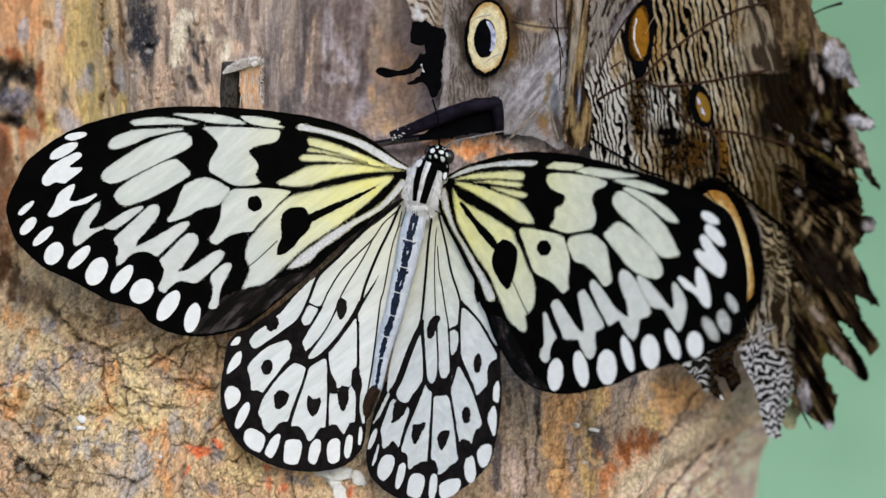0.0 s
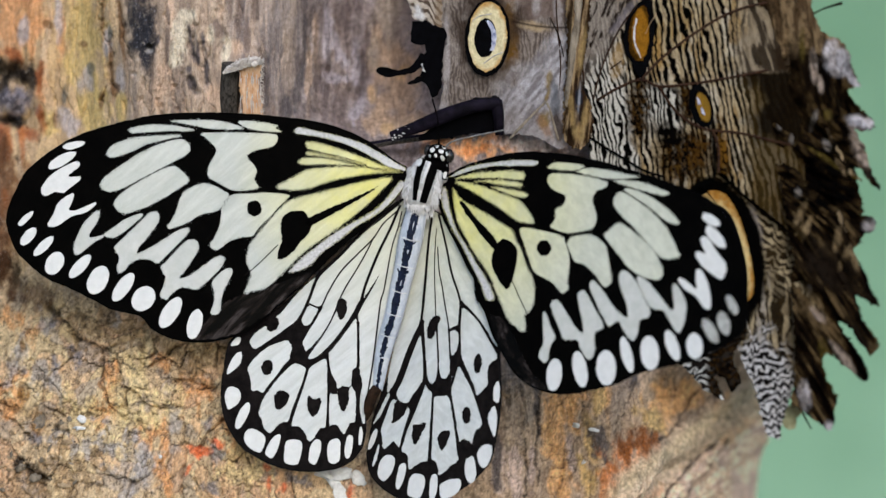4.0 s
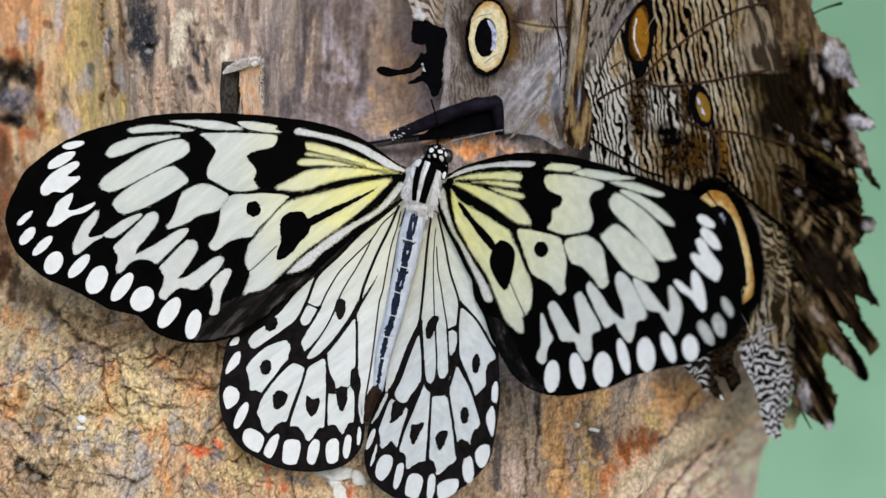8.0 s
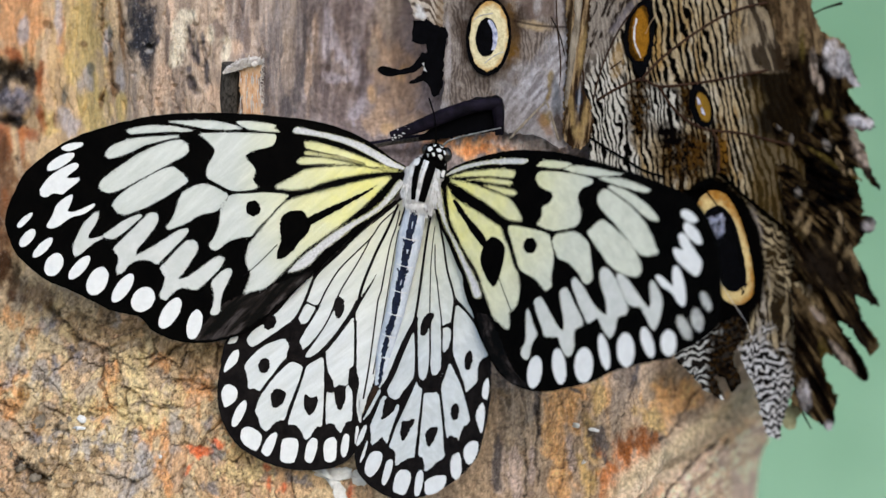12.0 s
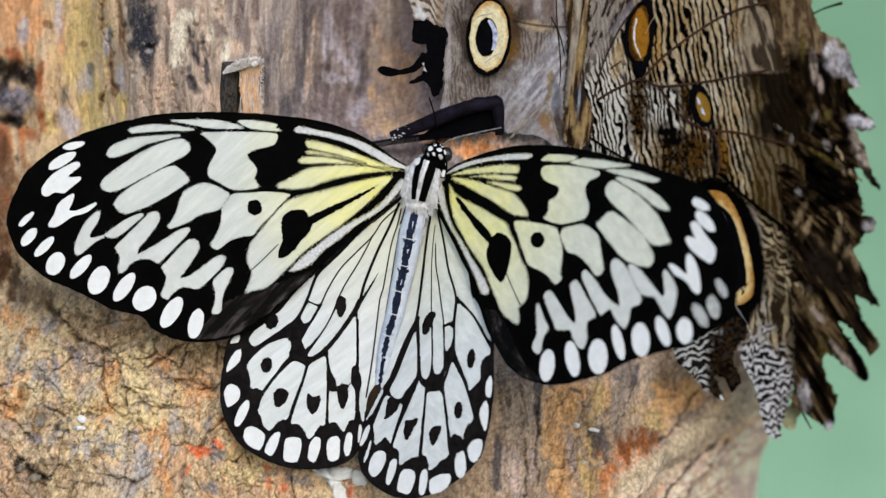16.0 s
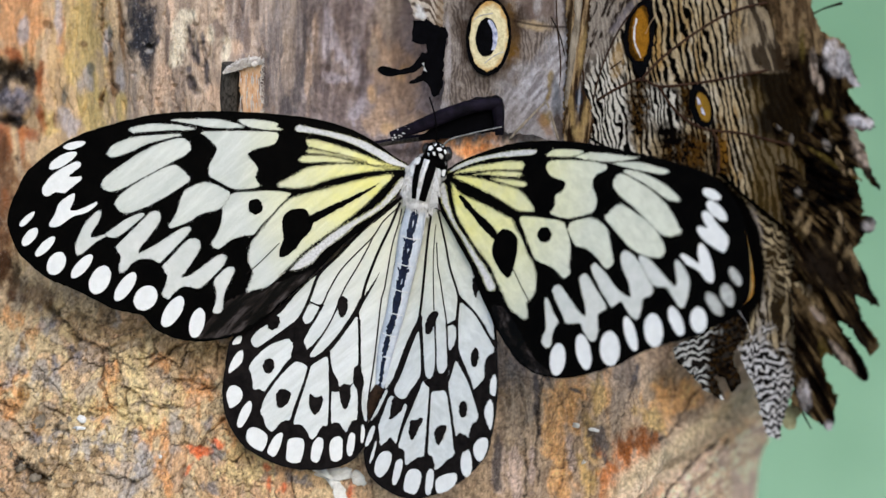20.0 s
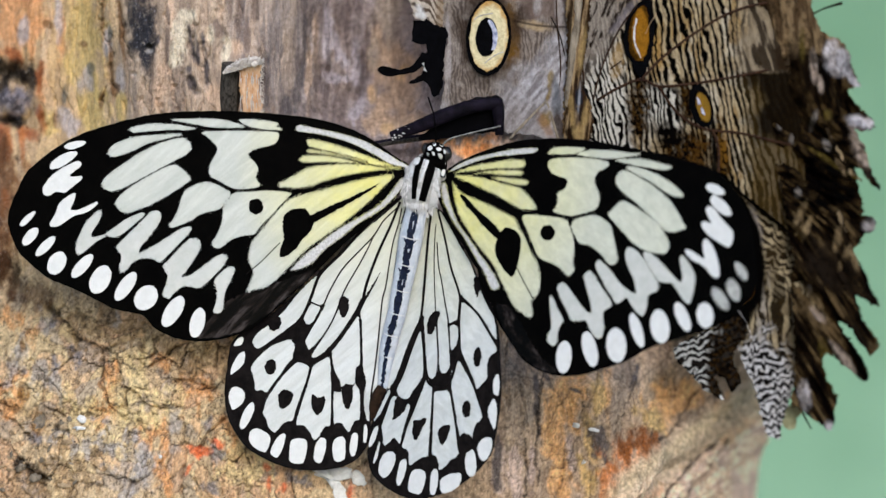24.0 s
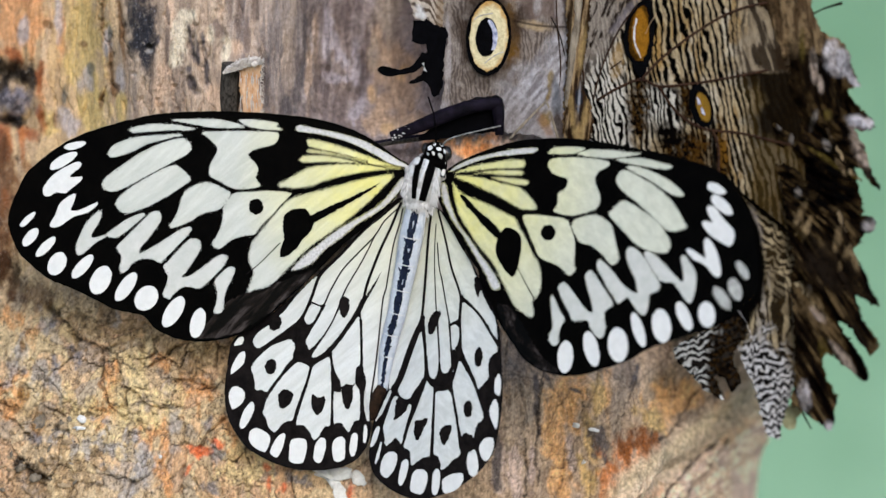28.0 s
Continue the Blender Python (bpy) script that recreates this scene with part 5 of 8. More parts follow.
# worn outer margin, torn into tabs
MARGIN = "dark brown torn outer wing margin with painted fold shade and pale tips"
membrane("torn_margin", [(1344, -60), (1436, -60), (1437, 8), (1443, 30), (1452, 52), (1470, 63), (1490, 75), (1502, 95), (1508, 122), (1518, 142), (1526, 152), (1508, 157), (1496, 164), (1470, 180), (1440, 230), (1390, 240), (1352, 200), (1346, 100)], owl_right, margin_scales, -2, None, MARGIN, 1.8, 1.4, margin_folds)
membrane("torn_margin", [(1366, 110), (1430, 100), (1490, 156), (1508, 176), (1522, 190), (1538, 206), (1548, 214), (1544, 230), (1528, 233), (1513, 229), (1521, 245), (1533, 266), (1541, 300), (1557, 333), (1544, 329), (1530, 311), (1516, 298), (1514, 320), (1470, 340), (1390, 330), (1362, 230)], lambda u, v: owl_right(u, v) + 8, margin_scales, 4, None, MARGIN, 1.8, 1.6, margin_folds)
membrane("torn_margin", [(1384, 280), (1440, 262), (1490, 290), (1514, 310), (1520, 340), (1529, 364), (1526, 380), (1545, 385), (1551, 395), (1541, 410), (1526, 416), (1522, 430), (1510, 446), (1520, 462), (1530, 484), (1544, 516), (1556, 541), (1538, 536), (1514, 522), (1500, 532), (1470, 560), (1430, 520), (1404, 450), (1390, 380)], owl_right, margin_scales, 3, None, MARGIN, 1.8, 1.6, margin_folds)
membrane("torn_margin", [(1404, 470), (1450, 450), (1490, 480), (1512, 520), (1524, 560), (1548, 596), (1556, 612), (1546, 628), (1536, 624), (1510, 590), (1492, 570), (1484, 574), (1512, 612), (1536, 656), (1530, 676), (1504, 654), (1484, 638), (1462, 626), (1456, 640), (1462, 664), (1475, 690), (1483, 700), (1478, 726), (1474, 752), (1468, 763), (1452, 752), (1430, 736), (1414, 722), (1400, 716), (1408, 650), (1404, 560)], lambda u, v: owl_right(u, v) + 6, margin_scales, 0, None, MARGIN, 1.8, 1.4, margin_folds)
# lower wing with the great eyespot
low_wing = membrane("forewing", [(1060, 300), (1160, 300), (1260, 290), (1300, 320), (1360, 372), (1420, 424), (1452, 470), (1460, 520), (1440, 600), (1424, 640), (1404, 690), (1392, 724), (1384, 750), (1380, 778), (1368, 774), (1355, 766), (1346, 730), (1340, 704), (1332, 676), (1318, 650), (1306, 616), (1290, 590), (1240, 590), (1150, 480)], owl_low, dusk_scales, 4, None, "dusky rippled wing with a great eyespot and a hanging torn tip", 1.6, 1.4, wing_folds)
membrane("eyespot_gold_ring", [(1228, 392), (1232, 366), (1242, 348), (1260, 337), (1282, 343), (1302, 370), (1318, 412), (1329, 456), (1334, 500), (1330, 526), (1312, 539), (1294, 538), (1276, 524), (1254, 494), (1244, 450), (1234, 420)], owl_low, gold_scales(1276, 446, 106, 46, -15, (236, 210, 150), (180, 128, 58)), 7.5, low_wing, "", 1.2, 0.4)
eyespot(low_wing, owl_low, 8.5, (
    ("pupil", PUPIL, [(1238, 420), (1240, 392), (1250, 374), (1268, 364), (1284, 370), (1300, 394), (1310, 428), (1319, 470), (1321, 496), (1312, 512), (1296, 517), (1278, 506), (1260, 484), (1246, 456)]),
    ("break", PUPIL, [(1218, 430), (1236, 426), (1250, 448), (1262, 494), (1252, 500), (1228, 482)])))


def dusting(parent, depth, lift, mat, spots, count):
    """Loose scales scattered in a loose ring: centre, spread along and across."""
    bm = bmesh.new()
    for cu, cv, su, sv in spots:
        for _ in range(count):
            u, v, s, a = rng.gauss(cu, su), rng.gauss(cv, sv), rng.uniform(0.4, 1.1), rng.uniform(0, 3.1)
            pts = [(u + s * k * math.cos(a + w), v + s * 1.7 * k * math.sin(a + w)) for w, k in ((0, 1), (1.4, 0.7), (2.9, 1.1), (4.4, 0.8))]
            bm.faces.new([bm.verts.new(W(x, y, depth(x, y) - lift)) for x, y in pts])
    return part("scale_dust", bm, mat, parent, "", OWL_ORIGIN)


dusting(low_wing, owl_low, 11.2, LILAC, ((1261, 390, 5, 3), (1270, 388, 5, 3), (1279, 400, 3, 6), (1273, 412, 4, 4), (1257, 402, 2, 7), (1258, 424, 3, 9), (1268, 402, 6, 7), (1276, 382, 2, 2), (1260, 440, 2, 8), (1264, 466, 2, 6)), 60)
owl_vein([(1160, 312), (1200, 318), (1236, 326), (1256, 346), (1272, 368), (1292, 396), (1304, 430), (1312, 470)], owl_low, 2, 11.5, low_wing, BLACK)
owl_vein([(1262, 476), (1284, 516), (1320, 570), (1330, 600)], owl_low, 1.0, 11.5, low_wing, OWL_GREYISH)
owl_vein([(1276, 306), (1316, 344), (1362, 382), (1404, 416), (1440, 450), (1482, 500)], owl_low, 9, 7.0, low_wing, OWL_DARK)
flap = membrane("torn_flap", [(1191, 622), (1206, 606), (1232, 594), (1262, 580), (1310, 560), (1324, 590), (1306, 612), (1298, 640), (1308, 662), (1311, 680), (1304, 684), (1296, 696), (1284, 676), (1272, 664), (1264, 666), (1276, 690), (1281, 708), (1258, 698), (1234, 676), (1214, 654), (1200, 640)], lambda u, v: owl_low(u, v) - 20, flap_scales, 4, None, "torn black and white rippled wing flap", 1.4, 1.2, wing_folds)
owl_part("pale_tip", [(1272, 700), (1276, 698), (1281, 706), (1278, 710)], lambda u, v: owl_low(u, v) - 20, OWL_GREYISH, 6, flap)
owl_vein([(1244, 614), (1260, 640), (1274, 668)], lambda u, v: owl_low(u, v) - 20, 1.4, 6, flap, OWL_DARK)
owl_part("torn_strip", [(1384, 752), (1388, 730), (1402, 716), (1418, 724), (1412, 742), (1404, 758), (1396, 762)], lambda u, v: owl_low(u, v) + 14, mottled("olive_scales", (0.12, 0.12, 0.06), (0.32, 0.32, 0.21), 2.0), ragged=1.2)
for k in range(34):
    f = rng.random()
    u0, v0 = 1455 + 60 * f + rng.uniform(-20, 12), 60 + 540 * f + rng.uniform(-24, 24)
    lean, size, wd = radians(rng.gauss(36, 12)), rng.uniform(25, 60), rng.uniform(3, 8)
    du, dv = math.sin(lean) * size, math.cos(lean) * size
    if u0 + du > 1545:
        continue
    nu, nv = -dv / size * wd / 2, du / size * wd / 2
    owl_part("splinter", [(u0 + nu, v0 + nv), (u0 + du * 0.6 + nu, v0 + dv * 0.6 + nv), (u0 + du, v0 + dv), (u0 + du * 0.55 - nu, v0 + dv * 0.55 - nv), (u0 - nu, v0 - nv)],
             owl_right, (FRAY_BROWN, OWL_DARK, OWL_DARK, FRAY_DARK, FRAY_BROWN)[k % 5], rng.uniform(-24, 8), ragged=1.0)
part("antenna", tube([(1440, 24, 245, 1.6), (1462, 14, 250, 1.8), (1490, 6, 255, 3)], 6), OWL_DARK, owl, "", OWL_ORIGIN, True)
part("leg", tube([(1412, 716, 290, 2.5), (1424, 738, 292, 2), (1436, 760, 294, 1.2)], 6), OWL_DARK, owl, "", OWL_ORIGIN, True)

# ---- small things on the trunk ----
rng = random.Random(23)
for k in range(60):
    flake(rng.uniform(-20, 620), rng.uniform(600, 900), rng.uniform(5, 15), rng.gauss(0.6, 0.9), rng.uniform(2, 4.5))
for k in range(14):
    flake(rng.uniform(880, 1170), rng.uniform(690, 890), rng.uniform(10, 22), rng.gauss(0.25, 0.2), rng.uniform(0.6, 1.4), None, 0.35)
for u, v, size, lean in ((70, 748, 17, 0.5), (92, 752, 10, 1.1), (50, 760, 10, 0.9), (104, 770, 9, 1.4), (36, 828, 13, 1.0), (62, 846, 12, 1.2), (20, 842, 10, 0.4), (86, 836, 11, 1.3)):
    flake(u, v, size, lean, 9, None if size < 12 else BODY_BROWN, 0.6)
for k in range(46):
    flake(rng.uniform(-5, 135), rng.gauss(812, 38), rng.uniform(4, 10), rng.uniform(0, 3.1), rng.uniform(3, 7), (None, BODY_BROWN, None, None, STRAW)[k % 5], rng.uniform(0.3, 0.8))
for k in range(14):
    flake(rng.uniform(60, 125), rng.gauss(760, 12), rng.uniform(4, 9), rng.uniform(0, 3.1), rng.uniform(3, 6), (BODY_BROWN, None)[k % 2], rng.uniform(0.4, 0.8))
peg = tagged(new("twig_stub"), "broken twig stub with split orange wood and bleached top", "twig")
peg.location = W(430, 150, 10)
part("bark_side", tube([(410, 112, -46, 17), (408, 150, -36, 18), (406, 230, -4, 19)], 8), TWIG_BARK, peg, "dark grey bark side", peg.location)
part("split_wood", sheet(loop([(424, 128), (432, 116), (458, 108), (463, 120), (458, 150), (464, 190), (466, 240), (428, 240), (430, 190), (424, 160)], 4.0, 1.0, rng), lambda u, v: -70 + 0.25 * (v - 110), 36), WOOD_SPLIT, peg, "split orange wood face", peg.location)
part("broken_top", sheet(loop([(395, 129), (399, 120), (411, 114), (424, 108), (438, 104), (452, 100), (461, 106), (459, 112), (448, 114), (436, 118), (424, 124), (410, 127)], 2.0, 1.6, rng), lambda u, v: -72 + 1.2 * (120 - v), 6), FIBRE, peg, "bleached fibrous broken end", peg.location)
bm = bmesh.new()
for k in range(240):
    u0 = rng.uniform(394, 462)
    v0 = 129 - (u0 - 394) * 0.27 - rng.uniform(0, 12) * math.sin((u0 - 394) / 68 * math.pi)
    lean = rng.gauss(-0.3, 0.5)
    size = rng.uniform(4, 13)
    d0 = -78 + rng.uniform(-4, 8)
    tube([(u0, v0 + 3, d0, rng.uniform(0.5, 1.2)), (u0 + size * math.cos(lean) * 0.6, v0 + size * 0.6 * math.sin(lean) - 1.5, d0 - 3, 0.8), (u0 + size * math.cos(lean), v0 + size * math.sin(lean), d0 - rng.uniform(-3, 4), 0.3)], 4, 1.0, bm)
for k in range(60):
    u0, v0 = rng.choice((426, 426, 436, 446, 455, 461)) + rng.gauss(0, 1.2), rng.uniform(116, 230)
    d0 = -72 + 0.25 * (v0 - 110)
    tube([(u0, v0, d0, 0.9), (u0 + rng.uniform(-1.5, 1.5), v0 + rng.uniform(6, 20), d0 + 3, 0.4)], 4, 1.0, bm)
for k in range(60):
    v0 = rng.uniform(112, 236)
    tube([(461, v0, -50, 0.8), (465 + rng.uniform(0, 4), v0 + rng.uniform(-8, 8), -52, 0.4)], 4, 1.0, bm)
part("knob", ball(450, 114, -84, 6, 5, 5, 10), FIBRE, peg, "", peg.location, True)
part("fibre", bm, FIBRE, peg, "", peg.location)


def splash(name, label, shape, height=5.0):
    c = loop(shape, 4.0, 1.3, rng)
    cu, cv = np.mean([p[0] for p in c]), np.mean([p[1] for p in c])
    bm = bmesh.new()
    o = W(cu, cv, bark_top(cu, cv))
    rings = []
    for f, hgt in ((1.0, -14.0), (0.97, height * 0.6), (0.75, height), (0.35, height * 1.1)):
        rings.append([bm.verts.new(W(cu + (p[0] - cu) * f, cv + (p[1] - cv) * f, min(bark_top(p[0], p[1]), bark_top(cu, cv) + 6) - 2 - hgt + 2.0 * noise.noise(Vector((p[0] / 9, p[1] / 9, f))))) for p in c])
    for r, s in zip(rings, rings[1:]):
        for k in range(len(c)):
            bm.faces.new((r[k], r[(k + 1) % len(c)], s[(k + 1) % len(c)], s[k]))
    bm.faces.new(rings[-1])
    bmesh.ops.recalc_face_normals(bm, faces=bm.faces)
    ob = part(name, bm, DROPPING, None, "", o, True)
    ob.location = o
    return tagged(ob, label, "dropping", "droppings on the bark")


splash("bird_dropping", "dry white dropping smeared on the bark", [(553, 830), (575, 828), (612, 826), (624, 834), (618, 846), (602, 852), (611, 862), (615, 892), (597, 892), (588, 868), (578, 850), (562, 840)], 5)
splash("bird_dropping", "dry white dropping smeared on the bark", [(622, 838), (634, 832), (644, 842), (648, 858), (636, 860), (624, 854)], 5)
splash("bird_dropping", "small white speck on the bark", oval(1019, 752, 5, 7, 10, 8))
splash("bird_dropping", "small white speck on the bark", oval(1052, 763, 5, 10, 15, 8))
splash("bird_dropping", "small white speck on the bark", oval(1033, 818, 4, 4, 0, 8))
splash("bird_dropping", "small white speck on the bark", oval(284, 808, 4, 4, 0, 8))
splash("bird_dropping", "small white speck on the bark", oval(145, 742, 7, 9, 40, 8))
splash("bird_dropping", "small white speck on the bark", oval(140, 758, 4, 14, 10, 8))
# straw and twig both stand for legs of the owl butterfly
for nm, lb, pts, mat in (("straw", "thin straw-coloured leg of the owl butterfly on the bark", [(902, 246, -10, 2.6), (930, 216, -6, 2.4), (966, 180, 10, 1.8)], BODY_BROWN),
                         ("twig", "thin dark line across the trunk for the owl butterfly's legs", [(620, 268, 40, 3), (700, 252, 30, 4), (800, 240, 30, 4)], TWIG_BARK)):
    o = W(*pts[1][:3])
    ob = part(nm, tube(pts, 6), mat, None, "", o, True)
    ob.location = o
    tagged(ob, lb, "twig")


# ---- the black and white butterfly ----
wing_left, under_left = plane(-56, 0.08, 0.0, 720, 300), plane(-42, 0.08, 0.0, 720, 300)
wing_right, under_right = plane(-64, -0.72, -0.197, 793, 310), plane(-50, -0.72, -0.197, 793, 310)


BODY = W(735, 330, -40)
kite = tagged(new("butterfly"), "large black and white butterfly with yellow wing bases, spread on bark", "butterfly")
kite.location = BODY
rng = random.Random(11)


class Wing:
    """A black membrane that carries pale patches, dark spots and veins, all thin plates."""

    def __init__(self, name, hinge, depth, outline, pale, ink=None):
        self.depth, self.pale, self.ink = depth, pale, ink or BLACK
        self.hinge = W(*hinge, depth(*hinge))
        self.ob = part(name, sheet(loop(outline, 6.0, 0.35, rng), depth, 1.6), self.ink, kite, "", self.hinge)
        self.base = self.hinge - BODY
        self.rim = []
        self.ob.location = self.base

    def dust(self):
        """Loose scales along the soft edges between black and pale."""
        for mat, lift in ((self.ink, 2.2), (self.pale, 1.7)):
            bm = bmesh.new()
            for u, v, count in self.rim:
                for _ in range(count):
                    x, y, a, s = u + rng.gauss(0, 1.1), v + rng.gauss(0, 1.1), rng.uniform(0, 3.1), rng.uniform(0.3, 0.75)
                    bm.faces.new([bm.verts.new(W(x + s * math.cos(a + k), y + s * 1.4 * math.sin(a + k), self.depth(x, y) - lift)) for k in (0.0, 1.6, 3.1, 4.7)])
            part("scale_dust", bm, mat, self.ob, "", self.hinge)

    def patch(self, *points, mat=None, fuzz=0.45, lift=0.9):
        if self.pale in (CREAM, WARM_CREAM):
            self.rim += [(q[0], q[1], 3 if fuzz > 0.6 else 1) for q in loop(points, 2.0, 0.0, rng)]
        return part("pale_patch", sheet(loop(points, 2.0, fuzz, rng), self.depth, lift, lift), mat or self.pale, self.ob, "", self.hinge)

    def white(self, *points):
        return part("white_spot", sheet(loop(points, 2.5, 0.28, rng), self.depth, 0.9, 0.9), WHITE, self.ob, "", self.hinge)

    def dark(self, *points, fuzz=0.6):
        return part("dark_spot", sheet(loop(points, 2.0, fuzz, rng), self.depth, 0.8, 1.8), self.ink, self.ob, "", self.hinge)

    def smoke(self, *points):
        return part("smoky_field", sheet(loop(points, 5.0, 1.0, rng), self.depth, 0.6, 0.7), SMOKY, self.ob, "", self.hinge)

    def vein(self, width, *points, mat=None):
        return part("vein", ribbon(points, self.depth, width, 0.6, 2.3, 2, (0.75, 1.0)), mat or self.ink, self.ob, "", self.hinge)


lf = Wing("forewing", (720, 300), wing_left, [(723, 291), (700, 277), (650, 242), (600, 221), (550, 209), (500, 203), (450, 199), (380, 197), (330, 198), (280, 202), (230, 212), (180, 226), (140, 240), (100, 262), (70, 285), (46, 308), (32, 335), (19, 365), (14, 392), (20, 418), (34, 448), (58, 472), (86, 494), (120, 508), (151, 522), (180, 537), (206, 549), (240, 556), (256, 561), (271, 579), (290, 591), (318, 601), (350, 605), (380, 603), (410, 597), (440, 586), (466, 568), (500, 538), (540, 501), (575, 467), (610, 432), (650, 398), (690, 362), (714, 332), (724, 310)], CREAM)
lf.white((113, 262), (120, 255), (135, 251), (150, 251), (151, 256), (140, 262), (125, 266))
lf.white((88, 298), (92, 288), (110, 275), (130, 269), (137, 272), (128, 284), (108, 297), (92, 301))
lf.white((76, 342), (78, 330), (92, 312), (115, 296), (135, 287), (143, 288), (142, 296), (124, 311), (128, 314), (145, 313), (143, 320), (125, 335), (115, 342), (100, 341), (85, 348))
lf.white((88, 398), (98, 380), (105, 362), (118, 350), (133, 343), (131, 358), (125, 370), (131, 374), (150, 368), (172, 358), (174, 361), (160, 374), (145, 380), (130, 384), (110, 398), (95, 403))
lf.white((35, 398), (45, 385), (58, 376), (63, 378), (55, 390), (42, 401))
for s in ((54, 420, 20, 9, 40), (81, 437, 24, 8, 45), (101, 467, 22, 15, 30), (146, 472, 27, 10, 42), (178, 496, 27, 17, 28), (223, 508, 30, 12, 35), (259, 528, 24, 19, 38), (307, 552, 31, 14, 32), (350, 572, 27, 13, 14)):
    lf.white(*oval(*s))
lf.patch((134, 440), (138, 425), (145, 408), (155, 392), (172, 375), (180, 376), (176, 392), (165, 410), (162, 420), (172, 420), (186, 416), (187, 420), (172, 428), (160, 438), (148, 448), (138, 452), mat=PEARL, fuzz=0.3)
lf.patch((187, 415), (205, 402), (225, 388), (250, 378), (256, 381), (240, 396), (222, 411), (205, 421), (192, 419), mat=PEARL, fuzz=0.3)
lf.patch((207, 436), (225, 418), (250, 393), (270, 375), (283, 376), (284, 392), (268, 415), (250, 438), (247, 448), (265, 440), (295, 422), (320, 406), (338, 402), (336, 412), (318, 432), (300, 450), (284, 465), (272, 460), (255, 458), (238, 464), (226, 477), (216, 484), (211, 476), (215, 455), (208, 443), mat=PEARL)
lf.patch((289, 473), (302, 458), (320, 438), (338, 423), (352, 425), (356, 438), (345, 458), (332, 478), (322, 491), (340, 486), (365, 468), (388, 452), (402, 454), (398, 468), (380, 488), (362, 505), (350, 511), (338, 508), (322, 509), (308, 520), (300, 529), (288, 523), (294, 505), (297, 488), mat=PEARL)
lf.patch((380, 498), (395, 480), (410, 472), (416, 478), (410, 495), (400, 515), (396, 535), (395, 548), (388, 555), (378, 552), (383, 535), (384, 515), mat=PEARL, fuzz=0.3)
lf.patch((228, 230), (240, 224), (270, 220), (310, 221), (345, 228), (335, 231), (300, 231), (260, 234), (238, 235))
lf.patch((191, 272), (200, 258), (230, 245), (270, 240), (320, 237), (322, 240), (290, 247), (260, 256), (235, 268), (210, 277), (195, 278))
lf.patch((180, 328), (190, 312), (220, 290), (250, 270), (290, 252), (320, 245), (336, 252), (338, 265), (328, 275), (300, 290), (260, 312), (230, 328), (205, 339), (190, 338))
lf.patch((205, 358), (220, 340), (250, 320), (280, 303), (305, 293), (318, 296), (337, 316), (330, 325), (300, 345), (270, 362), (245, 372), (225, 378), (210, 372))
lf.patch((300, 398), (308, 388), (315, 372), (322, 350), (332, 335), (360, 323), (380, 326), (400, 336), (408, 343), (400, 360), (385, 372), (360, 378), (340, 390), (318, 400), (303, 404))
lf.patch((304, 213), (330, 211), (380, 211), (410, 216), (432, 225), (405, 227), (375, 226), (340, 220))
lf.patch((423, 213), (440, 211), (470, 214), (494, 219), (490, 223), (499, 230), (480, 230), (455, 228), (435, 222))
lf.patch((525, 232), (530, 222), (560, 228), (600, 236), (640, 248), (670, 263), (700, 281), (720, 293), (712, 298), (690, 290), (660, 272), (620, 253), (580, 241), (545, 235), mat=SPECKLED)
lf.patch((358, 235), (380, 233), (420, 232), (460, 233), (490, 235), (492, 248), (480, 258), (460, 262), (445, 268), (440, 275), (450, 288), (457, 300), (453, 315), (460, 330), (430, 335), (410, 333), (390, 322), (372, 312), (370, 298), (375, 285), (385, 265), (375, 250))
lf.patch((545, 247), (570, 250), (600, 258), (640, 272), (680, 288), (714, 297), (700, 300), (660, 293), (620, 282), (580, 268), (555, 262), (546, 258), fuzz=0.75)
lf.patch((545, 265), (570, 267), (600, 272), (630, 280), (650, 287), (620, 284), (590, 276), (560, 272), (546, 270), fuzz=0.75)
lf.patch((530, 283), (540, 276), (570, 275), (600, 279), (640, 288), (610, 288), (570, 287), (540, 288), fuzz=0.75)
lf.patch((492, 328), (510, 316), (530, 305), (545, 297), (580, 292), (620, 290), (660, 292), (700, 295), (714, 298), (690, 300), (650, 304), (610, 311), (580, 319), (555, 328), (530, 333), (505, 332), fuzz=0.8)
lf.patch((395, 368), (400, 358), (412, 343), (440, 340), (480, 338), (514, 342), (510, 350), (495, 365), (480, 382), (462, 400), (450, 415), (430, 418), (410, 425), (390, 440), (378, 437), (376, 430), (385, 415), (393, 395))
lf.patch((446, 430), (465, 405), (490, 375), (515, 352), (545, 342), (600, 328), (650, 315), (695, 309), (680, 330), (655, 355), (620, 385), (580, 415), (545, 440), (515, 470), (495, 490), (475, 507), (450, 514), (438, 516), (445, 495), (448, 480), (440, 460), (442, 445), fuzz=0.75)
lf.patch((705, 322), (692, 340), (673, 360), (656, 373), (633, 386), (606, 401), (574, 424), (540, 452), (517, 475), (520, 479), (540, 473), (557, 462), (570, 447), (590, 431), (616, 411), (636, 395), (654, 384), (673, 372), (693, 355), (708, 338), (721, 319), (713, 314), mat=SPECKLED, fuzz=0.75)
lf.dark((500, 398), (505, 380), (520, 370), (540, 370), (548, 380), (555, 395), (548, 412), (535, 425), (525, 440), (510, 452), (497, 455), (495, 445), (500, 430), (503, 418))
lf.dark((546, 384), (570, 372), (600, 358), (630, 345), (665, 328), (672, 324), (650, 341), (620, 359), (590, 376), (560, 392), (550, 398), fuzz=0.8)
lf.dark(*oval(453, 366, 14, 13, 0, 10))
lf.dust()
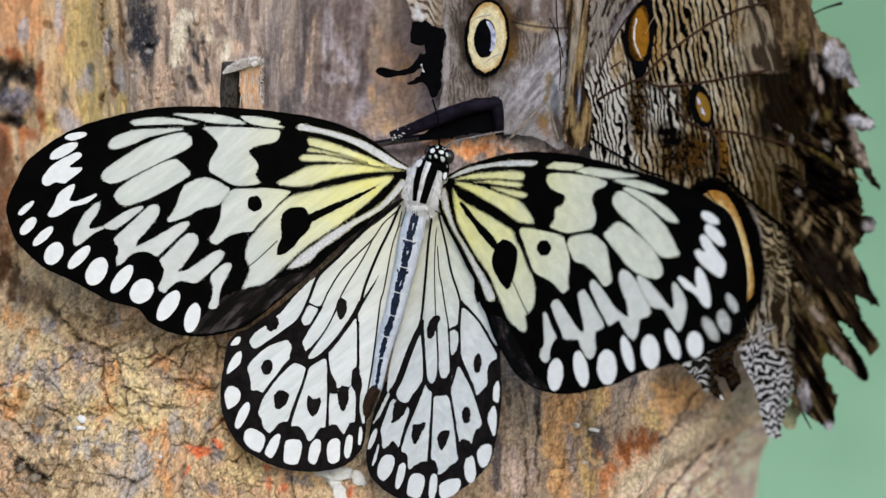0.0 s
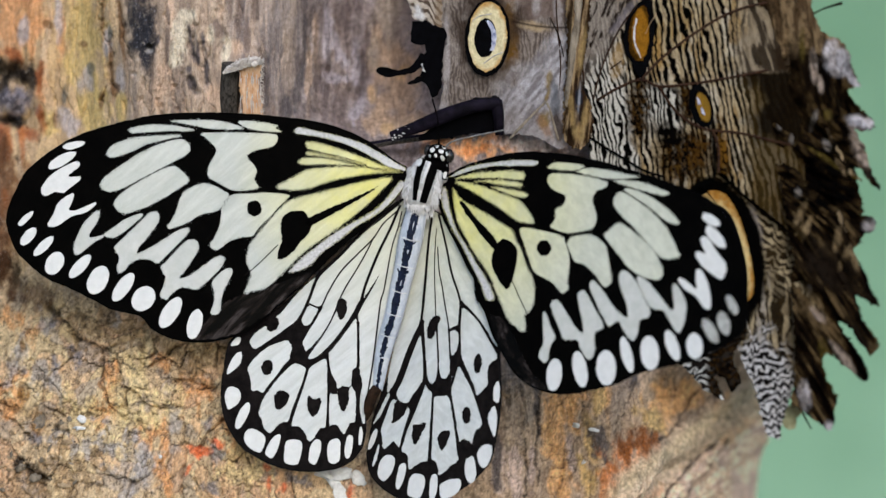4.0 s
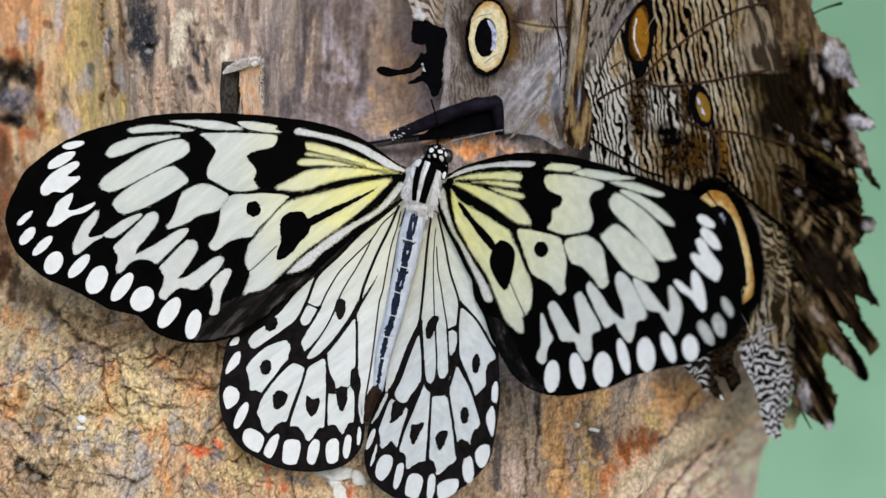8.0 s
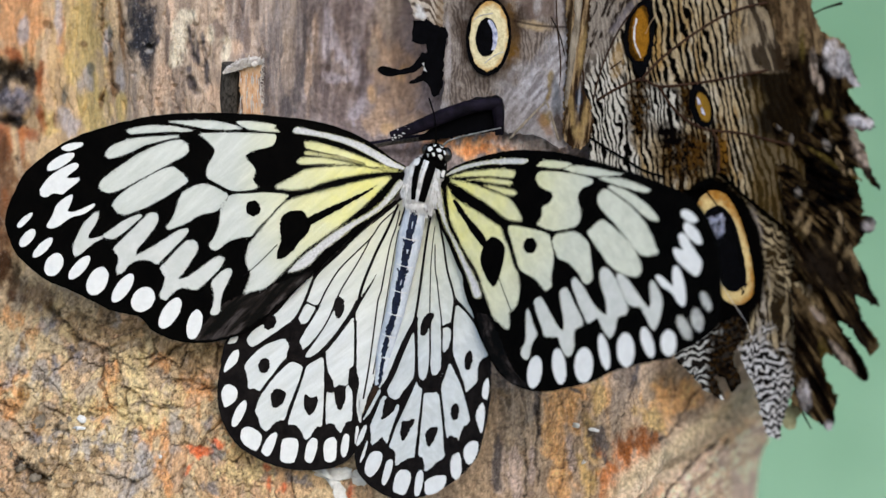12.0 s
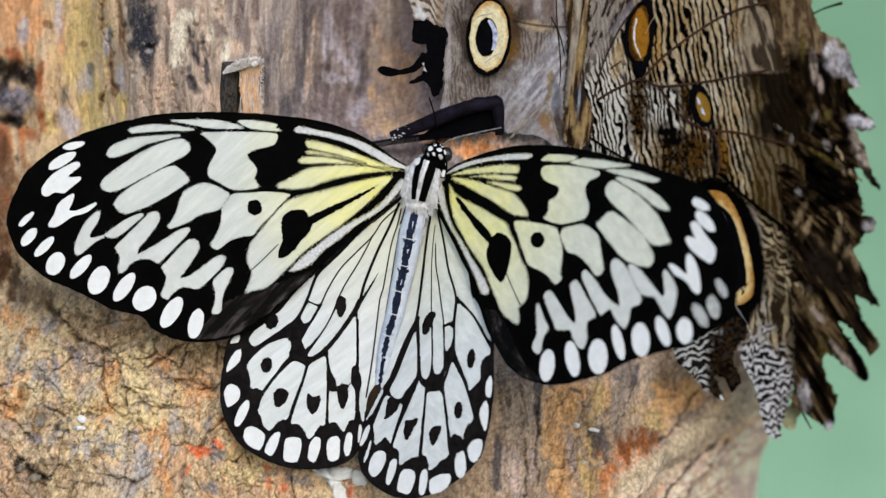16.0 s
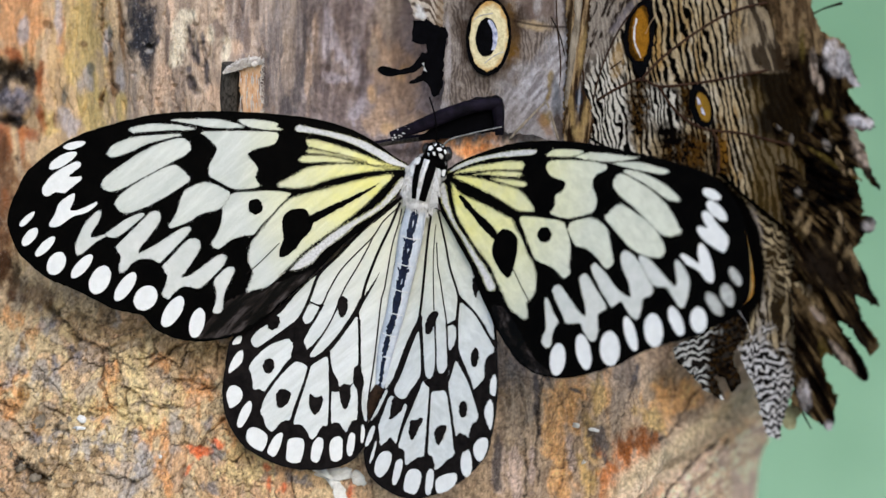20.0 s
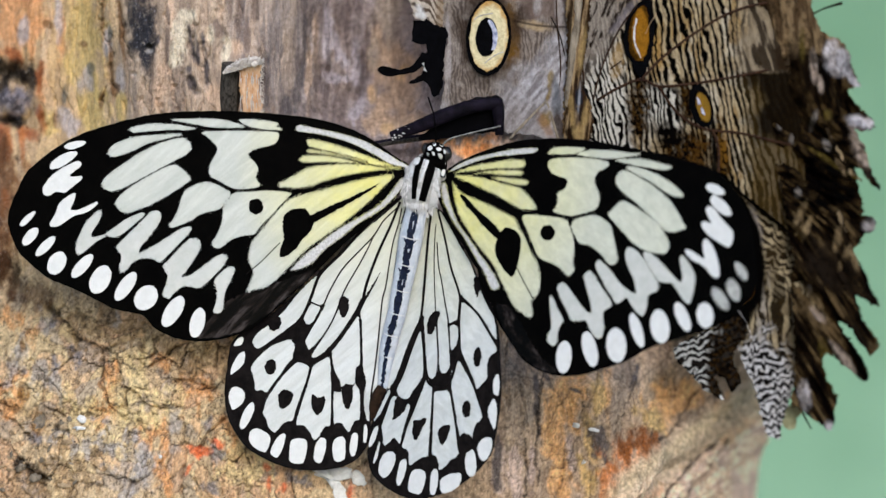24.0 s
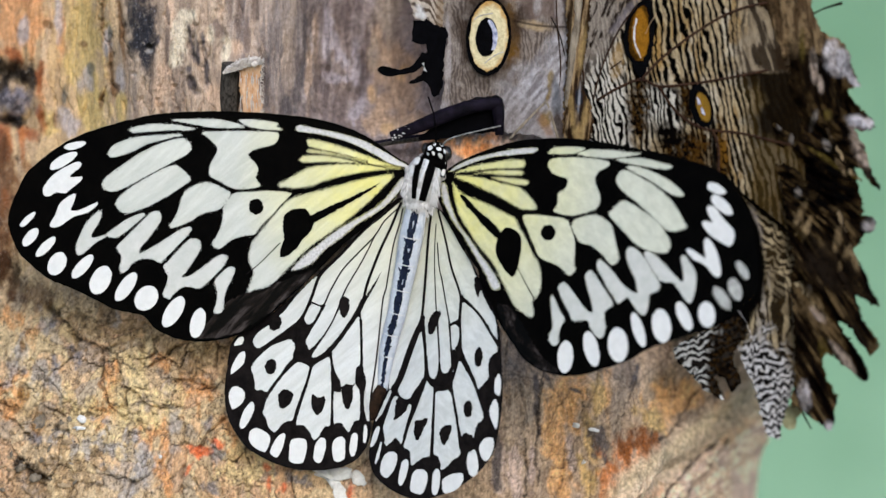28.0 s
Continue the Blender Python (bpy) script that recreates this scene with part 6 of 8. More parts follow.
lf.smoke((350, 598), (376, 560), (420, 524), (470, 508), (530, 486), (560, 478), (500, 534), (460, 566), (410, 592))
# fold line: the dark of its crease drawn as a strip
lf.vein(2.0, (436, 486), (460, 466), (486, 440), (496, 430), mat=SMOKY)

rf = Wing("forewing", (793, 310), wing_right, [(790, 303), (812, 287), (840, 274), (880, 259), (920, 249), (960, 245), (1000, 245), (1040, 248), (1080, 254), (1120, 261), (1160, 269), (1200, 279), (1240, 290), (1268, 302), (1292, 322), (1312, 350), (1326, 378), (1335, 410), (1341, 450), (1343, 490), (1339, 520), (1326, 536), (1305, 552), (1280, 567), (1255, 584), (1225, 592), (1200, 600), (1170, 609), (1140, 622), (1118, 636), (1095, 645), (1060, 656), (1035, 663), (1000, 666), (970, 661), (945, 650), (922, 630), (904, 602), (885, 574), (872, 542), (858, 517), (849, 496), (845, 477), (833, 460), (821, 437), (805, 412), (787, 382), (777, 355), (776, 337), (783, 318)], WARM_CREAM)
rf.white((1251, 330), (1255, 323), (1270, 326), (1283, 336), (1283, 343), (1270, 344), (1255, 337))
rf.white((1258, 350), (1265, 345), (1280, 352), (1292, 365), (1297, 378), (1288, 381), (1272, 372), (1262, 362))
rf.white((1243, 398), (1248, 391), (1262, 394), (1258, 388), (1250, 370), (1257, 364), (1267, 370), (1278, 385), (1292, 400), (1300, 412), (1298, 428), (1292, 436), (1280, 432), (1268, 424), (1255, 415))
rf.white((1214, 443), (1222, 441), (1240, 452), (1249, 457), (1246, 440), (1246, 425), (1252, 421), (1262, 432), (1270, 450), (1275, 470), (1276, 485), (1270, 491), (1260, 485), (1250, 472), (1240, 466), (1225, 458))
rf.patch((1302, 468), (1306, 462), (1315, 467), (1324, 480), (1325, 492), (1318, 494), (1308, 483), mat=DIMMED_WHITE, fuzz=0.5)
for s in ((1301, 512, 21, 11, -20), (1278, 528, 24, 10, -35)):
    rf.patch(*oval(*s), mat=DIMMED_WHITE, fuzz=0.5)
for s in ((1251, 557, 23, 15, -8), (1211, 560, 28, 11, -24), (1171, 577, 30, 17, -8), (1130, 584, 32, 10, -18), (1094, 611, 31, 18, -4), (1047, 618, 32, 13, -14), (1001, 632, 29, 14, 4)):
    rf.white(*oval(*s))
rf.patch((1205, 460), (1210, 452), (1222, 465), (1232, 485), (1232, 505), (1228, 525), (1222, 537), (1212, 530), (1200, 512), (1190, 500), (1178, 500), (1165, 495), (1150, 472), (1140, 450), (1145, 445), (1160, 452), (1178, 470), (1195, 488), (1206, 498), (1210, 490), mat=PEARL, fuzz=0.3)
rf.patch((1108, 448), (1116, 437), (1132, 446), (1150, 470), (1167, 500), (1165, 514), (1150, 523), (1148, 542), (1142, 557), (1133, 556), (1120, 540), (1112, 527), (1102, 533), (1094, 537), (1085, 525), (1070, 500), (1057, 475), (1058, 462), (1066, 462), (1082, 478), (1102, 503), (1118, 515), (1128, 518), (1124, 495), (1113, 470), mat=PEARL)
rf.patch((1035, 490), (1042, 480), (1050, 482), (1065, 505), (1082, 530), (1084, 542), (1072, 550), (1070, 560), (1072, 580), (1068, 596), (1058, 598), (1046, 582), (1040, 568), (1025, 568), (1015, 568), (1005, 550), (993, 525), (988, 510), (992, 502), (1002, 502), (1015, 518), (1035, 545), (1048, 553), (1047, 535), (1040, 510), mat=PEARL)
rf.patch((975, 525), (982, 528), (990, 548), (1000, 565), (995, 575), (990, 590), (988, 608), (980, 612), (972, 605), (972, 595), (978, 578), (976, 550), mat=PEARL, fuzz=0.3)
rf.patch((1090, 283), (1110, 280), (1140, 281), (1170, 288), (1190, 295), (1180, 300), (1160, 298), (1130, 293), (1105, 288))
rf.patch((1108, 297), (1120, 294), (1150, 302), (1180, 317), (1200, 332), (1211, 345), (1205, 348), (1190, 345), (1170, 333), (1145, 317), (1120, 304))
rf.patch((1090, 318), (1098, 303), (1110, 302), (1130, 312), (1160, 330), (1185, 352), (1200, 372), (1212, 395), (1215, 402), (1205, 408), (1190, 410), (1175, 405), (1150, 380), (1125, 357), (1100, 337))
rf.patch((1078, 380), (1085, 370), (1098, 357), (1108, 356), (1130, 368), (1160, 390), (1180, 415), (1187, 435), (1180, 447), (1165, 448), (1145, 443), (1125, 432), (1108, 415), (1090, 395))
rf.patch((1012, 400), (1020, 388), (1040, 382), (1055, 381), (1070, 388), (1083, 400), (1088, 420), (1093, 445), (1095, 460), (1088, 468), (1080, 468), (1065, 450), (1045, 435), (1028, 430), (1019, 418))
rf.patch((1022, 273), (1045, 265), (1080, 266), (1110, 269), (1135, 272), (1100, 279), (1070, 280), (1040, 277))
rf.patch((970, 272), (980, 262), (1005, 260), (1034, 262), (1025, 270), (1005, 273), (985, 273))
rf.patch((795, 305), (810, 293), (840, 280), (880, 270), (920, 263), (951, 263), (945, 270), (920, 273), (880, 277), (850, 284), (825, 293), (805, 302), mat=SPECKLED)
rf.patch((970, 295), (972, 285), (985, 280), (1020, 279), (1060, 282), (1078, 288), (1072, 298), (1060, 303), (1053, 320), (1060, 340), (1062, 355), (1055, 370), (1035, 377), (1010, 382), (985, 377), (980, 373), (987, 360), (988, 342), (1000, 335), (1005, 322), (1000, 315), (980, 308))
rf.patch((805, 307), (830, 296), (870, 288), (905, 283), (928, 285), (925, 297), (890, 298), (855, 301), (825, 304), fuzz=0.75)
rf.patch((840, 308), (865, 303), (900, 301), (925, 303), (922, 310), (895, 310), (865, 308), fuzz=0.75)
rf.patch((870, 315), (895, 315), (920, 317), (935, 322), (928, 328), (905, 325), (885, 320), fuzz=0.75)
rf.patch((805, 312), (830, 312), (860, 317), (890, 325), (920, 333), (935, 345), (945, 358), (950, 370), (935, 372), (915, 367), (895, 355), (870, 342), (840, 328), fuzz=0.8)
rf.patch((925, 385), (940, 380), (970, 383), (1000, 388), (1009, 400), (1016, 420), (1018, 440), (1016, 465), (1018, 478), (1010, 488), (1003, 485), (990, 472), (970, 463), (955, 455), (945, 435), (935, 410))
rf.patch((815, 340), (840, 352), (870, 365), (895, 378), (910, 385), (918, 400), (932, 425), (942, 448), (953, 465), (958, 490), (956, 515), (948, 528), (942, 535), (945, 555), (938, 562), (912, 543), (900, 521), (888, 496), (875, 470), (864, 455), (844, 431), (830, 409), (814, 384), (806, 358), (802, 334), (802, 323), fuzz=0.75)
rf.patch((781, 328), (784, 356), (794, 377), (807, 400), (819, 417), (832, 438), (845, 461), (852, 473), (861, 489), (867, 504), (876, 514), (885, 509), (883, 500), (876, 487), (866, 471), (856, 459), (841, 437), (827, 418), (815, 402), (806, 385), (797, 359), (789, 327), mat=SPECKLED, fuzz=0.75)
rf.dark((880, 425), (885, 412), (900, 403), (915, 410), (923, 425), (922, 445), (918, 465), (912, 485), (905, 490), (895, 480), (885, 465), (877, 445))
rf.dark((814, 344), (828, 353), (851, 377), (866, 389), (883, 407), (882, 422), (872, 415), (856, 400), (841, 382), (823, 361), fuzz=0.8)
rf.dark(*oval(970, 412, 14, 13, 0, 10))
rf.dust()
rf.smoke((880, 540), (904, 545), (932, 586), (958, 630), (990, 660), (952, 650), (916, 618), (894, 585))
# as on the left wing: a fold's dark crease drawn as a strip
rf.vein(2.0, (914, 470), (924, 490), (936, 512), (946, 530), mat=SMOKY)

lh = Wing("hindwing", (712, 350), under_left, [(718, 345), (700, 358), (660, 396), (600, 450), (550, 496), (500, 540), (450, 578), (424, 590), (411, 606), (405, 624), (402, 650), (398, 680), (398, 710), (404, 740), (416, 765), (434, 790), (460, 808), (490, 822), (520, 830), (560, 833), (600, 828), (628, 816), (641, 802), (650, 790), (655, 770), (657, 745), (656, 720), (672, 690), (684, 650), (697, 590), (711, 520), (722, 450), (726, 400), (724, 370)], IVORY, BROWN_BLACK)
lh.patch((716, 350), (704, 361), (672, 388), (640, 417), (600, 457), (572, 483), (560, 510), (550, 536), (575, 540), (600, 545), (640, 530), (660, 505), (680, 470), (700, 420), (714, 385), (720, 362), lift=0.4)
lh.patch((704, 396), (692, 440), (672, 490), (650, 530), (638, 556), (646, 570), (664, 556), (692, 500), (708, 430), lift=0.45)
lh.patch((547, 500), (562, 490), (555, 515), (545, 540), (535, 557), (524, 570), (508, 582), (488, 597), (470, 610), (455, 616), (448, 604), (456, 590), (472, 578), (500, 554), (525, 524))
lh.patch((656, 400), (672, 392), (650, 425), (630, 455), (605, 490), (585, 515), (570, 538), (558, 535), (550, 533), (557, 515), (567, 495), (577, 482), (602, 457), (630, 425))
lh.patch((549, 541), (560, 538), (567, 546), (560, 560), (550, 574), (541, 571), (540, 558))
lh.patch((656, 428), (650, 442), (635, 472), (620, 502), (612, 517), (600, 541), (590, 565), (575, 589), (560, 608), (547, 620), (541, 618), (541, 605), (551, 585), (563, 565), (577, 540), (592, 520), (617, 485), (641, 446))
lh.patch((688, 398), (702, 388), (690, 422), (680, 451), (665, 481), (650, 505), (640, 525), (632, 545), (618, 568), (600, 594), (585, 612), (570, 626), (557, 633), (553, 628), (567, 605), (582, 580), (602, 545), (617, 515), (627, 495), (647, 460), (662, 432), (676, 412))
lh.patch((702, 400), (721, 400), (717, 440), (709, 490), (701, 530), (693, 570), (685, 620), (677, 660), (668, 690), (655, 728), (649, 730), (646, 690), (643, 650), (642, 600), (642, 562), (650, 535), (667, 500), (682, 460), (693, 420))
lh.patch((635, 562), (637, 600), (637, 642), (630, 653), (628, 678), (620, 681), (612, 680), (605, 685), (600, 672), (591, 650), (588, 626), (590, 615), (606, 600), (624, 574))
lh.patch((505, 603), (516, 602), (524, 618), (520, 632), (508, 645), (498, 660), (484, 680), (474, 694), (462, 690), (452, 690), (450, 670), (445, 650), (460, 630), (480, 613))
lh.patch((526, 642), (540, 645), (549, 652), (544, 670), (534, 695), (524, 724), (517, 744), (510, 745), (498, 752), (490, 762), (484, 765), (475, 755), (470, 740), (465, 730), (471, 710), (486, 685), (506, 660))
lh.patch((554, 650), (565, 641), (582, 633), (585, 650), (586, 680), (586, 710), (585, 740), (583, 754), (575, 755), (568, 765), (562, 775), (555, 778), (548, 765), (540, 755), (531, 752), (524, 750), (532, 720), (542, 690), (549, 668))
lh.patch((592, 692), (600, 687), (605, 690), (612, 690), (622, 692), (630, 677), (636, 692), (637, 720), (636, 742), (628, 745), (622, 755), (618, 765), (612, 760), (605, 750), (595, 748), (591, 750), (590, 720))
lh.patch((643, 690), (649, 702), (652, 720), (654, 743), (650, 746), (646, 730), (643, 710))
lh.white((415, 612), (421, 599), (431, 597), (428, 609))
lh.white((408, 662), (412, 645), (422, 628), (432, 622), (434, 632), (430, 645), (420, 655))
lh.white((405, 705), (407, 692), (415, 684), (428, 688), (433, 698), (430, 712), (418, 722), (411, 724))
lh.white((424, 750), (430, 730), (440, 716), (448, 712), (450, 722), (444, 740), (432, 758), (426, 758))
lh.white((440, 775), (444, 762), (455, 758), (470, 765), (478, 775), (475, 790), (468, 800), (455, 795), (445, 787))
lh.white((478, 800), (485, 782), (495, 770), (504, 768), (504, 780), (497, 800), (490, 810), (482, 806))
lh.white((512, 815), (512, 795), (515, 780), (525, 776), (540, 778), (543, 790), (540, 808), (534, 820), (520, 820))
lh.white((555, 808), (558, 788), (566, 776), (576, 778), (576, 795), (570, 815), (564, 820), (556, 815))
lh.white((588, 790), (592, 778), (602, 773), (610, 778), (611, 795), (609, 812), (598, 818), (590, 812))
lh.white((618, 795), (622, 772), (628, 766), (633, 772), (632, 790), (628, 805), (622, 808))
lh.white((644, 756), (648, 752), (650, 765), (647, 784), (643, 784))
lh.dark(*oval(487, 572, 14, 11, 20, 9))
lh.dark(*oval(479, 649, 14, 10, 5, 9))
lh.dark((492, 706), (495, 694), (506, 690), (519, 698), (515, 712), (506, 721), (496, 722))
lh.dark((551, 712), (553, 698), (562, 704), (575, 702), (574, 718), (566, 733), (560, 735), (553, 726))
lh.dark((604, 690), (612, 686), (624, 690), (623, 710), (617, 724), (611, 722), (606, 708))
lh.dark((588, 660), (596, 664), (603, 680), (604, 692), (594, 694), (588, 686))
lh.dark((630, 660), (637, 648), (646, 664), (647, 684), (638, 692), (629, 678))
lh.dark((600, 535), (608, 525), (616, 528), (619, 544), (612, 560), (604, 560))
lh.dark((525, 575), (535, 562), (541, 578), (540, 600), (548, 625), (548, 638), (532, 634), (525, 616))
for wd, pts in ((6, [(706, 352), (654, 396), (600, 453), (567, 487), (552, 525), (540, 553), (527, 577), (526, 612), (522, 634), (548, 642)]),
                (4, [(526, 577), (500, 592), (470, 612), (446, 640)]),
                (3, [(704, 369), (680, 392), (663, 418), (636, 446), (607, 477), (585, 514), (571, 541), (549, 534)]),
                (3, [(571, 541), (556, 571), (535, 577)]),
                (3, [(663, 418), (653, 439), (637, 469), (611, 514), (590, 566), (564, 608), (546, 630)]),
                (6, [(710, 358), (692, 402), (675, 438), (660, 475), (649, 506), (637, 548), (604, 596), (584, 621), (550, 642)]),
                (4, [(637, 550), (640, 600), (640, 650), (643, 690), (640, 745)]),
                (4, [(586, 618), (588, 680), (587, 752)]),
                (4, [(551, 644), (538, 694), (520, 748)]),
                (5, [(523, 636), (496, 666), (472, 700), (464, 726)]),
                (3, [(713, 369), (707, 397), (696, 435), (683, 512), (678, 528), (670, 602), (664, 652), (656, 704)]),
                (2, [(711, 404), (704, 447), (695, 512), (690, 545), (683, 595), (672, 660)])):
    lh.vein(wd, *pts)

rh = Wing("hindwing", (772, 370), under_right, [(768, 366), (792, 384), (816, 428), (842, 480), (866, 530), (880, 562), (886, 600), (888, 640), (890, 680), (888, 720), (883, 760), (874, 800), (856, 826), (830, 850), (800, 868), (770, 880), (740, 884), (715, 879), (690, 866), (670, 850), (657, 830), (653, 800), (657, 772), (661, 748), (668, 720), (678, 690), (690, 655), (704, 590), (717, 520), (730, 450), (744, 400), (756, 370)], IVORY, BROWN_BLACK)
rh.patch((762, 372), (776, 372), (790, 391), (812, 430), (838, 480), (820, 518), (812, 530), (810, 562), (795, 570), (775, 560), (752, 560), (744, 540), (749, 480), (754, 420), lift=0.4)
rh.patch((758, 380), (744, 404), (732, 450), (719, 520), (708, 578), (722, 566), (746, 548), (760, 470), lift=0.4)
rh.patch((782, 388), (795, 405), (815, 440), (838, 480), (846, 495), (852, 515), (866, 545), (876, 562), (880, 590), (880, 600), (872, 590), (860, 570), (845, 550), (831, 535), (820, 524), (814, 500), (802, 460), (791, 425))
rh.patch((817, 538), (830, 540), (848, 560), (864, 584), (879, 610), (880, 622), (870, 630), (864, 645), (864, 668), (855, 680), (846, 688), (841, 672), (829, 645), (819, 622), (816, 600), (816, 570))
rh.patch((797, 581), (804, 575), (812, 580), (812, 600), (808, 612), (802, 620), (798, 605))
rh.patch((774, 388), (783, 402), (793, 437), (803, 475), (812, 515), (812, 550), (810, 565), (800, 571), (797, 572), (792, 540), (786, 500), (779, 460), (773, 420))
rh.patch((770, 402), (774, 430), (779, 470), (786, 510), (791, 545), (794, 580), (797, 620), (798, 645), (792, 659), (785, 661), (780, 650), (778, 610), (775, 560), (771, 500), (769, 450))
rh.patch((763, 400), (767, 430), (769, 490), (772, 540), (774, 580), (776, 620), (777, 654), (770, 669), (764, 670), (759, 660), (756, 630), (754, 600), (752, 567), (755, 510), (759, 450))
rh.patch((756, 400), (753, 450), (748, 510), (744, 560), (735, 583), (722, 613), (710, 648), (702, 670), (693, 684), (689, 688), (690, 660), (697, 620), (708, 575), (719, 520), (732, 450), (745, 410))
rh.patch((742, 592), (747, 588), (750, 620), (752, 650), (750, 665), (742, 680), (733, 692), (725, 705), (715, 706), (708, 701), (705, 690), (710, 674), (716, 656), (726, 631), (735, 607))
rh.patch((758, 670), (762, 676), (767, 686), (767, 700), (765, 730), (763, 760), (761, 800), (760, 808), (750, 810), (742, 815), (732, 822), (727, 822), (725, 800), (715, 791), (717, 780), (723, 760), (731, 735), (740, 715), (746, 700), (753, 681))
rh.patch((772, 695), (785, 692), (795, 692), (799, 702), (804, 730), (809, 760), (812, 785), (815, 800), (811, 808), (800, 815), (792, 825), (780, 832), (780, 825), (776, 810), (768, 803), (768, 780), (769, 740), (770, 710))
rh.patch((801, 660), (810, 646), (815, 640), (825, 657), (839, 680), (849, 710), (856, 732), (852, 745), (845, 750), (840, 765), (838, 775), (828, 768), (818, 772), (815, 765), (810, 735), (804, 700), (801, 680))
rh.patch((725, 715), (727, 725), (721, 745), (714, 770), (711, 785), (705, 780), (700, 775), (690, 785), (682, 788), (680, 770), (678, 755), (685, 735), (692, 715), (698, 702), (710, 705))
rh.patch((690, 691), (693, 695), (688, 715), (678, 732), (668, 742), (665, 746), (669, 735), (680, 711))
for s in ([(655, 790), (660, 770), (668, 755), (672, 758), (668, 775), (660, 790)], [(663, 820), (668, 800), (674, 782), (675, 790), (670, 812), (665, 821)],
          [(673, 835), (676, 815), (685, 802), (697, 800), (703, 808), (700, 825), (692, 840), (682, 846)], [(705, 855), (708, 830), (714, 815), (722, 815), (722, 830), (716, 850), (710, 860)]):
    rh.white(*s)
rh.white((726, 868), (728, 845), (736, 832), (750, 832), (757, 842), (753, 862), (745, 875), (732, 872))
rh.white((764, 865), (766, 840), (772, 830), (778, 834), (778, 855), (773, 875), (766, 875))
rh.white((783, 866), (783, 850), (793, 842), (805, 838), (818, 838), (820, 850), (812, 863), (798, 872), (787, 873))
rh.white((826, 820), (828, 805), (834, 796), (842, 800), (846, 820), (845, 836), (838, 844), (830, 838))
rh.white((848, 795), (852, 782), (862, 775), (872, 776), (874, 790), (868, 808), (860, 816), (852, 810))
rh.white((866, 730), (870, 715), (876, 706), (880, 712), (882, 730), (880, 755), (877, 760), (871, 748))
rh.white((875, 690), (876, 675), (882, 662), (886, 668), (886, 690), (884, 700), (878, 698))
rh.dark((840, 492), (850, 490), (858, 502), (850, 515), (845, 526), (840, 510))
rh.dark(*oval(847, 632, 18, 7, 3, 10))
rh.dark((757, 575), (762, 560), (770, 552), (780, 551), (779, 560), (772, 580), (765, 592), (758, 590))
rh.dark((733, 755), (735, 745), (745, 743), (757, 740), (752, 755), (742, 775), (738, 780), (733, 770))
rh.dark((778, 765), (785, 755), (798, 752), (800, 757), (795, 772), (788, 786), (782, 785))
rh.dark(*oval(828, 724, 15, 8, 0, 10))
rh.dark((698, 735), (700, 715), (707, 703), (720, 709), (728, 706), (716, 730), (702, 742), (697, 742))
rh.dark((814, 780), (820, 768), (830, 768), (840, 778), (838, 796), (826, 800), (816, 794))
for wd, pts in ((5, [(764, 373), (759, 413), (756, 446), (754, 476), (750, 530), (747, 568), (752, 620), (755, 664), (768, 684), (796, 680), (812, 632)]),
                (6, [(747, 572), (729, 620), (712, 668), (696, 696), (676, 740)]),
                (4.5, [(775, 372), (782, 399), (790, 432), (799, 474), (815, 525), (814, 570), (815, 612), (810, 638), (798, 680)]),
                (5, [(816, 528), (845, 553), (865, 584), (882, 612)]),
                (2.5, [(774, 429), (777, 472), (782, 495), (788, 531), (796, 577), (798, 620), (800, 650), (790, 666)]),
                (3, [(795, 578), (812, 569)]),
                (2, [(772, 397), (770, 422), (769, 472), (772, 549), (777, 640), (771, 674)]),
                (5, [(769, 684), (767, 740), (764, 806)]),
                (4, [(799, 688), (808, 740), (815, 796)]),
                (4, [(815, 632), (839, 680), (858, 735)]),
                (4, [(755, 668), (739, 714), (722, 756), (711, 790)])):
    rh.vein(wd, *pts)



# body
def body_part(name, bm, mat, label="", smooth=True, parent=None):
    return part(name, bm, mat, parent or kite, label, BODY, smooth)


def back_of(cu, cv, d, ru, rv, rd, lean=0.0):
    """The upper side of a rounded body, for marks that lie on it."""
    s, c = math.sin(radians(lean)), math.cos(radians(lean))

    def depth(u, v):
        x, y = u - cu, v - cv
        p, q = (x * c + y * s) / ru, (-x * s + y * c) / rv
        return d - rd * math.sqrt(max(0.02, 1 - p * p - q * q))
    return depth


TH = (747, 324, -62, 33, 54, 36, 14)
thorax = body_part("thorax", ball(TH[0], TH[1], TH[2], TH[3], TH[4], TH[5], 28, TH[6]), FUR, "grey furry thorax with black stripes")
th = back_of(*TH)
for wd, pts, mat in ((15, [(746, 277), (738, 300), (734, 328), (733, 352)], BLACK), (20, [(767, 280), (761, 304), (754, 330), (747, 356)], BLACK), (15, [(784, 282), (786, 296), (783, 314)], BLACK),
                     (7, [(757, 283), (753, 297), (747, 312), (744, 322)], WHITE), (8, [(741, 334), (740, 345), (738, 356)], WHITE), (8, [(777, 288), (778, 300), (776, 314)], WHITE), (6, [(737, 281), (732, 290)], WHITE)):
    part("stripe", ribbon(pts, th, wd, 2.0, 2.5 if mat is BLACK else 4.0, 4, (0.9, 0.6)), mat, thorax, "", BODY)
part("stripe", sheet(loop([(729, 296), (734, 280), (748, 275), (764, 276), (780, 282), (790, 292), (786, 304), (770, 300), (752, 296), (738, 302)], 3.0, 0.8, rng), th, 2.0, 1.5), BLACK, thorax, "", BODY)
fur = bmesh.new()
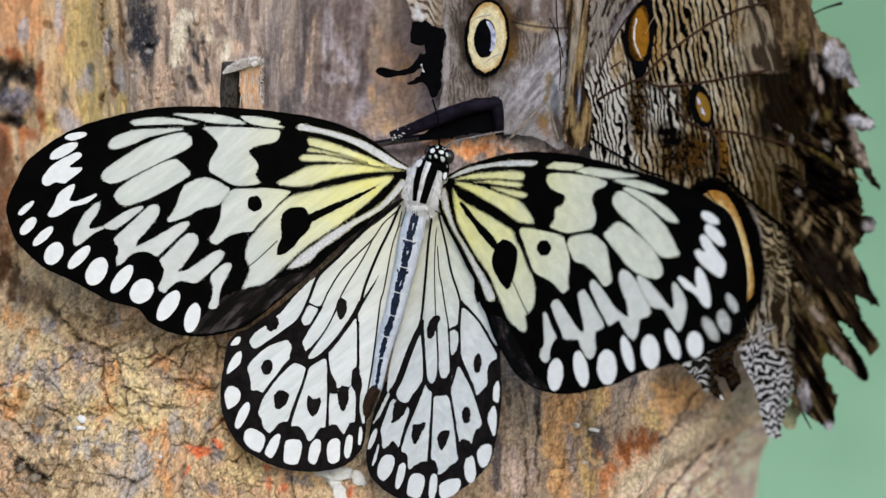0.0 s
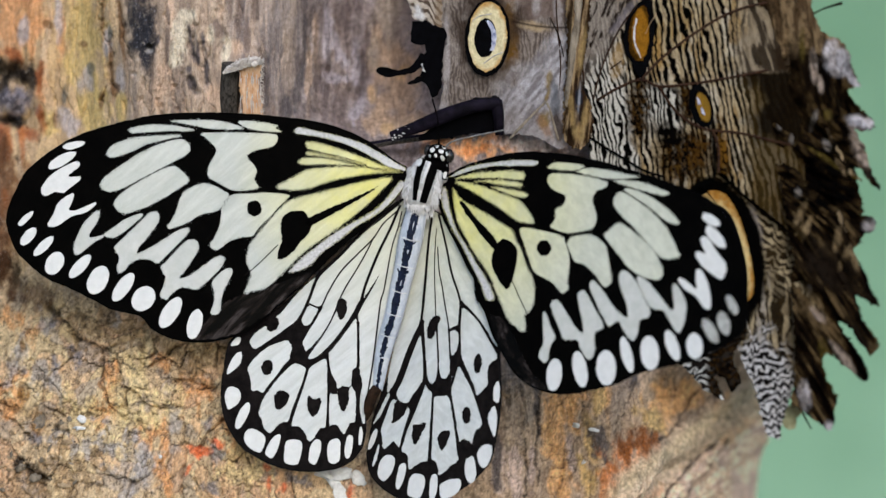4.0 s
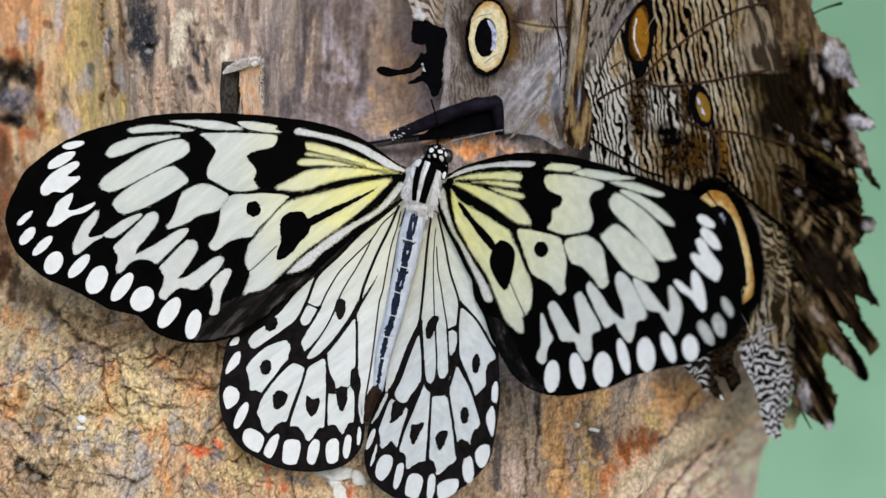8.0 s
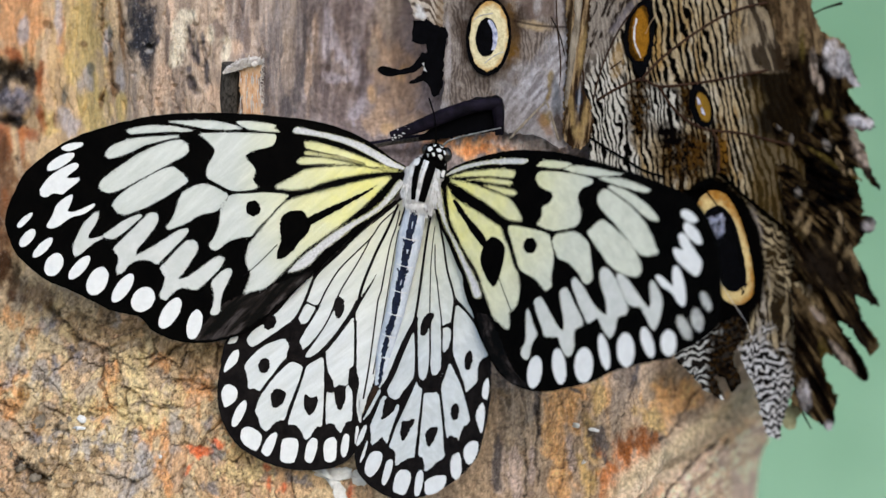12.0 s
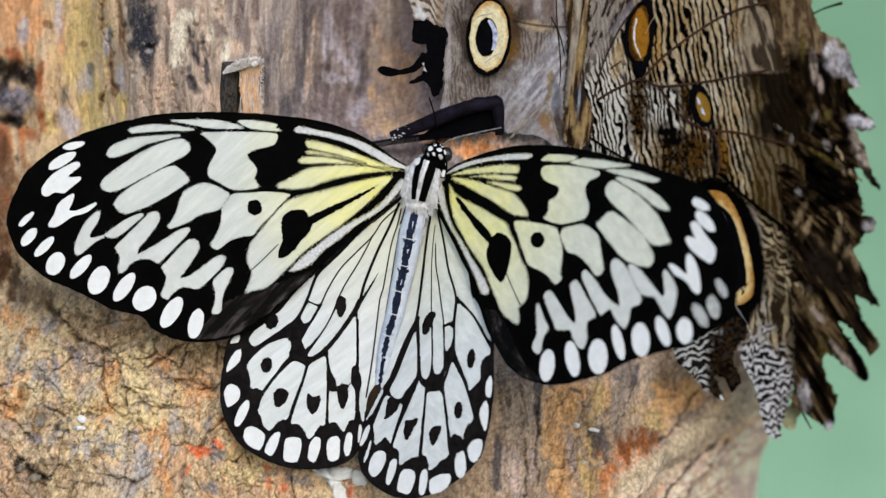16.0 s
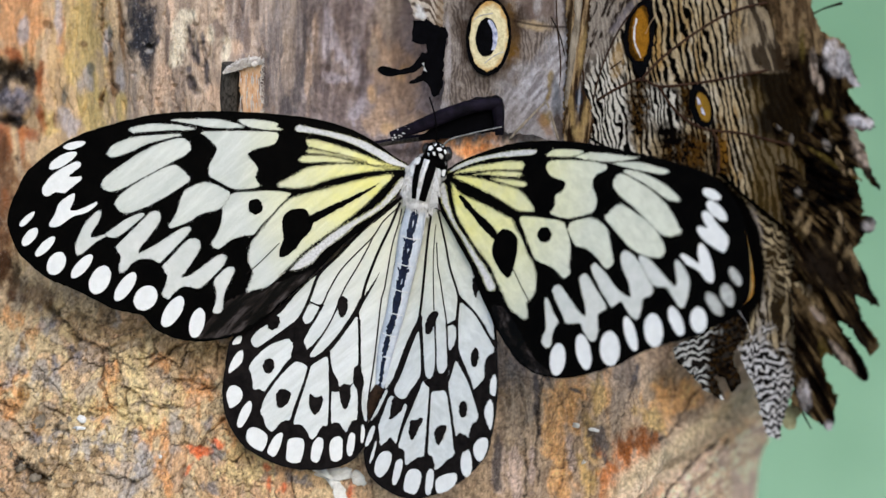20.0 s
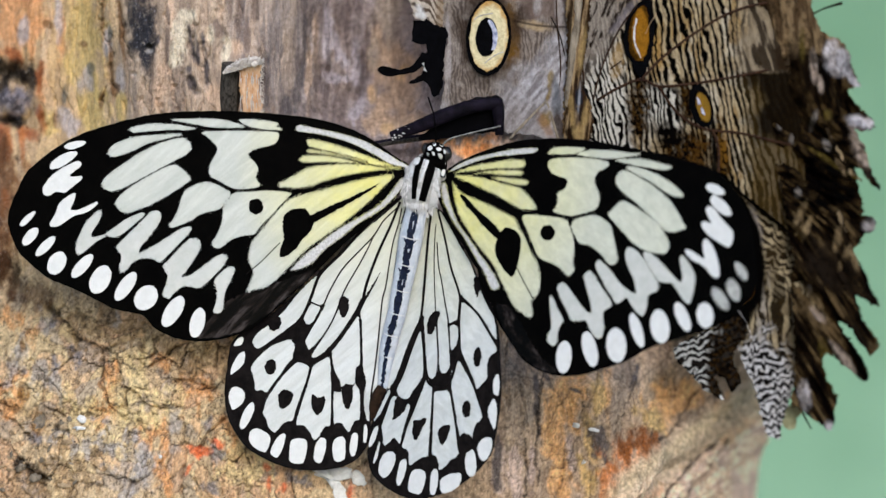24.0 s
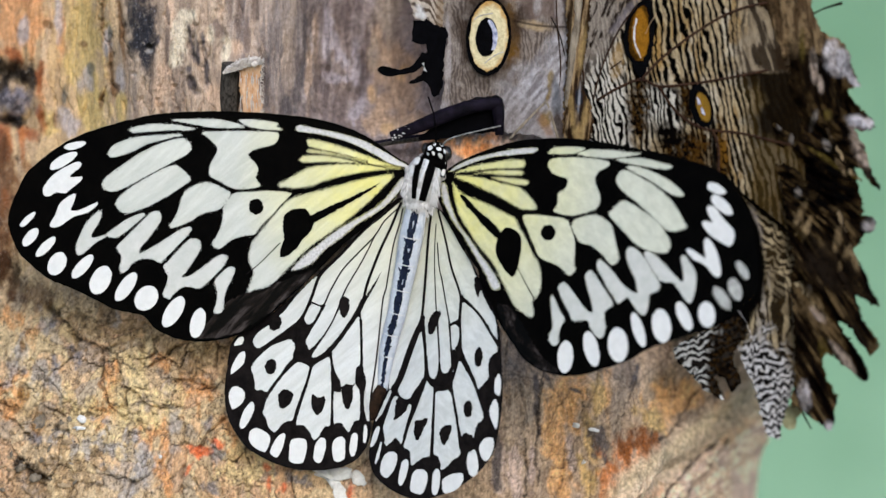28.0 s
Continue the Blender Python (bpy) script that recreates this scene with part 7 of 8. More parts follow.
for k in range(1500):
    a, b = rng.uniform(0, math.tau), math.sqrt(rng.uniform(0.2, 1.0))
    u, v = 744 + 33 * b * math.cos(a), 338 + 46 * b * math.sin(a)
    if v < 358 and abs(u - 747 + 0.22 * (v - 320)) < 21 or v < 298:
        continue
    d = th(u, v)
    tube([(u, v, d + 1, 0.7), (u + rng.uniform(-4, 4), v + rng.uniform(3, 9), d - rng.uniform(1, 5), 0.25)], 3, 1.0, fur)
for pts in ([(737, 280), (743, 279), (742, 288), (736, 291)], [(782, 284), (788, 288), (787, 296), (782, 294)], [(783, 300), (788, 302), (786, 312), (781, 310)], [(725, 300), (730, 292), (733, 300), (729, 312)]):
    part("white_dot", sheet(loop(pts, 2.0, 0.4, rng), th, 2.0, 5.0), WHITE, thorax, "", BODY)
part("fur", fur, mottled("pale_fur", (0.55, 0.55, 0.56), (0.85, 0.85, 0.86), 1.0, 0.7, 0.0), thorax, "", BODY)
body_part("wing_joint", ball(723, 302, -58, 7, 9, 8, 12), FUR)
body_part("wing_joint", ball(783, 311, -60, 7, 9, 7, 12), FUR)
body_part("collar", ball(764, 288, -66, 26, 16, 22, 18, 15), BLACK)
HD = (771, 268, -72, 20, 17, 22, 10)
head = body_part("head", ball(HD[0], HD[1], HD[2], HD[3], HD[4], HD[5], 20, HD[6]), BLACK, "black head with white dots")
hd = back_of(*HD)
for pts in ([(757, 260), (763, 257), (766, 262), (762, 267), (757, 266)], [(766, 253), (771, 252), (772, 257), (767, 258)], [(771, 262), (778, 260), (782, 265), (778, 268), (772, 266)], [(778, 254), (783, 255), (785, 260), (780, 259)],
            [(764, 268), (769, 269), (770, 275), (765, 274)], [(775, 272), (780, 271), (784, 276), (782, 282), (777, 279)], [(785, 263), (789, 267), (788, 273), (785, 271)], [(755, 270), (759, 272), (759, 277), (756, 276)]):
    mu, mv = sum(q[0] for q in pts) / len(pts), sum(q[1] for q in pts) / len(pts)
    pts = [(mu + 0.88 * (q[0] - mu), mv + 0.88 * (q[1] - mv)) for q in pts]
    part("white_dot", sheet(loop(pts, 2.0, 0.3, rng), hd, 3.0, 1.6), WHITE, head, "", BODY)
body_part("eye", ball(790, 272, -70, 10, 13, 12, 16), EYE, "glossy black eye", parent=head)
body_part("eye", ball(754, 264, -68, 8, 11, 12, 16), EYE, "glossy black eye", parent=head)
body_part("antenna", tube([(772, 254, -82, 1.8), (771, 232, -86, 1.4), (768, 205, -70, 1.2), (758, 172, -50, 1.5)], 6), BLACK)
body_part("antenna", tube([(784, 256, -82, 1.8), (796, 246, -86, 1.4), (830, 236, -84, 1.2), (886, 223, -66, 1.5)], 6), mottled("pale_antenna", (0.06, 0.06, 0.06), (0.36, 0.36, 0.36), 2.0))
# abdomen: segments with a dark line along the back
spine = [(738, 366), (727, 422), (719, 470), (710, 515), (702, 556), (692, 594), (684, 632), (677, 690)]
girth = (18, 21, 19, 17.5, 16.5, 15.5, 13.5, 9)
abdomen = body_part("abdomen", tube([(u, v, -62 + 0.05 * (v - 366), w) for (u, v), w in zip(spine, girth)], 16, 0.9), SILVER, "silvery white abdomen with dark blue line")


def on_back(u, v):
    f = min(1.0, max(0.0, (v - 366) / 324))
    c = np.interp(v, [p[1] for p in spine], [p[0] for p in spine])
    w = np.interp(v, [p[1] for p in spine], girth)
    return -62 + 0.05 * (v - 366) - 0.9 * w * math.sqrt(max(0.02, 1 - min(1.0, ((u - c) / w) ** 2)))


part("first_segment", sheet(loop([(721, 372), (738, 376), (755, 374), (752, 398), (747, 421), (727, 419), (712, 416), (716, 394)], 3.0, 0.5, rng), on_back, 0.8, 0.6), WHITE, abdomen, "white first segment", BODY)
for k, (a, b) in enumerate(zip(spine, spine[1:])):
    w = (13, 14, 13, 12, 11, 9, 6)[k] / 2
    shape = [(a[0] + (b[0] - a[0]) * f + side * w * g - 1.5, a[1] + (b[1] - a[1]) * f) for side, fs in ((-1, (0.0, 0.2, 0.5, 0.8, 0.99)), (1, (0.99, 0.8, 0.5, 0.2, 0.0))) for f, g in ((f, 0.75 + 0.4 * math.sin(f * math.pi)) for f in fs)]
    part("back_line", sheet(loop(shape, 2.0, 0.9, rng), on_back, 1.0, 1.0), INK, abdomen, "", BODY)
    if k:
        w = girth[k]
        part("segment_ring", ribbon([(a[0] - w * 0.8, a[1] - 4), (a[0], a[1] + 1), (a[0] + w * 0.8, a[1] + 3)], on_back, 1.7, 1.0, 2.2, 4), WHITE, abdomen, "", BODY)
for cu, cv, s in ((727, 426, 1.0), (716, 478, 0.9)):
    part("dark_notch", sheet(loop([(cu - 12 * s, cv - 5), (cu - 5, cv), (cu + 3, cv + 1), (cu + 10 * s, cv - 1), (cu + 8, cv + 4), (cu + 4, cv + 6), (cu + 3, cv + 14), (cu - 7, cv + 14), (cu - 6, cv + 5), (cu - 11, cv + 1)], 2.0, 0.8, rng), on_back, 1.0, 1.6), INK, abdomen, "", BODY)
body_part("abdomen_tip", tube([(678, 684, -48, 9), (666, 704, -44, 11), (660, 728, -42, 9), (657, 744, -40, 4)], 10), mottled("dark_tip", (0.004, 0.003, 0.002), (0.035, 0.018, 0.010), 1.0), "dark brown tip of the abdomen")
for pts in ([(735, 310, -50, 4), (726, 312, -20, 3.5), (722, 316, 20, 3)], [(776, 312, -50, 4), (784, 318, -20, 3.5), (788, 326, 30, 3)], [(724, 350, -50, 4), (700, 372, -10, 3), (690, 390, 32, 3)]):
    body_part("leg", tube(pts, 6), BLACK)


# ---- movement ----

def motions():
    """The butterfly shifts on its feet and fans its wings; the owl butterfly settles a little."""
    def body(dx, dz, roll):
        return Matrix.Translation(BODY + Vector((dx * U, 0, dz * U))) @ pose(0, 0, 0, 0, roll, 0)

    def wing(w, dx, dz, rx, ry, rz):
        return Matrix.Translation(w.base + Vector((dx * U, 0, dz * U))) @ pose(0, 0, 0, rx, ry, rz)

    walk(kite, [
        (0, body(2.1, -3.8, 2.04)), (0.6, body(2.1, -2.7, 2.09)), (0.8, body(2.1, -2.4, 2.04)), (1.5, body(2.1, -2.6, 2.03)),
        (2, body(2.1, -2.7, 2.03)), (2.5, body(2.1, -2.6, 2.02)), (3, body(2.1, -2.5, 1.91)), (3.5, body(2.1, -2.6, 1.76)),
        (5.5, body(2.1, -3.1, 1.75)), (6, body(1.8, -3.2, 1.75)), (6.5, body(1.4, -3.6, 1.59)), (7, body(1.1, -3.8, 1.47)),
        (7.5, body(0.9, -3.7, 1.47)), (8, body(0.8, -3.4, 1.46)), (8.5, body(0.7, -3.2, 1.43)), (9, body(0.4, -3.2, 1.40)),
        (9.5, body(0.2, -3.1, 1.40)), (10, body(-0.1, -2.8, 1.38)), (10.5, body(-0.5, -2.7, 1.26)), (11, body(-1.3, -1.9, 0.95)),
        (11.5, body(-0.7, -1.2, 0.74)), (12, body(-0.7, -1.5, 0.75)), (12.5, body(-0.7, -1.6, 0.76)), (14.5, body(-0.1, -1.2, 0.99)),
        (15, body(-0.1, -1.2, 0.97)), (15.5, body(-0.1, -1.2, 0.85)), (16, body(-0.1, -1.0, 0.73)), (16.5, body(-0.0, -0.6, 0.71)),
        (17, body(0.0, -0.4, 0.74)), (17.5, body(-0.0, -0.3, 0.72)), (18, body(-0.0, -0.1, 0.70)), (18.5, body(-0.0, -0.0, 0.69)),
        (19, body(0.0, -0.0, 0.68)), (19.5, body(0.2, -0.0, 0.68)), (20, body(0.3, -0.0, 0.67)), (20.5, body(0.3, -0.0, 0.67)),
        (21, body(0.3, -0.1, 0.59)), (21.5, body(0.4, -0.3, 0.46)), (23.5, body(-0.1, -0.4, 0.12)), (24, body(-0.1, -0.4, 0.01)),
        (24.5, body(-0.0, -0.4, -0.03)), (25, body(0.0, -0.3, 0.01)), (25.5, body(0.0, -0.1, 0.01)), (26, body(0.0, 0.0, 0.00)),
        (26.5, body(0.0, 0.0, 0.00)), (27, body(0.0, 0.0, 0.00)), (27.5, body(0.0, 0.0, 0.00)), (28, body(0.0, 0.0, 0.00))])
    walk(lf.ob, [
        (0, wing(lf, -3.3, -1.0, -0.00, 0.02, 0.01)), (0.6, wing(lf, -3.4, -2.1, -0.00, -0.09, 0.01)), (0.8, wing(lf, -5.5, -2.7, -0.00, -1.66, 0.01)), (1.5, wing(lf, -5.1, -3.0, -0.00, -1.52, 0.01)),
        (2, wing(lf, -5.2, -3.3, -0.00, -1.44, 0.01)), (2.5, wing(lf, -5.3, -3.5, -0.01, -1.39, 0.01)), (3, wing(lf, -5.2, -3.5, -0.01, -1.29, 0.01)), (3.5, wing(lf, -5.2, -3.5, -0.01, -1.20, 0.01)),
        (5.5, wing(lf, -6.0, -5.2, -0.00, -0.93, 0.01)), (6, wing(lf, -6.0, -5.0, -0.00, -0.92, 0.01)), (6.5, wing(lf, -6.1, -4.6, -0.01, -0.86, 0.02)), (7, wing(lf, -5.9, -4.5, -0.01, -0.73, 0.02)),
        (7.5, wing(lf, -5.4, -4.8, -0.01, -0.61, 0.02)), (8, wing(lf, -5.0, -5.2, -0.01, -0.56, 0.01)), (8.5, wing(lf, -5.1, -5.3, -0.00, -0.54, 0.01)), (9, wing(lf, -5.7, -5.0, -0.00, -0.57, 0.01)),
        (9.5, wing(lf, -5.9, -4.3, -0.00, -0.65, 0.01)), (10, wing(lf, -5.6, -3.8, -0.00, -0.68, 0.01)), (10.5, wing(lf, -5.3, -3.2, -0.01, -0.65, 0.01)), (11, wing(lf, -6.4, -3.1, -0.01, -0.51, 0.01)),
        (11.5, wing(lf, -5.1, -3.7, -0.00, -0.37, 0.00)), (12, wing(lf, -4.4, -2.9, -0.01, -0.51, 0.01)), (12.5, wing(lf, -3.9, -2.5, -0.00, -0.58, 0.01)), (14.5, wing(lf, -2.6, -1.8, -0.00, -0.69, 0.00)),
        (15, wing(lf, -2.5, -1.7, -0.00, -0.66, 0.00)), (15.5, wing(lf, -2.5, -1.9, -0.00, -0.55, 0.00)), (16, wing(lf, -2.4, -2.0, -0.00, -0.46, -0.00)), (16.5, wing(lf, -1.9, -1.5, 0.00, -0.50, -0.00)),
        (17, wing(lf, -1.4, -0.6, 0.00, -0.59, -0.00)), (17.5, wing(lf, -1.0, -0.1, 0.00, -0.64, -0.01)), (18, wing(lf, -1.0, -0.3, 0.00, -0.64, -0.01)), (18.5, wing(lf, -1.1, -0.4, 0.00, -0.60, 0.00)),
        (19, wing(lf, -1.3, -0.5, -0.00, -0.58, 0.00)), (19.5, wing(lf, -1.4, -0.5, -0.00, -0.59, 0.00)), (20, wing(lf, -1.6, -0.5, -0.00, -0.60, 0.00)), (20.5, wing(lf, -1.5, -0.4, -0.00, -0.57, 0.00)),
        (21, wing(lf, -1.6, -0.2, 0.00, -0.49, 0.00)), (21.5, wing(lf, -1.8, 0.0, 0.00, -0.44, -0.00)), (23.5, wing(lf, 0.1, -0.1, 0.00, 0.10, -0.01)), (24, wing(lf, 0.0, 0.1, 0.00, 0.12, -0.01)),
        (24.5, wing(lf, -0.2, 0.4, 0.00, 0.07, -0.01)), (25, wing(lf, -0.1, 0.5, 0.00, 0.01, -0.01)), (25.5, wing(lf, 0.1, 0.4, 0.00, -0.01, -0.00)), (26, wing(lf, 0.1, 0.1, 0.00, -0.01, -0.00)),
        (26.5, wing(lf, 0.0, 0.0, 0.00, -0.00, 0.00)), (27, wing(lf, 0.0, 0.0, 0.00, -0.00, 0.00)), (27.5, wing(lf, 0.0, 0.0, 0.00, -0.00, 0.00)), (28, wing(lf, 0.0, 0.0, 0.00, -0.00, 0.00))])
    walk(rf.ob, [
        (0, wing(rf, -1.5, -4.4, 3.97, 0.06, -1.74)), (0.6, wing(rf, -3.1, -5.7, 3.10, 1.11, -2.68)), (0.8, wing(rf, -4.1, -3.8, 3.16, 1.21, -2.31)), (1.5, wing(rf, -2.9, -5.3, 3.70, 0.76, -2.36)),
        (2, wing(rf, -2.0, -5.1, 3.91, 0.55, -1.98)), (2.5, wing(rf, -1.6, -4.9, 3.97, 0.51, -1.59)), (3, wing(rf, -1.3, -4.6, 3.92, 0.71, -1.47)), (3.5, wing(rf, -0.9, -4.0, 3.77, 1.02, -1.46)),
        (5.5, wing(rf, -2.2, -4.8, 5.03, 0.41, -0.75)), (6, wing(rf, -1.7, -5.6, 5.05, 0.33, -0.94)), (6.5, wing(rf, -1.2, -6.2, 5.14, 0.32, -1.23)), (7, wing(rf, -1.6, -6.1, 5.26, 0.42, -1.53)),
        (7.5, wing(rf, -2.1, -5.5, 5.09, 0.59, -1.87)), (8, wing(rf, -2.7, -5.3, 4.83, 0.77, -2.43)), (8.5, wing(rf, -3.6, -5.0, 4.41, 1.17, -3.23)), (9, wing(rf, -4.1, -5.1, 3.85, 1.57, -4.01)),
        (9.5, wing(rf, -4.1, -5.9, 3.56, 1.77, -4.66)), (10, wing(rf, -4.4, -5.8, 3.57, 2.03, -5.23)), (10.5, wing(rf, -5.0, -4.3, 3.60, 2.41, -5.80)), (11, wing(rf, -9.3, -5.6, 2.40, 3.24, -8.37)),
        (11.5, wing(rf, -6.1, -4.9, 1.63, 3.59, -6.92)), (12, wing(rf, -6.7, -4.0, 1.60, 3.35, -6.19)), (12.5, wing(rf, -6.3, -3.2, 1.65, 3.30, -5.81)), (14.5, wing(rf, -4.7, -2.2, 0.65, 2.18, -3.76)),
        (15, wing(rf, -4.2, -1.5, 1.00, 1.92, -3.87)), (15.5, wing(rf, -4.5, -1.1, 1.19, 1.70, -3.82)), (16, wing(rf, -4.8, -1.2, 0.90, 1.72, -3.62)), (16.5, wing(rf, -4.2, -0.2, 0.44, 1.88, -3.44)),
        (17, wing(rf, -2.8, 0.5, 0.14, 1.90, -3.18)), (17.5, wing(rf, -1.8, -0.3, 0.07, 1.79, -2.71)), (18, wing(rf, -2.0, -1.2, 0.24, 1.51, -2.38)), (18.5, wing(rf, -1.8, -1.3, 0.30, 1.07, -2.22)),
        (19, wing(rf, -1.5, -0.9, -0.00, 0.80, -1.83)), (19.5, wing(rf, -1.5, -0.1, -0.43, 0.89, -1.42)), (20, wing(rf, -1.5, 0.5, -0.57, 0.98, -1.06)), (20.5, wing(rf, -1.6, 0.3, -0.33, 0.83, -0.83)),
        (21, wing(rf, -1.5, -0.1, -0.19, 0.60, -0.97)), (21.5, wing(rf, -1.7, -0.4, -0.19, 0.39, -1.21)), (23.5, wing(rf, 0.4, 2.0, -0.63, 0.76, -0.24)), (24, wing(rf, 0.3, 0.9, -0.28, 0.43, -0.26)),
        (24.5, wing(rf, 0.6, 0.3, -0.19, 0.17, -0.36)), (25, wing(rf, 0.6, 1.1, -0.22, 0.03, -0.48)), (25.5, wing(rf, -0.3, 1.4, -0.01, -0.15, -0.51)), (26, wing(rf, -0.6, 0.2, -0.09, -0.11, -0.48)),
        (26.5, wing(rf, 0.3, -0.8, -0.33, 0.05, -0.60)), (27, wing(rf, 0.7, -0.6, -0.33, 0.15, -0.43)), (27.5, wing(rf, 0.3, 0.0, -0.27, 0.21, -0.04)), (28, wing(rf, 0.0, 0.1, -0.16, 0.13, 0.05))])
    walk(lh.ob, [
        (0, wing(lh, -2.6, -2.1, -0.00, -1.02, 0.00)), (0.6, wing(lh, -3.0, -3.2, 0.00, -0.83, -0.00)), (0.8, wing(lh, -2.6, -2.1, -0.00, -1.02, 0.00)), (1.5, wing(lh, -2.6, -3.0, -0.00, -1.02, 0.00)),
        (2, wing(lh, -2.6, -3.3, -0.00, -1.01, 0.00)), (2.5, wing(lh, -2.6, -3.3, -0.00, -0.98, 0.00)), (3, wing(lh, -2.6, -3.4, -0.00, -0.88, 0.00)), (3.5, wing(lh, -2.6, -3.3, -0.00, -0.79, 0.00)),
        (5.5, wing(lh, -3.7, -2.9, -0.00, -0.98, 0.00)), (6, wing(lh, -3.3, -3.0, -0.00, -0.88, 0.00)), (6.5, wing(lh, -2.8, -3.3, -0.00, -0.66, 0.00)), (7, wing(lh, -3.0, -3.4, -0.00, -0.46, 0.00)),
        (7.5, wing(lh, -3.2, -3.0, -0.00, -0.39, 0.00)), (8, wing(lh, -3.4, -2.6, -0.00, -0.40, 0.00)), (8.5, wing(lh, -3.9, -2.7, -0.00, -0.26, 0.00)), (9, wing(lh, -3.8, -3.2, -0.00, 0.07, 0.00)),
        (9.5, wing(lh, -3.4, -3.5, -0.00, 0.27, 0.00)), (10, wing(lh, -3.5, -3.3, -0.00, 0.28, 0.00)), (10.5, wing(lh, -3.8, -2.5, -0.00, 0.12, 0.00)), (11, wing(lh, -4.1, -2.6, -0.00, 1.07, 0.00)),
        (11.5, wing(lh, -4.1, -3.8, -0.00, 0.91, 0.00)), (12, wing(lh, -3.5, -2.6, 0.00, 0.63, -0.00)), (12.5, wing(lh, -2.9, -2.0, -0.00, 0.58, 0.00)), (14.5, wing(lh, -2.3, 0.2, -0.00, 0.04, 0.00)),
        (15, wing(lh, -2.3, 0.2, -0.00, 0.08, 0.00)), (15.5, wing(lh, -2.3, 0.1, 0.00, 0.14, -0.00)), (16, wing(lh, -2.3, -0.2, 0.00, 0.17, -0.00)), (16.5, wing(lh, -2.3, -0.2, 0.00, 0.18, -0.00)),
        (17, wing(lh, -2.0, 0.0, 0.00, 0.20, -0.00)), (17.5, wing(lh, -1.6, -0.0, 0.00, 0.18, -0.00)), (18, wing(lh, -1.5, -0.3, 0.00, 0.10, -0.00)), (18.5, wing(lh, -1.1, -0.8, 0.00, 0.07, -0.00)),
        (19, wing(lh, -1.1, -0.9, 0.00, -0.10, -0.00)), (19.5, wing(lh, -1.4, -0.7, 0.00, -0.25, -0.00)), (20, wing(lh, -1.5, -0.7, 0.00, -0.25, -0.00)), (20.5, wing(lh, -1.8, -0.4, 0.00, -0.32, -0.00)),
        (21, wing(lh, -2.0, -0.1, 0.00, -0.34, -0.00)), (21.5, wing(lh, -2.1, 0.1, 0.00, -0.26, -0.00)), (23.5, wing(lh, -2.3, 1.3, 0.00, -0.44, -0.00)), (24, wing(lh, -1.7, 1.1, 0.00, -0.30, -0.00)),
        (24.5, wing(lh, -0.6, 0.6, 0.00, -0.08, -0.00)), (25, wing(lh, 0.0, 0.3, 0.00, -0.00, -0.00)), (25.5, wing(lh, -0.0, 0.1, 0.00, -0.01, -0.00)), (26, wing(lh, -0.0, 0.0, 0.00, -0.00, -0.00)),
        (26.5, wing(lh, 0.0, 0.0, 0.00, -0.00, 0.00)), (27, wing(lh, 0.0, 0.0, 0.00, -0.00, 0.00)), (27.5, wing(lh, 0.0, 0.0, 0.00, -0.00, 0.00)), (28, wing(lh, 0.0, 0.0, 0.00, -0.00, 0.00))])
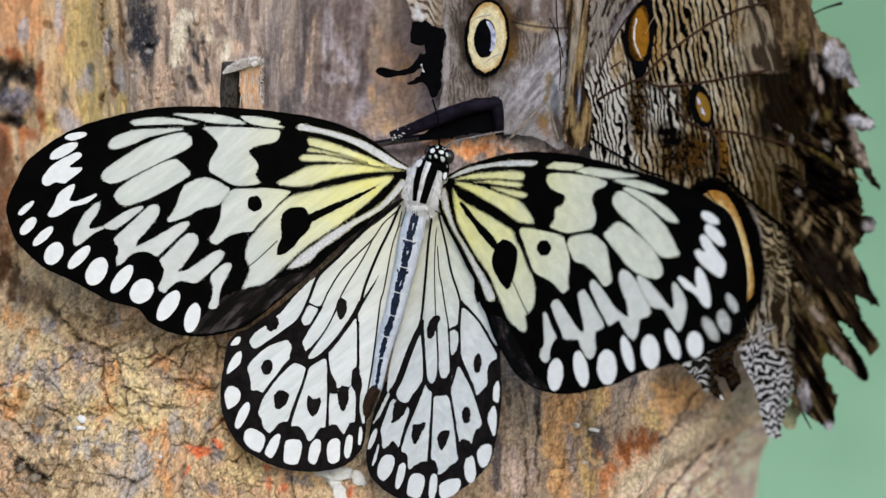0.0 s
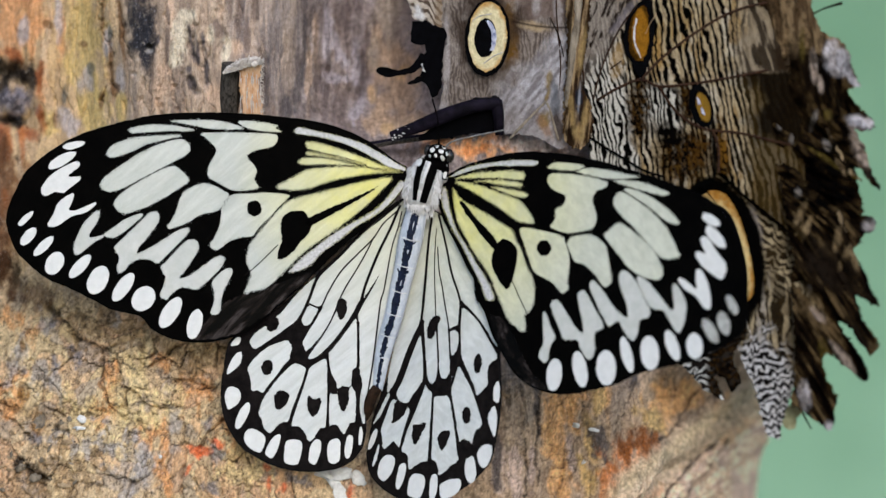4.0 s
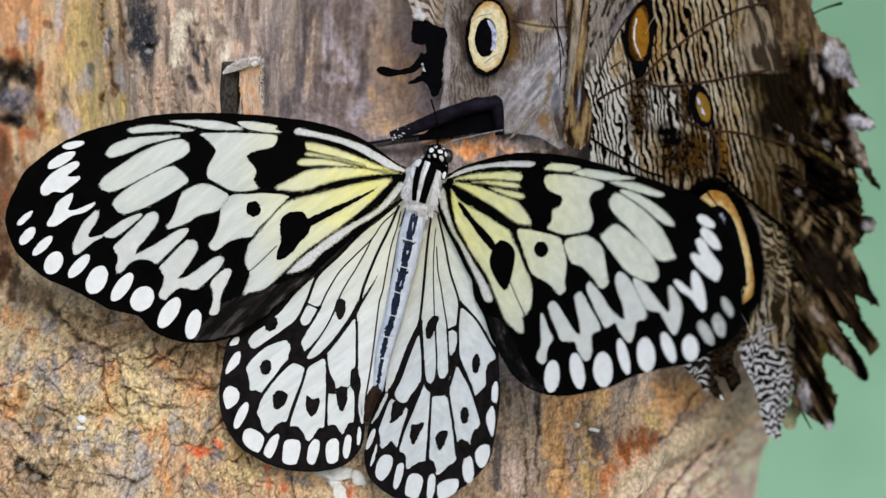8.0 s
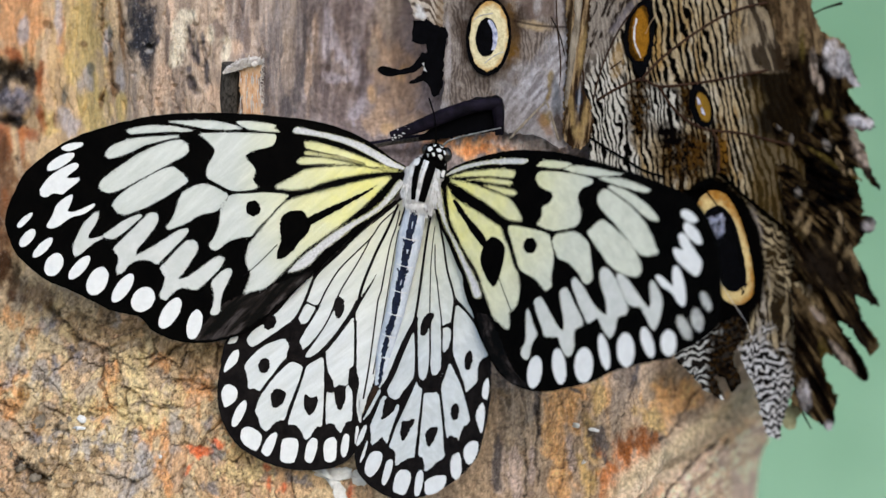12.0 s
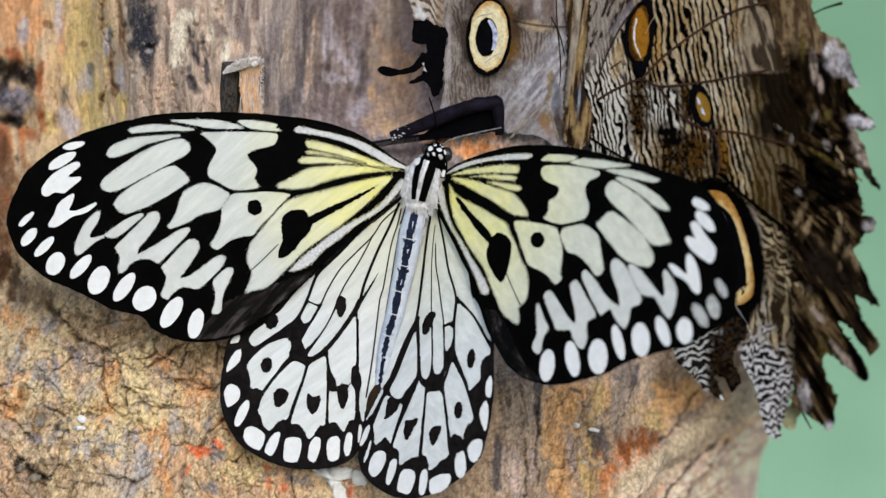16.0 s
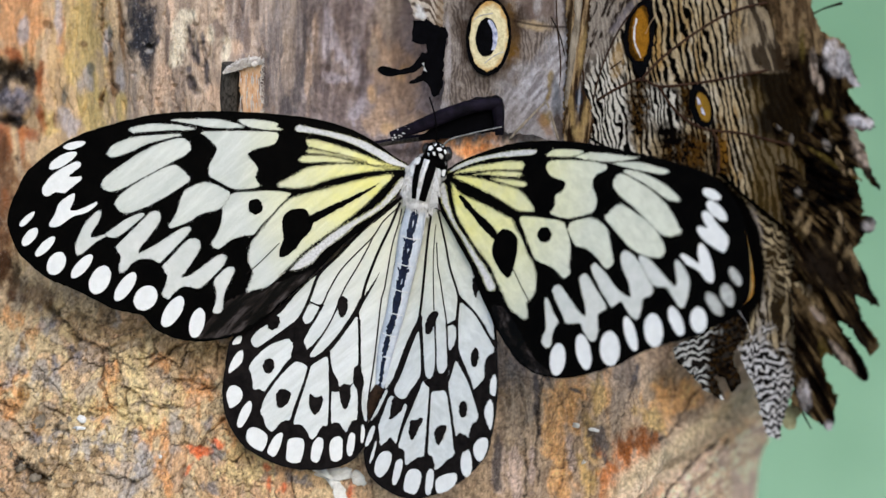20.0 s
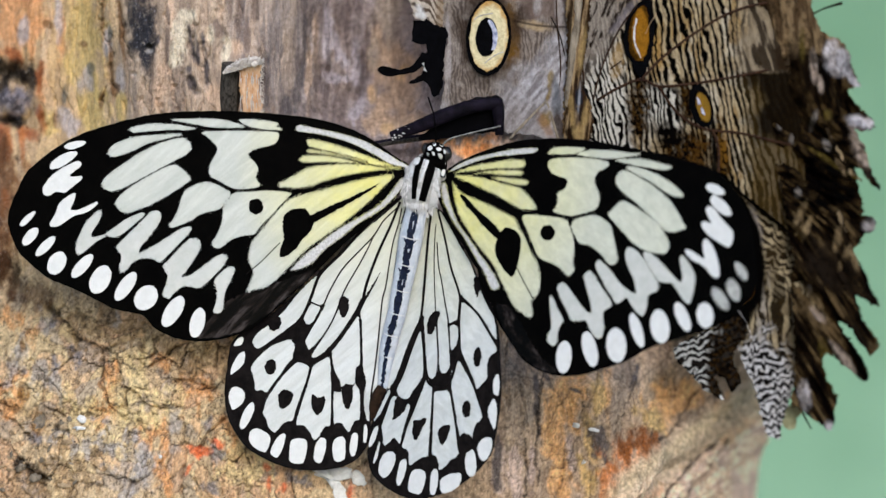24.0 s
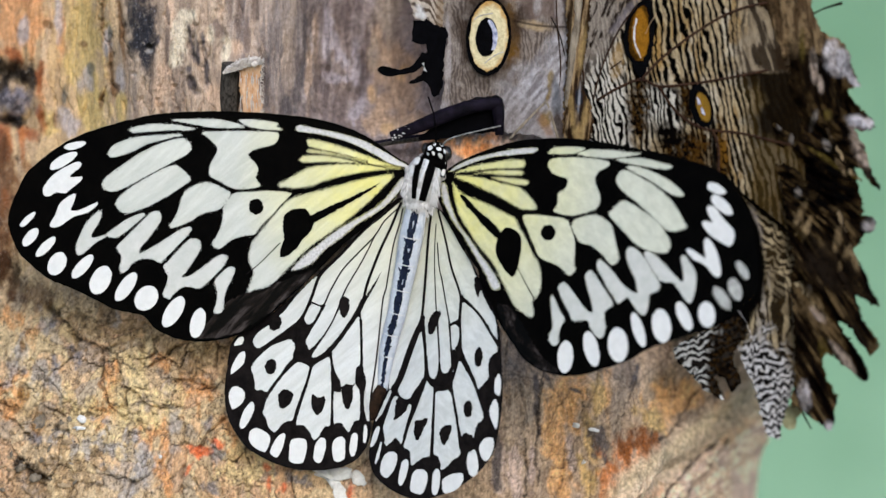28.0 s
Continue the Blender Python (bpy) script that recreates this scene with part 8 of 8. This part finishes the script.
    walk(rh.ob, [
        (0, wing(rh, 0.5, -1.7, 1.90, -1.20, 0.65)), (0.6, wing(rh, -0.5, -1.6, 1.39, -0.65, 0.71)), (0.8, wing(rh, 1.7, -1.9, 1.32, -0.48, -0.09)), (1.5, wing(rh, 1.8, -1.6, 1.69, -0.54, 0.09)),
        (2, wing(rh, 1.6, -1.7, 2.25, -0.79, 0.43)), (2.5, wing(rh, 0.9, -2.5, 2.20, -1.06, 0.61)), (3, wing(rh, 0.4, -3.0, 1.98, -1.08, 0.62)), (3.5, wing(rh, 0.4, -3.1, 1.98, -0.98, 0.63)),
        (5.5, wing(rh, 0.0, -3.9, 2.19, -1.03, 0.79)), (6, wing(rh, -0.3, -3.7, 2.30, -1.12, 0.98)), (6.5, wing(rh, -0.1, -3.5, 2.32, -1.04, 0.93)), (7, wing(rh, 0.3, -3.5, 2.18, -0.79, 0.71)),
        (7.5, wing(rh, 0.1, -3.3, 2.04, -0.63, 0.71)), (8, wing(rh, -0.0, -2.9, 1.78, -0.38, 0.64)), (8.5, wing(rh, 0.2, -2.9, 1.30, 0.18, 0.29)), (9, wing(rh, 0.1, -3.3, 0.65, 0.62, -0.03)),
        (9.5, wing(rh, -0.3, -3.4, 0.14, 0.87, -0.17)), (10, wing(rh, 0.1, -2.9, 0.17, 1.26, -0.28)), (10.5, wing(rh, 1.4, -2.8, 0.24, 1.67, -0.67)), (11, wing(rh, 0.6, -3.5, -1.87, 3.21, -1.55)),
        (11.5, wing(rh, -0.0, -2.5, -1.36, 2.65, -0.97)), (12, wing(rh, 0.8, -2.2, -1.30, 2.52, -1.16)), (12.5, wing(rh, 1.0, -2.1, -1.28, 2.48, -1.22)), (14.5, wing(rh, -0.1, -0.5, -0.84, 1.59, -0.45)),
        (15, wing(rh, -0.0, -0.6, -1.11, 1.55, -0.60)), (15.5, wing(rh, -0.2, -0.9, -1.39, 1.60, -0.71)), (16, wing(rh, 0.0, -0.7, -1.36, 1.68, -0.75)), (16.5, wing(rh, -0.1, -0.4, -1.56, 1.58, -0.74)),
        (17, wing(rh, -0.2, 0.3, -1.43, 1.37, -0.59)), (17.5, wing(rh, 0.4, 0.8, -0.94, 1.13, -0.51)), (18, wing(rh, 0.2, 0.3, -1.01, 0.86, -0.52)), (18.5, wing(rh, 0.0, -0.2, -1.18, 0.71, -0.57)),
        (19, wing(rh, 0.5, -0.2, -1.12, 0.64, -0.70)), (19.5, wing(rh, 0.6, -0.2, -1.10, 0.62, -0.74)), (20, wing(rh, 0.3, -0.5, -1.05, 0.55, -0.62)), (20.5, wing(rh, -0.4, -1.2, -0.94, 0.42, -0.41)),
        (21, wing(rh, -0.4, -1.2, -0.95, 0.50, -0.40)), (21.5, wing(rh, 0.0, -0.6, -1.05, 0.72, -0.56)), (23.5, wing(rh, 0.3, 0.2, -0.40, 0.35, -0.29)), (24, wing(rh, 0.0, 0.2, -0.34, 0.35, -0.15)),
        (24.5, wing(rh, -0.1, 0.5, -0.27, 0.29, -0.07)), (25, wing(rh, 0.1, 0.7, -0.53, 0.21, -0.22)), (25.5, wing(rh, 0.0, 0.4, -0.80, 0.15, -0.32)), (26, wing(rh, 0.3, 0.3, -0.85, 0.22, -0.45)),
        (26.5, wing(rh, 0.0, -0.1, -0.86, 0.25, -0.40)), (27, wing(rh, -0.5, -0.2, -0.44, 0.15, -0.05)), (27.5, wing(rh, -0.2, -0.0, -0.04, 0.04, 0.06)), (28, wing(rh, 0.0, 0.0, 0.00, -0.00, 0.00))])
    walk(left_wing, [(t, Matrix.Translation(Vector((dx * U, 0, dz * U)))) for t, dx, dz in (
        (0.0, -3.0, -2.0), (3.0, -2.6, -1.6), (5.5, -1.6, -0.6), (9.0, -1.0, -0.4), (11.0, 0.0, 0.0), (28.0, 0.0, 0.0))])


motions()
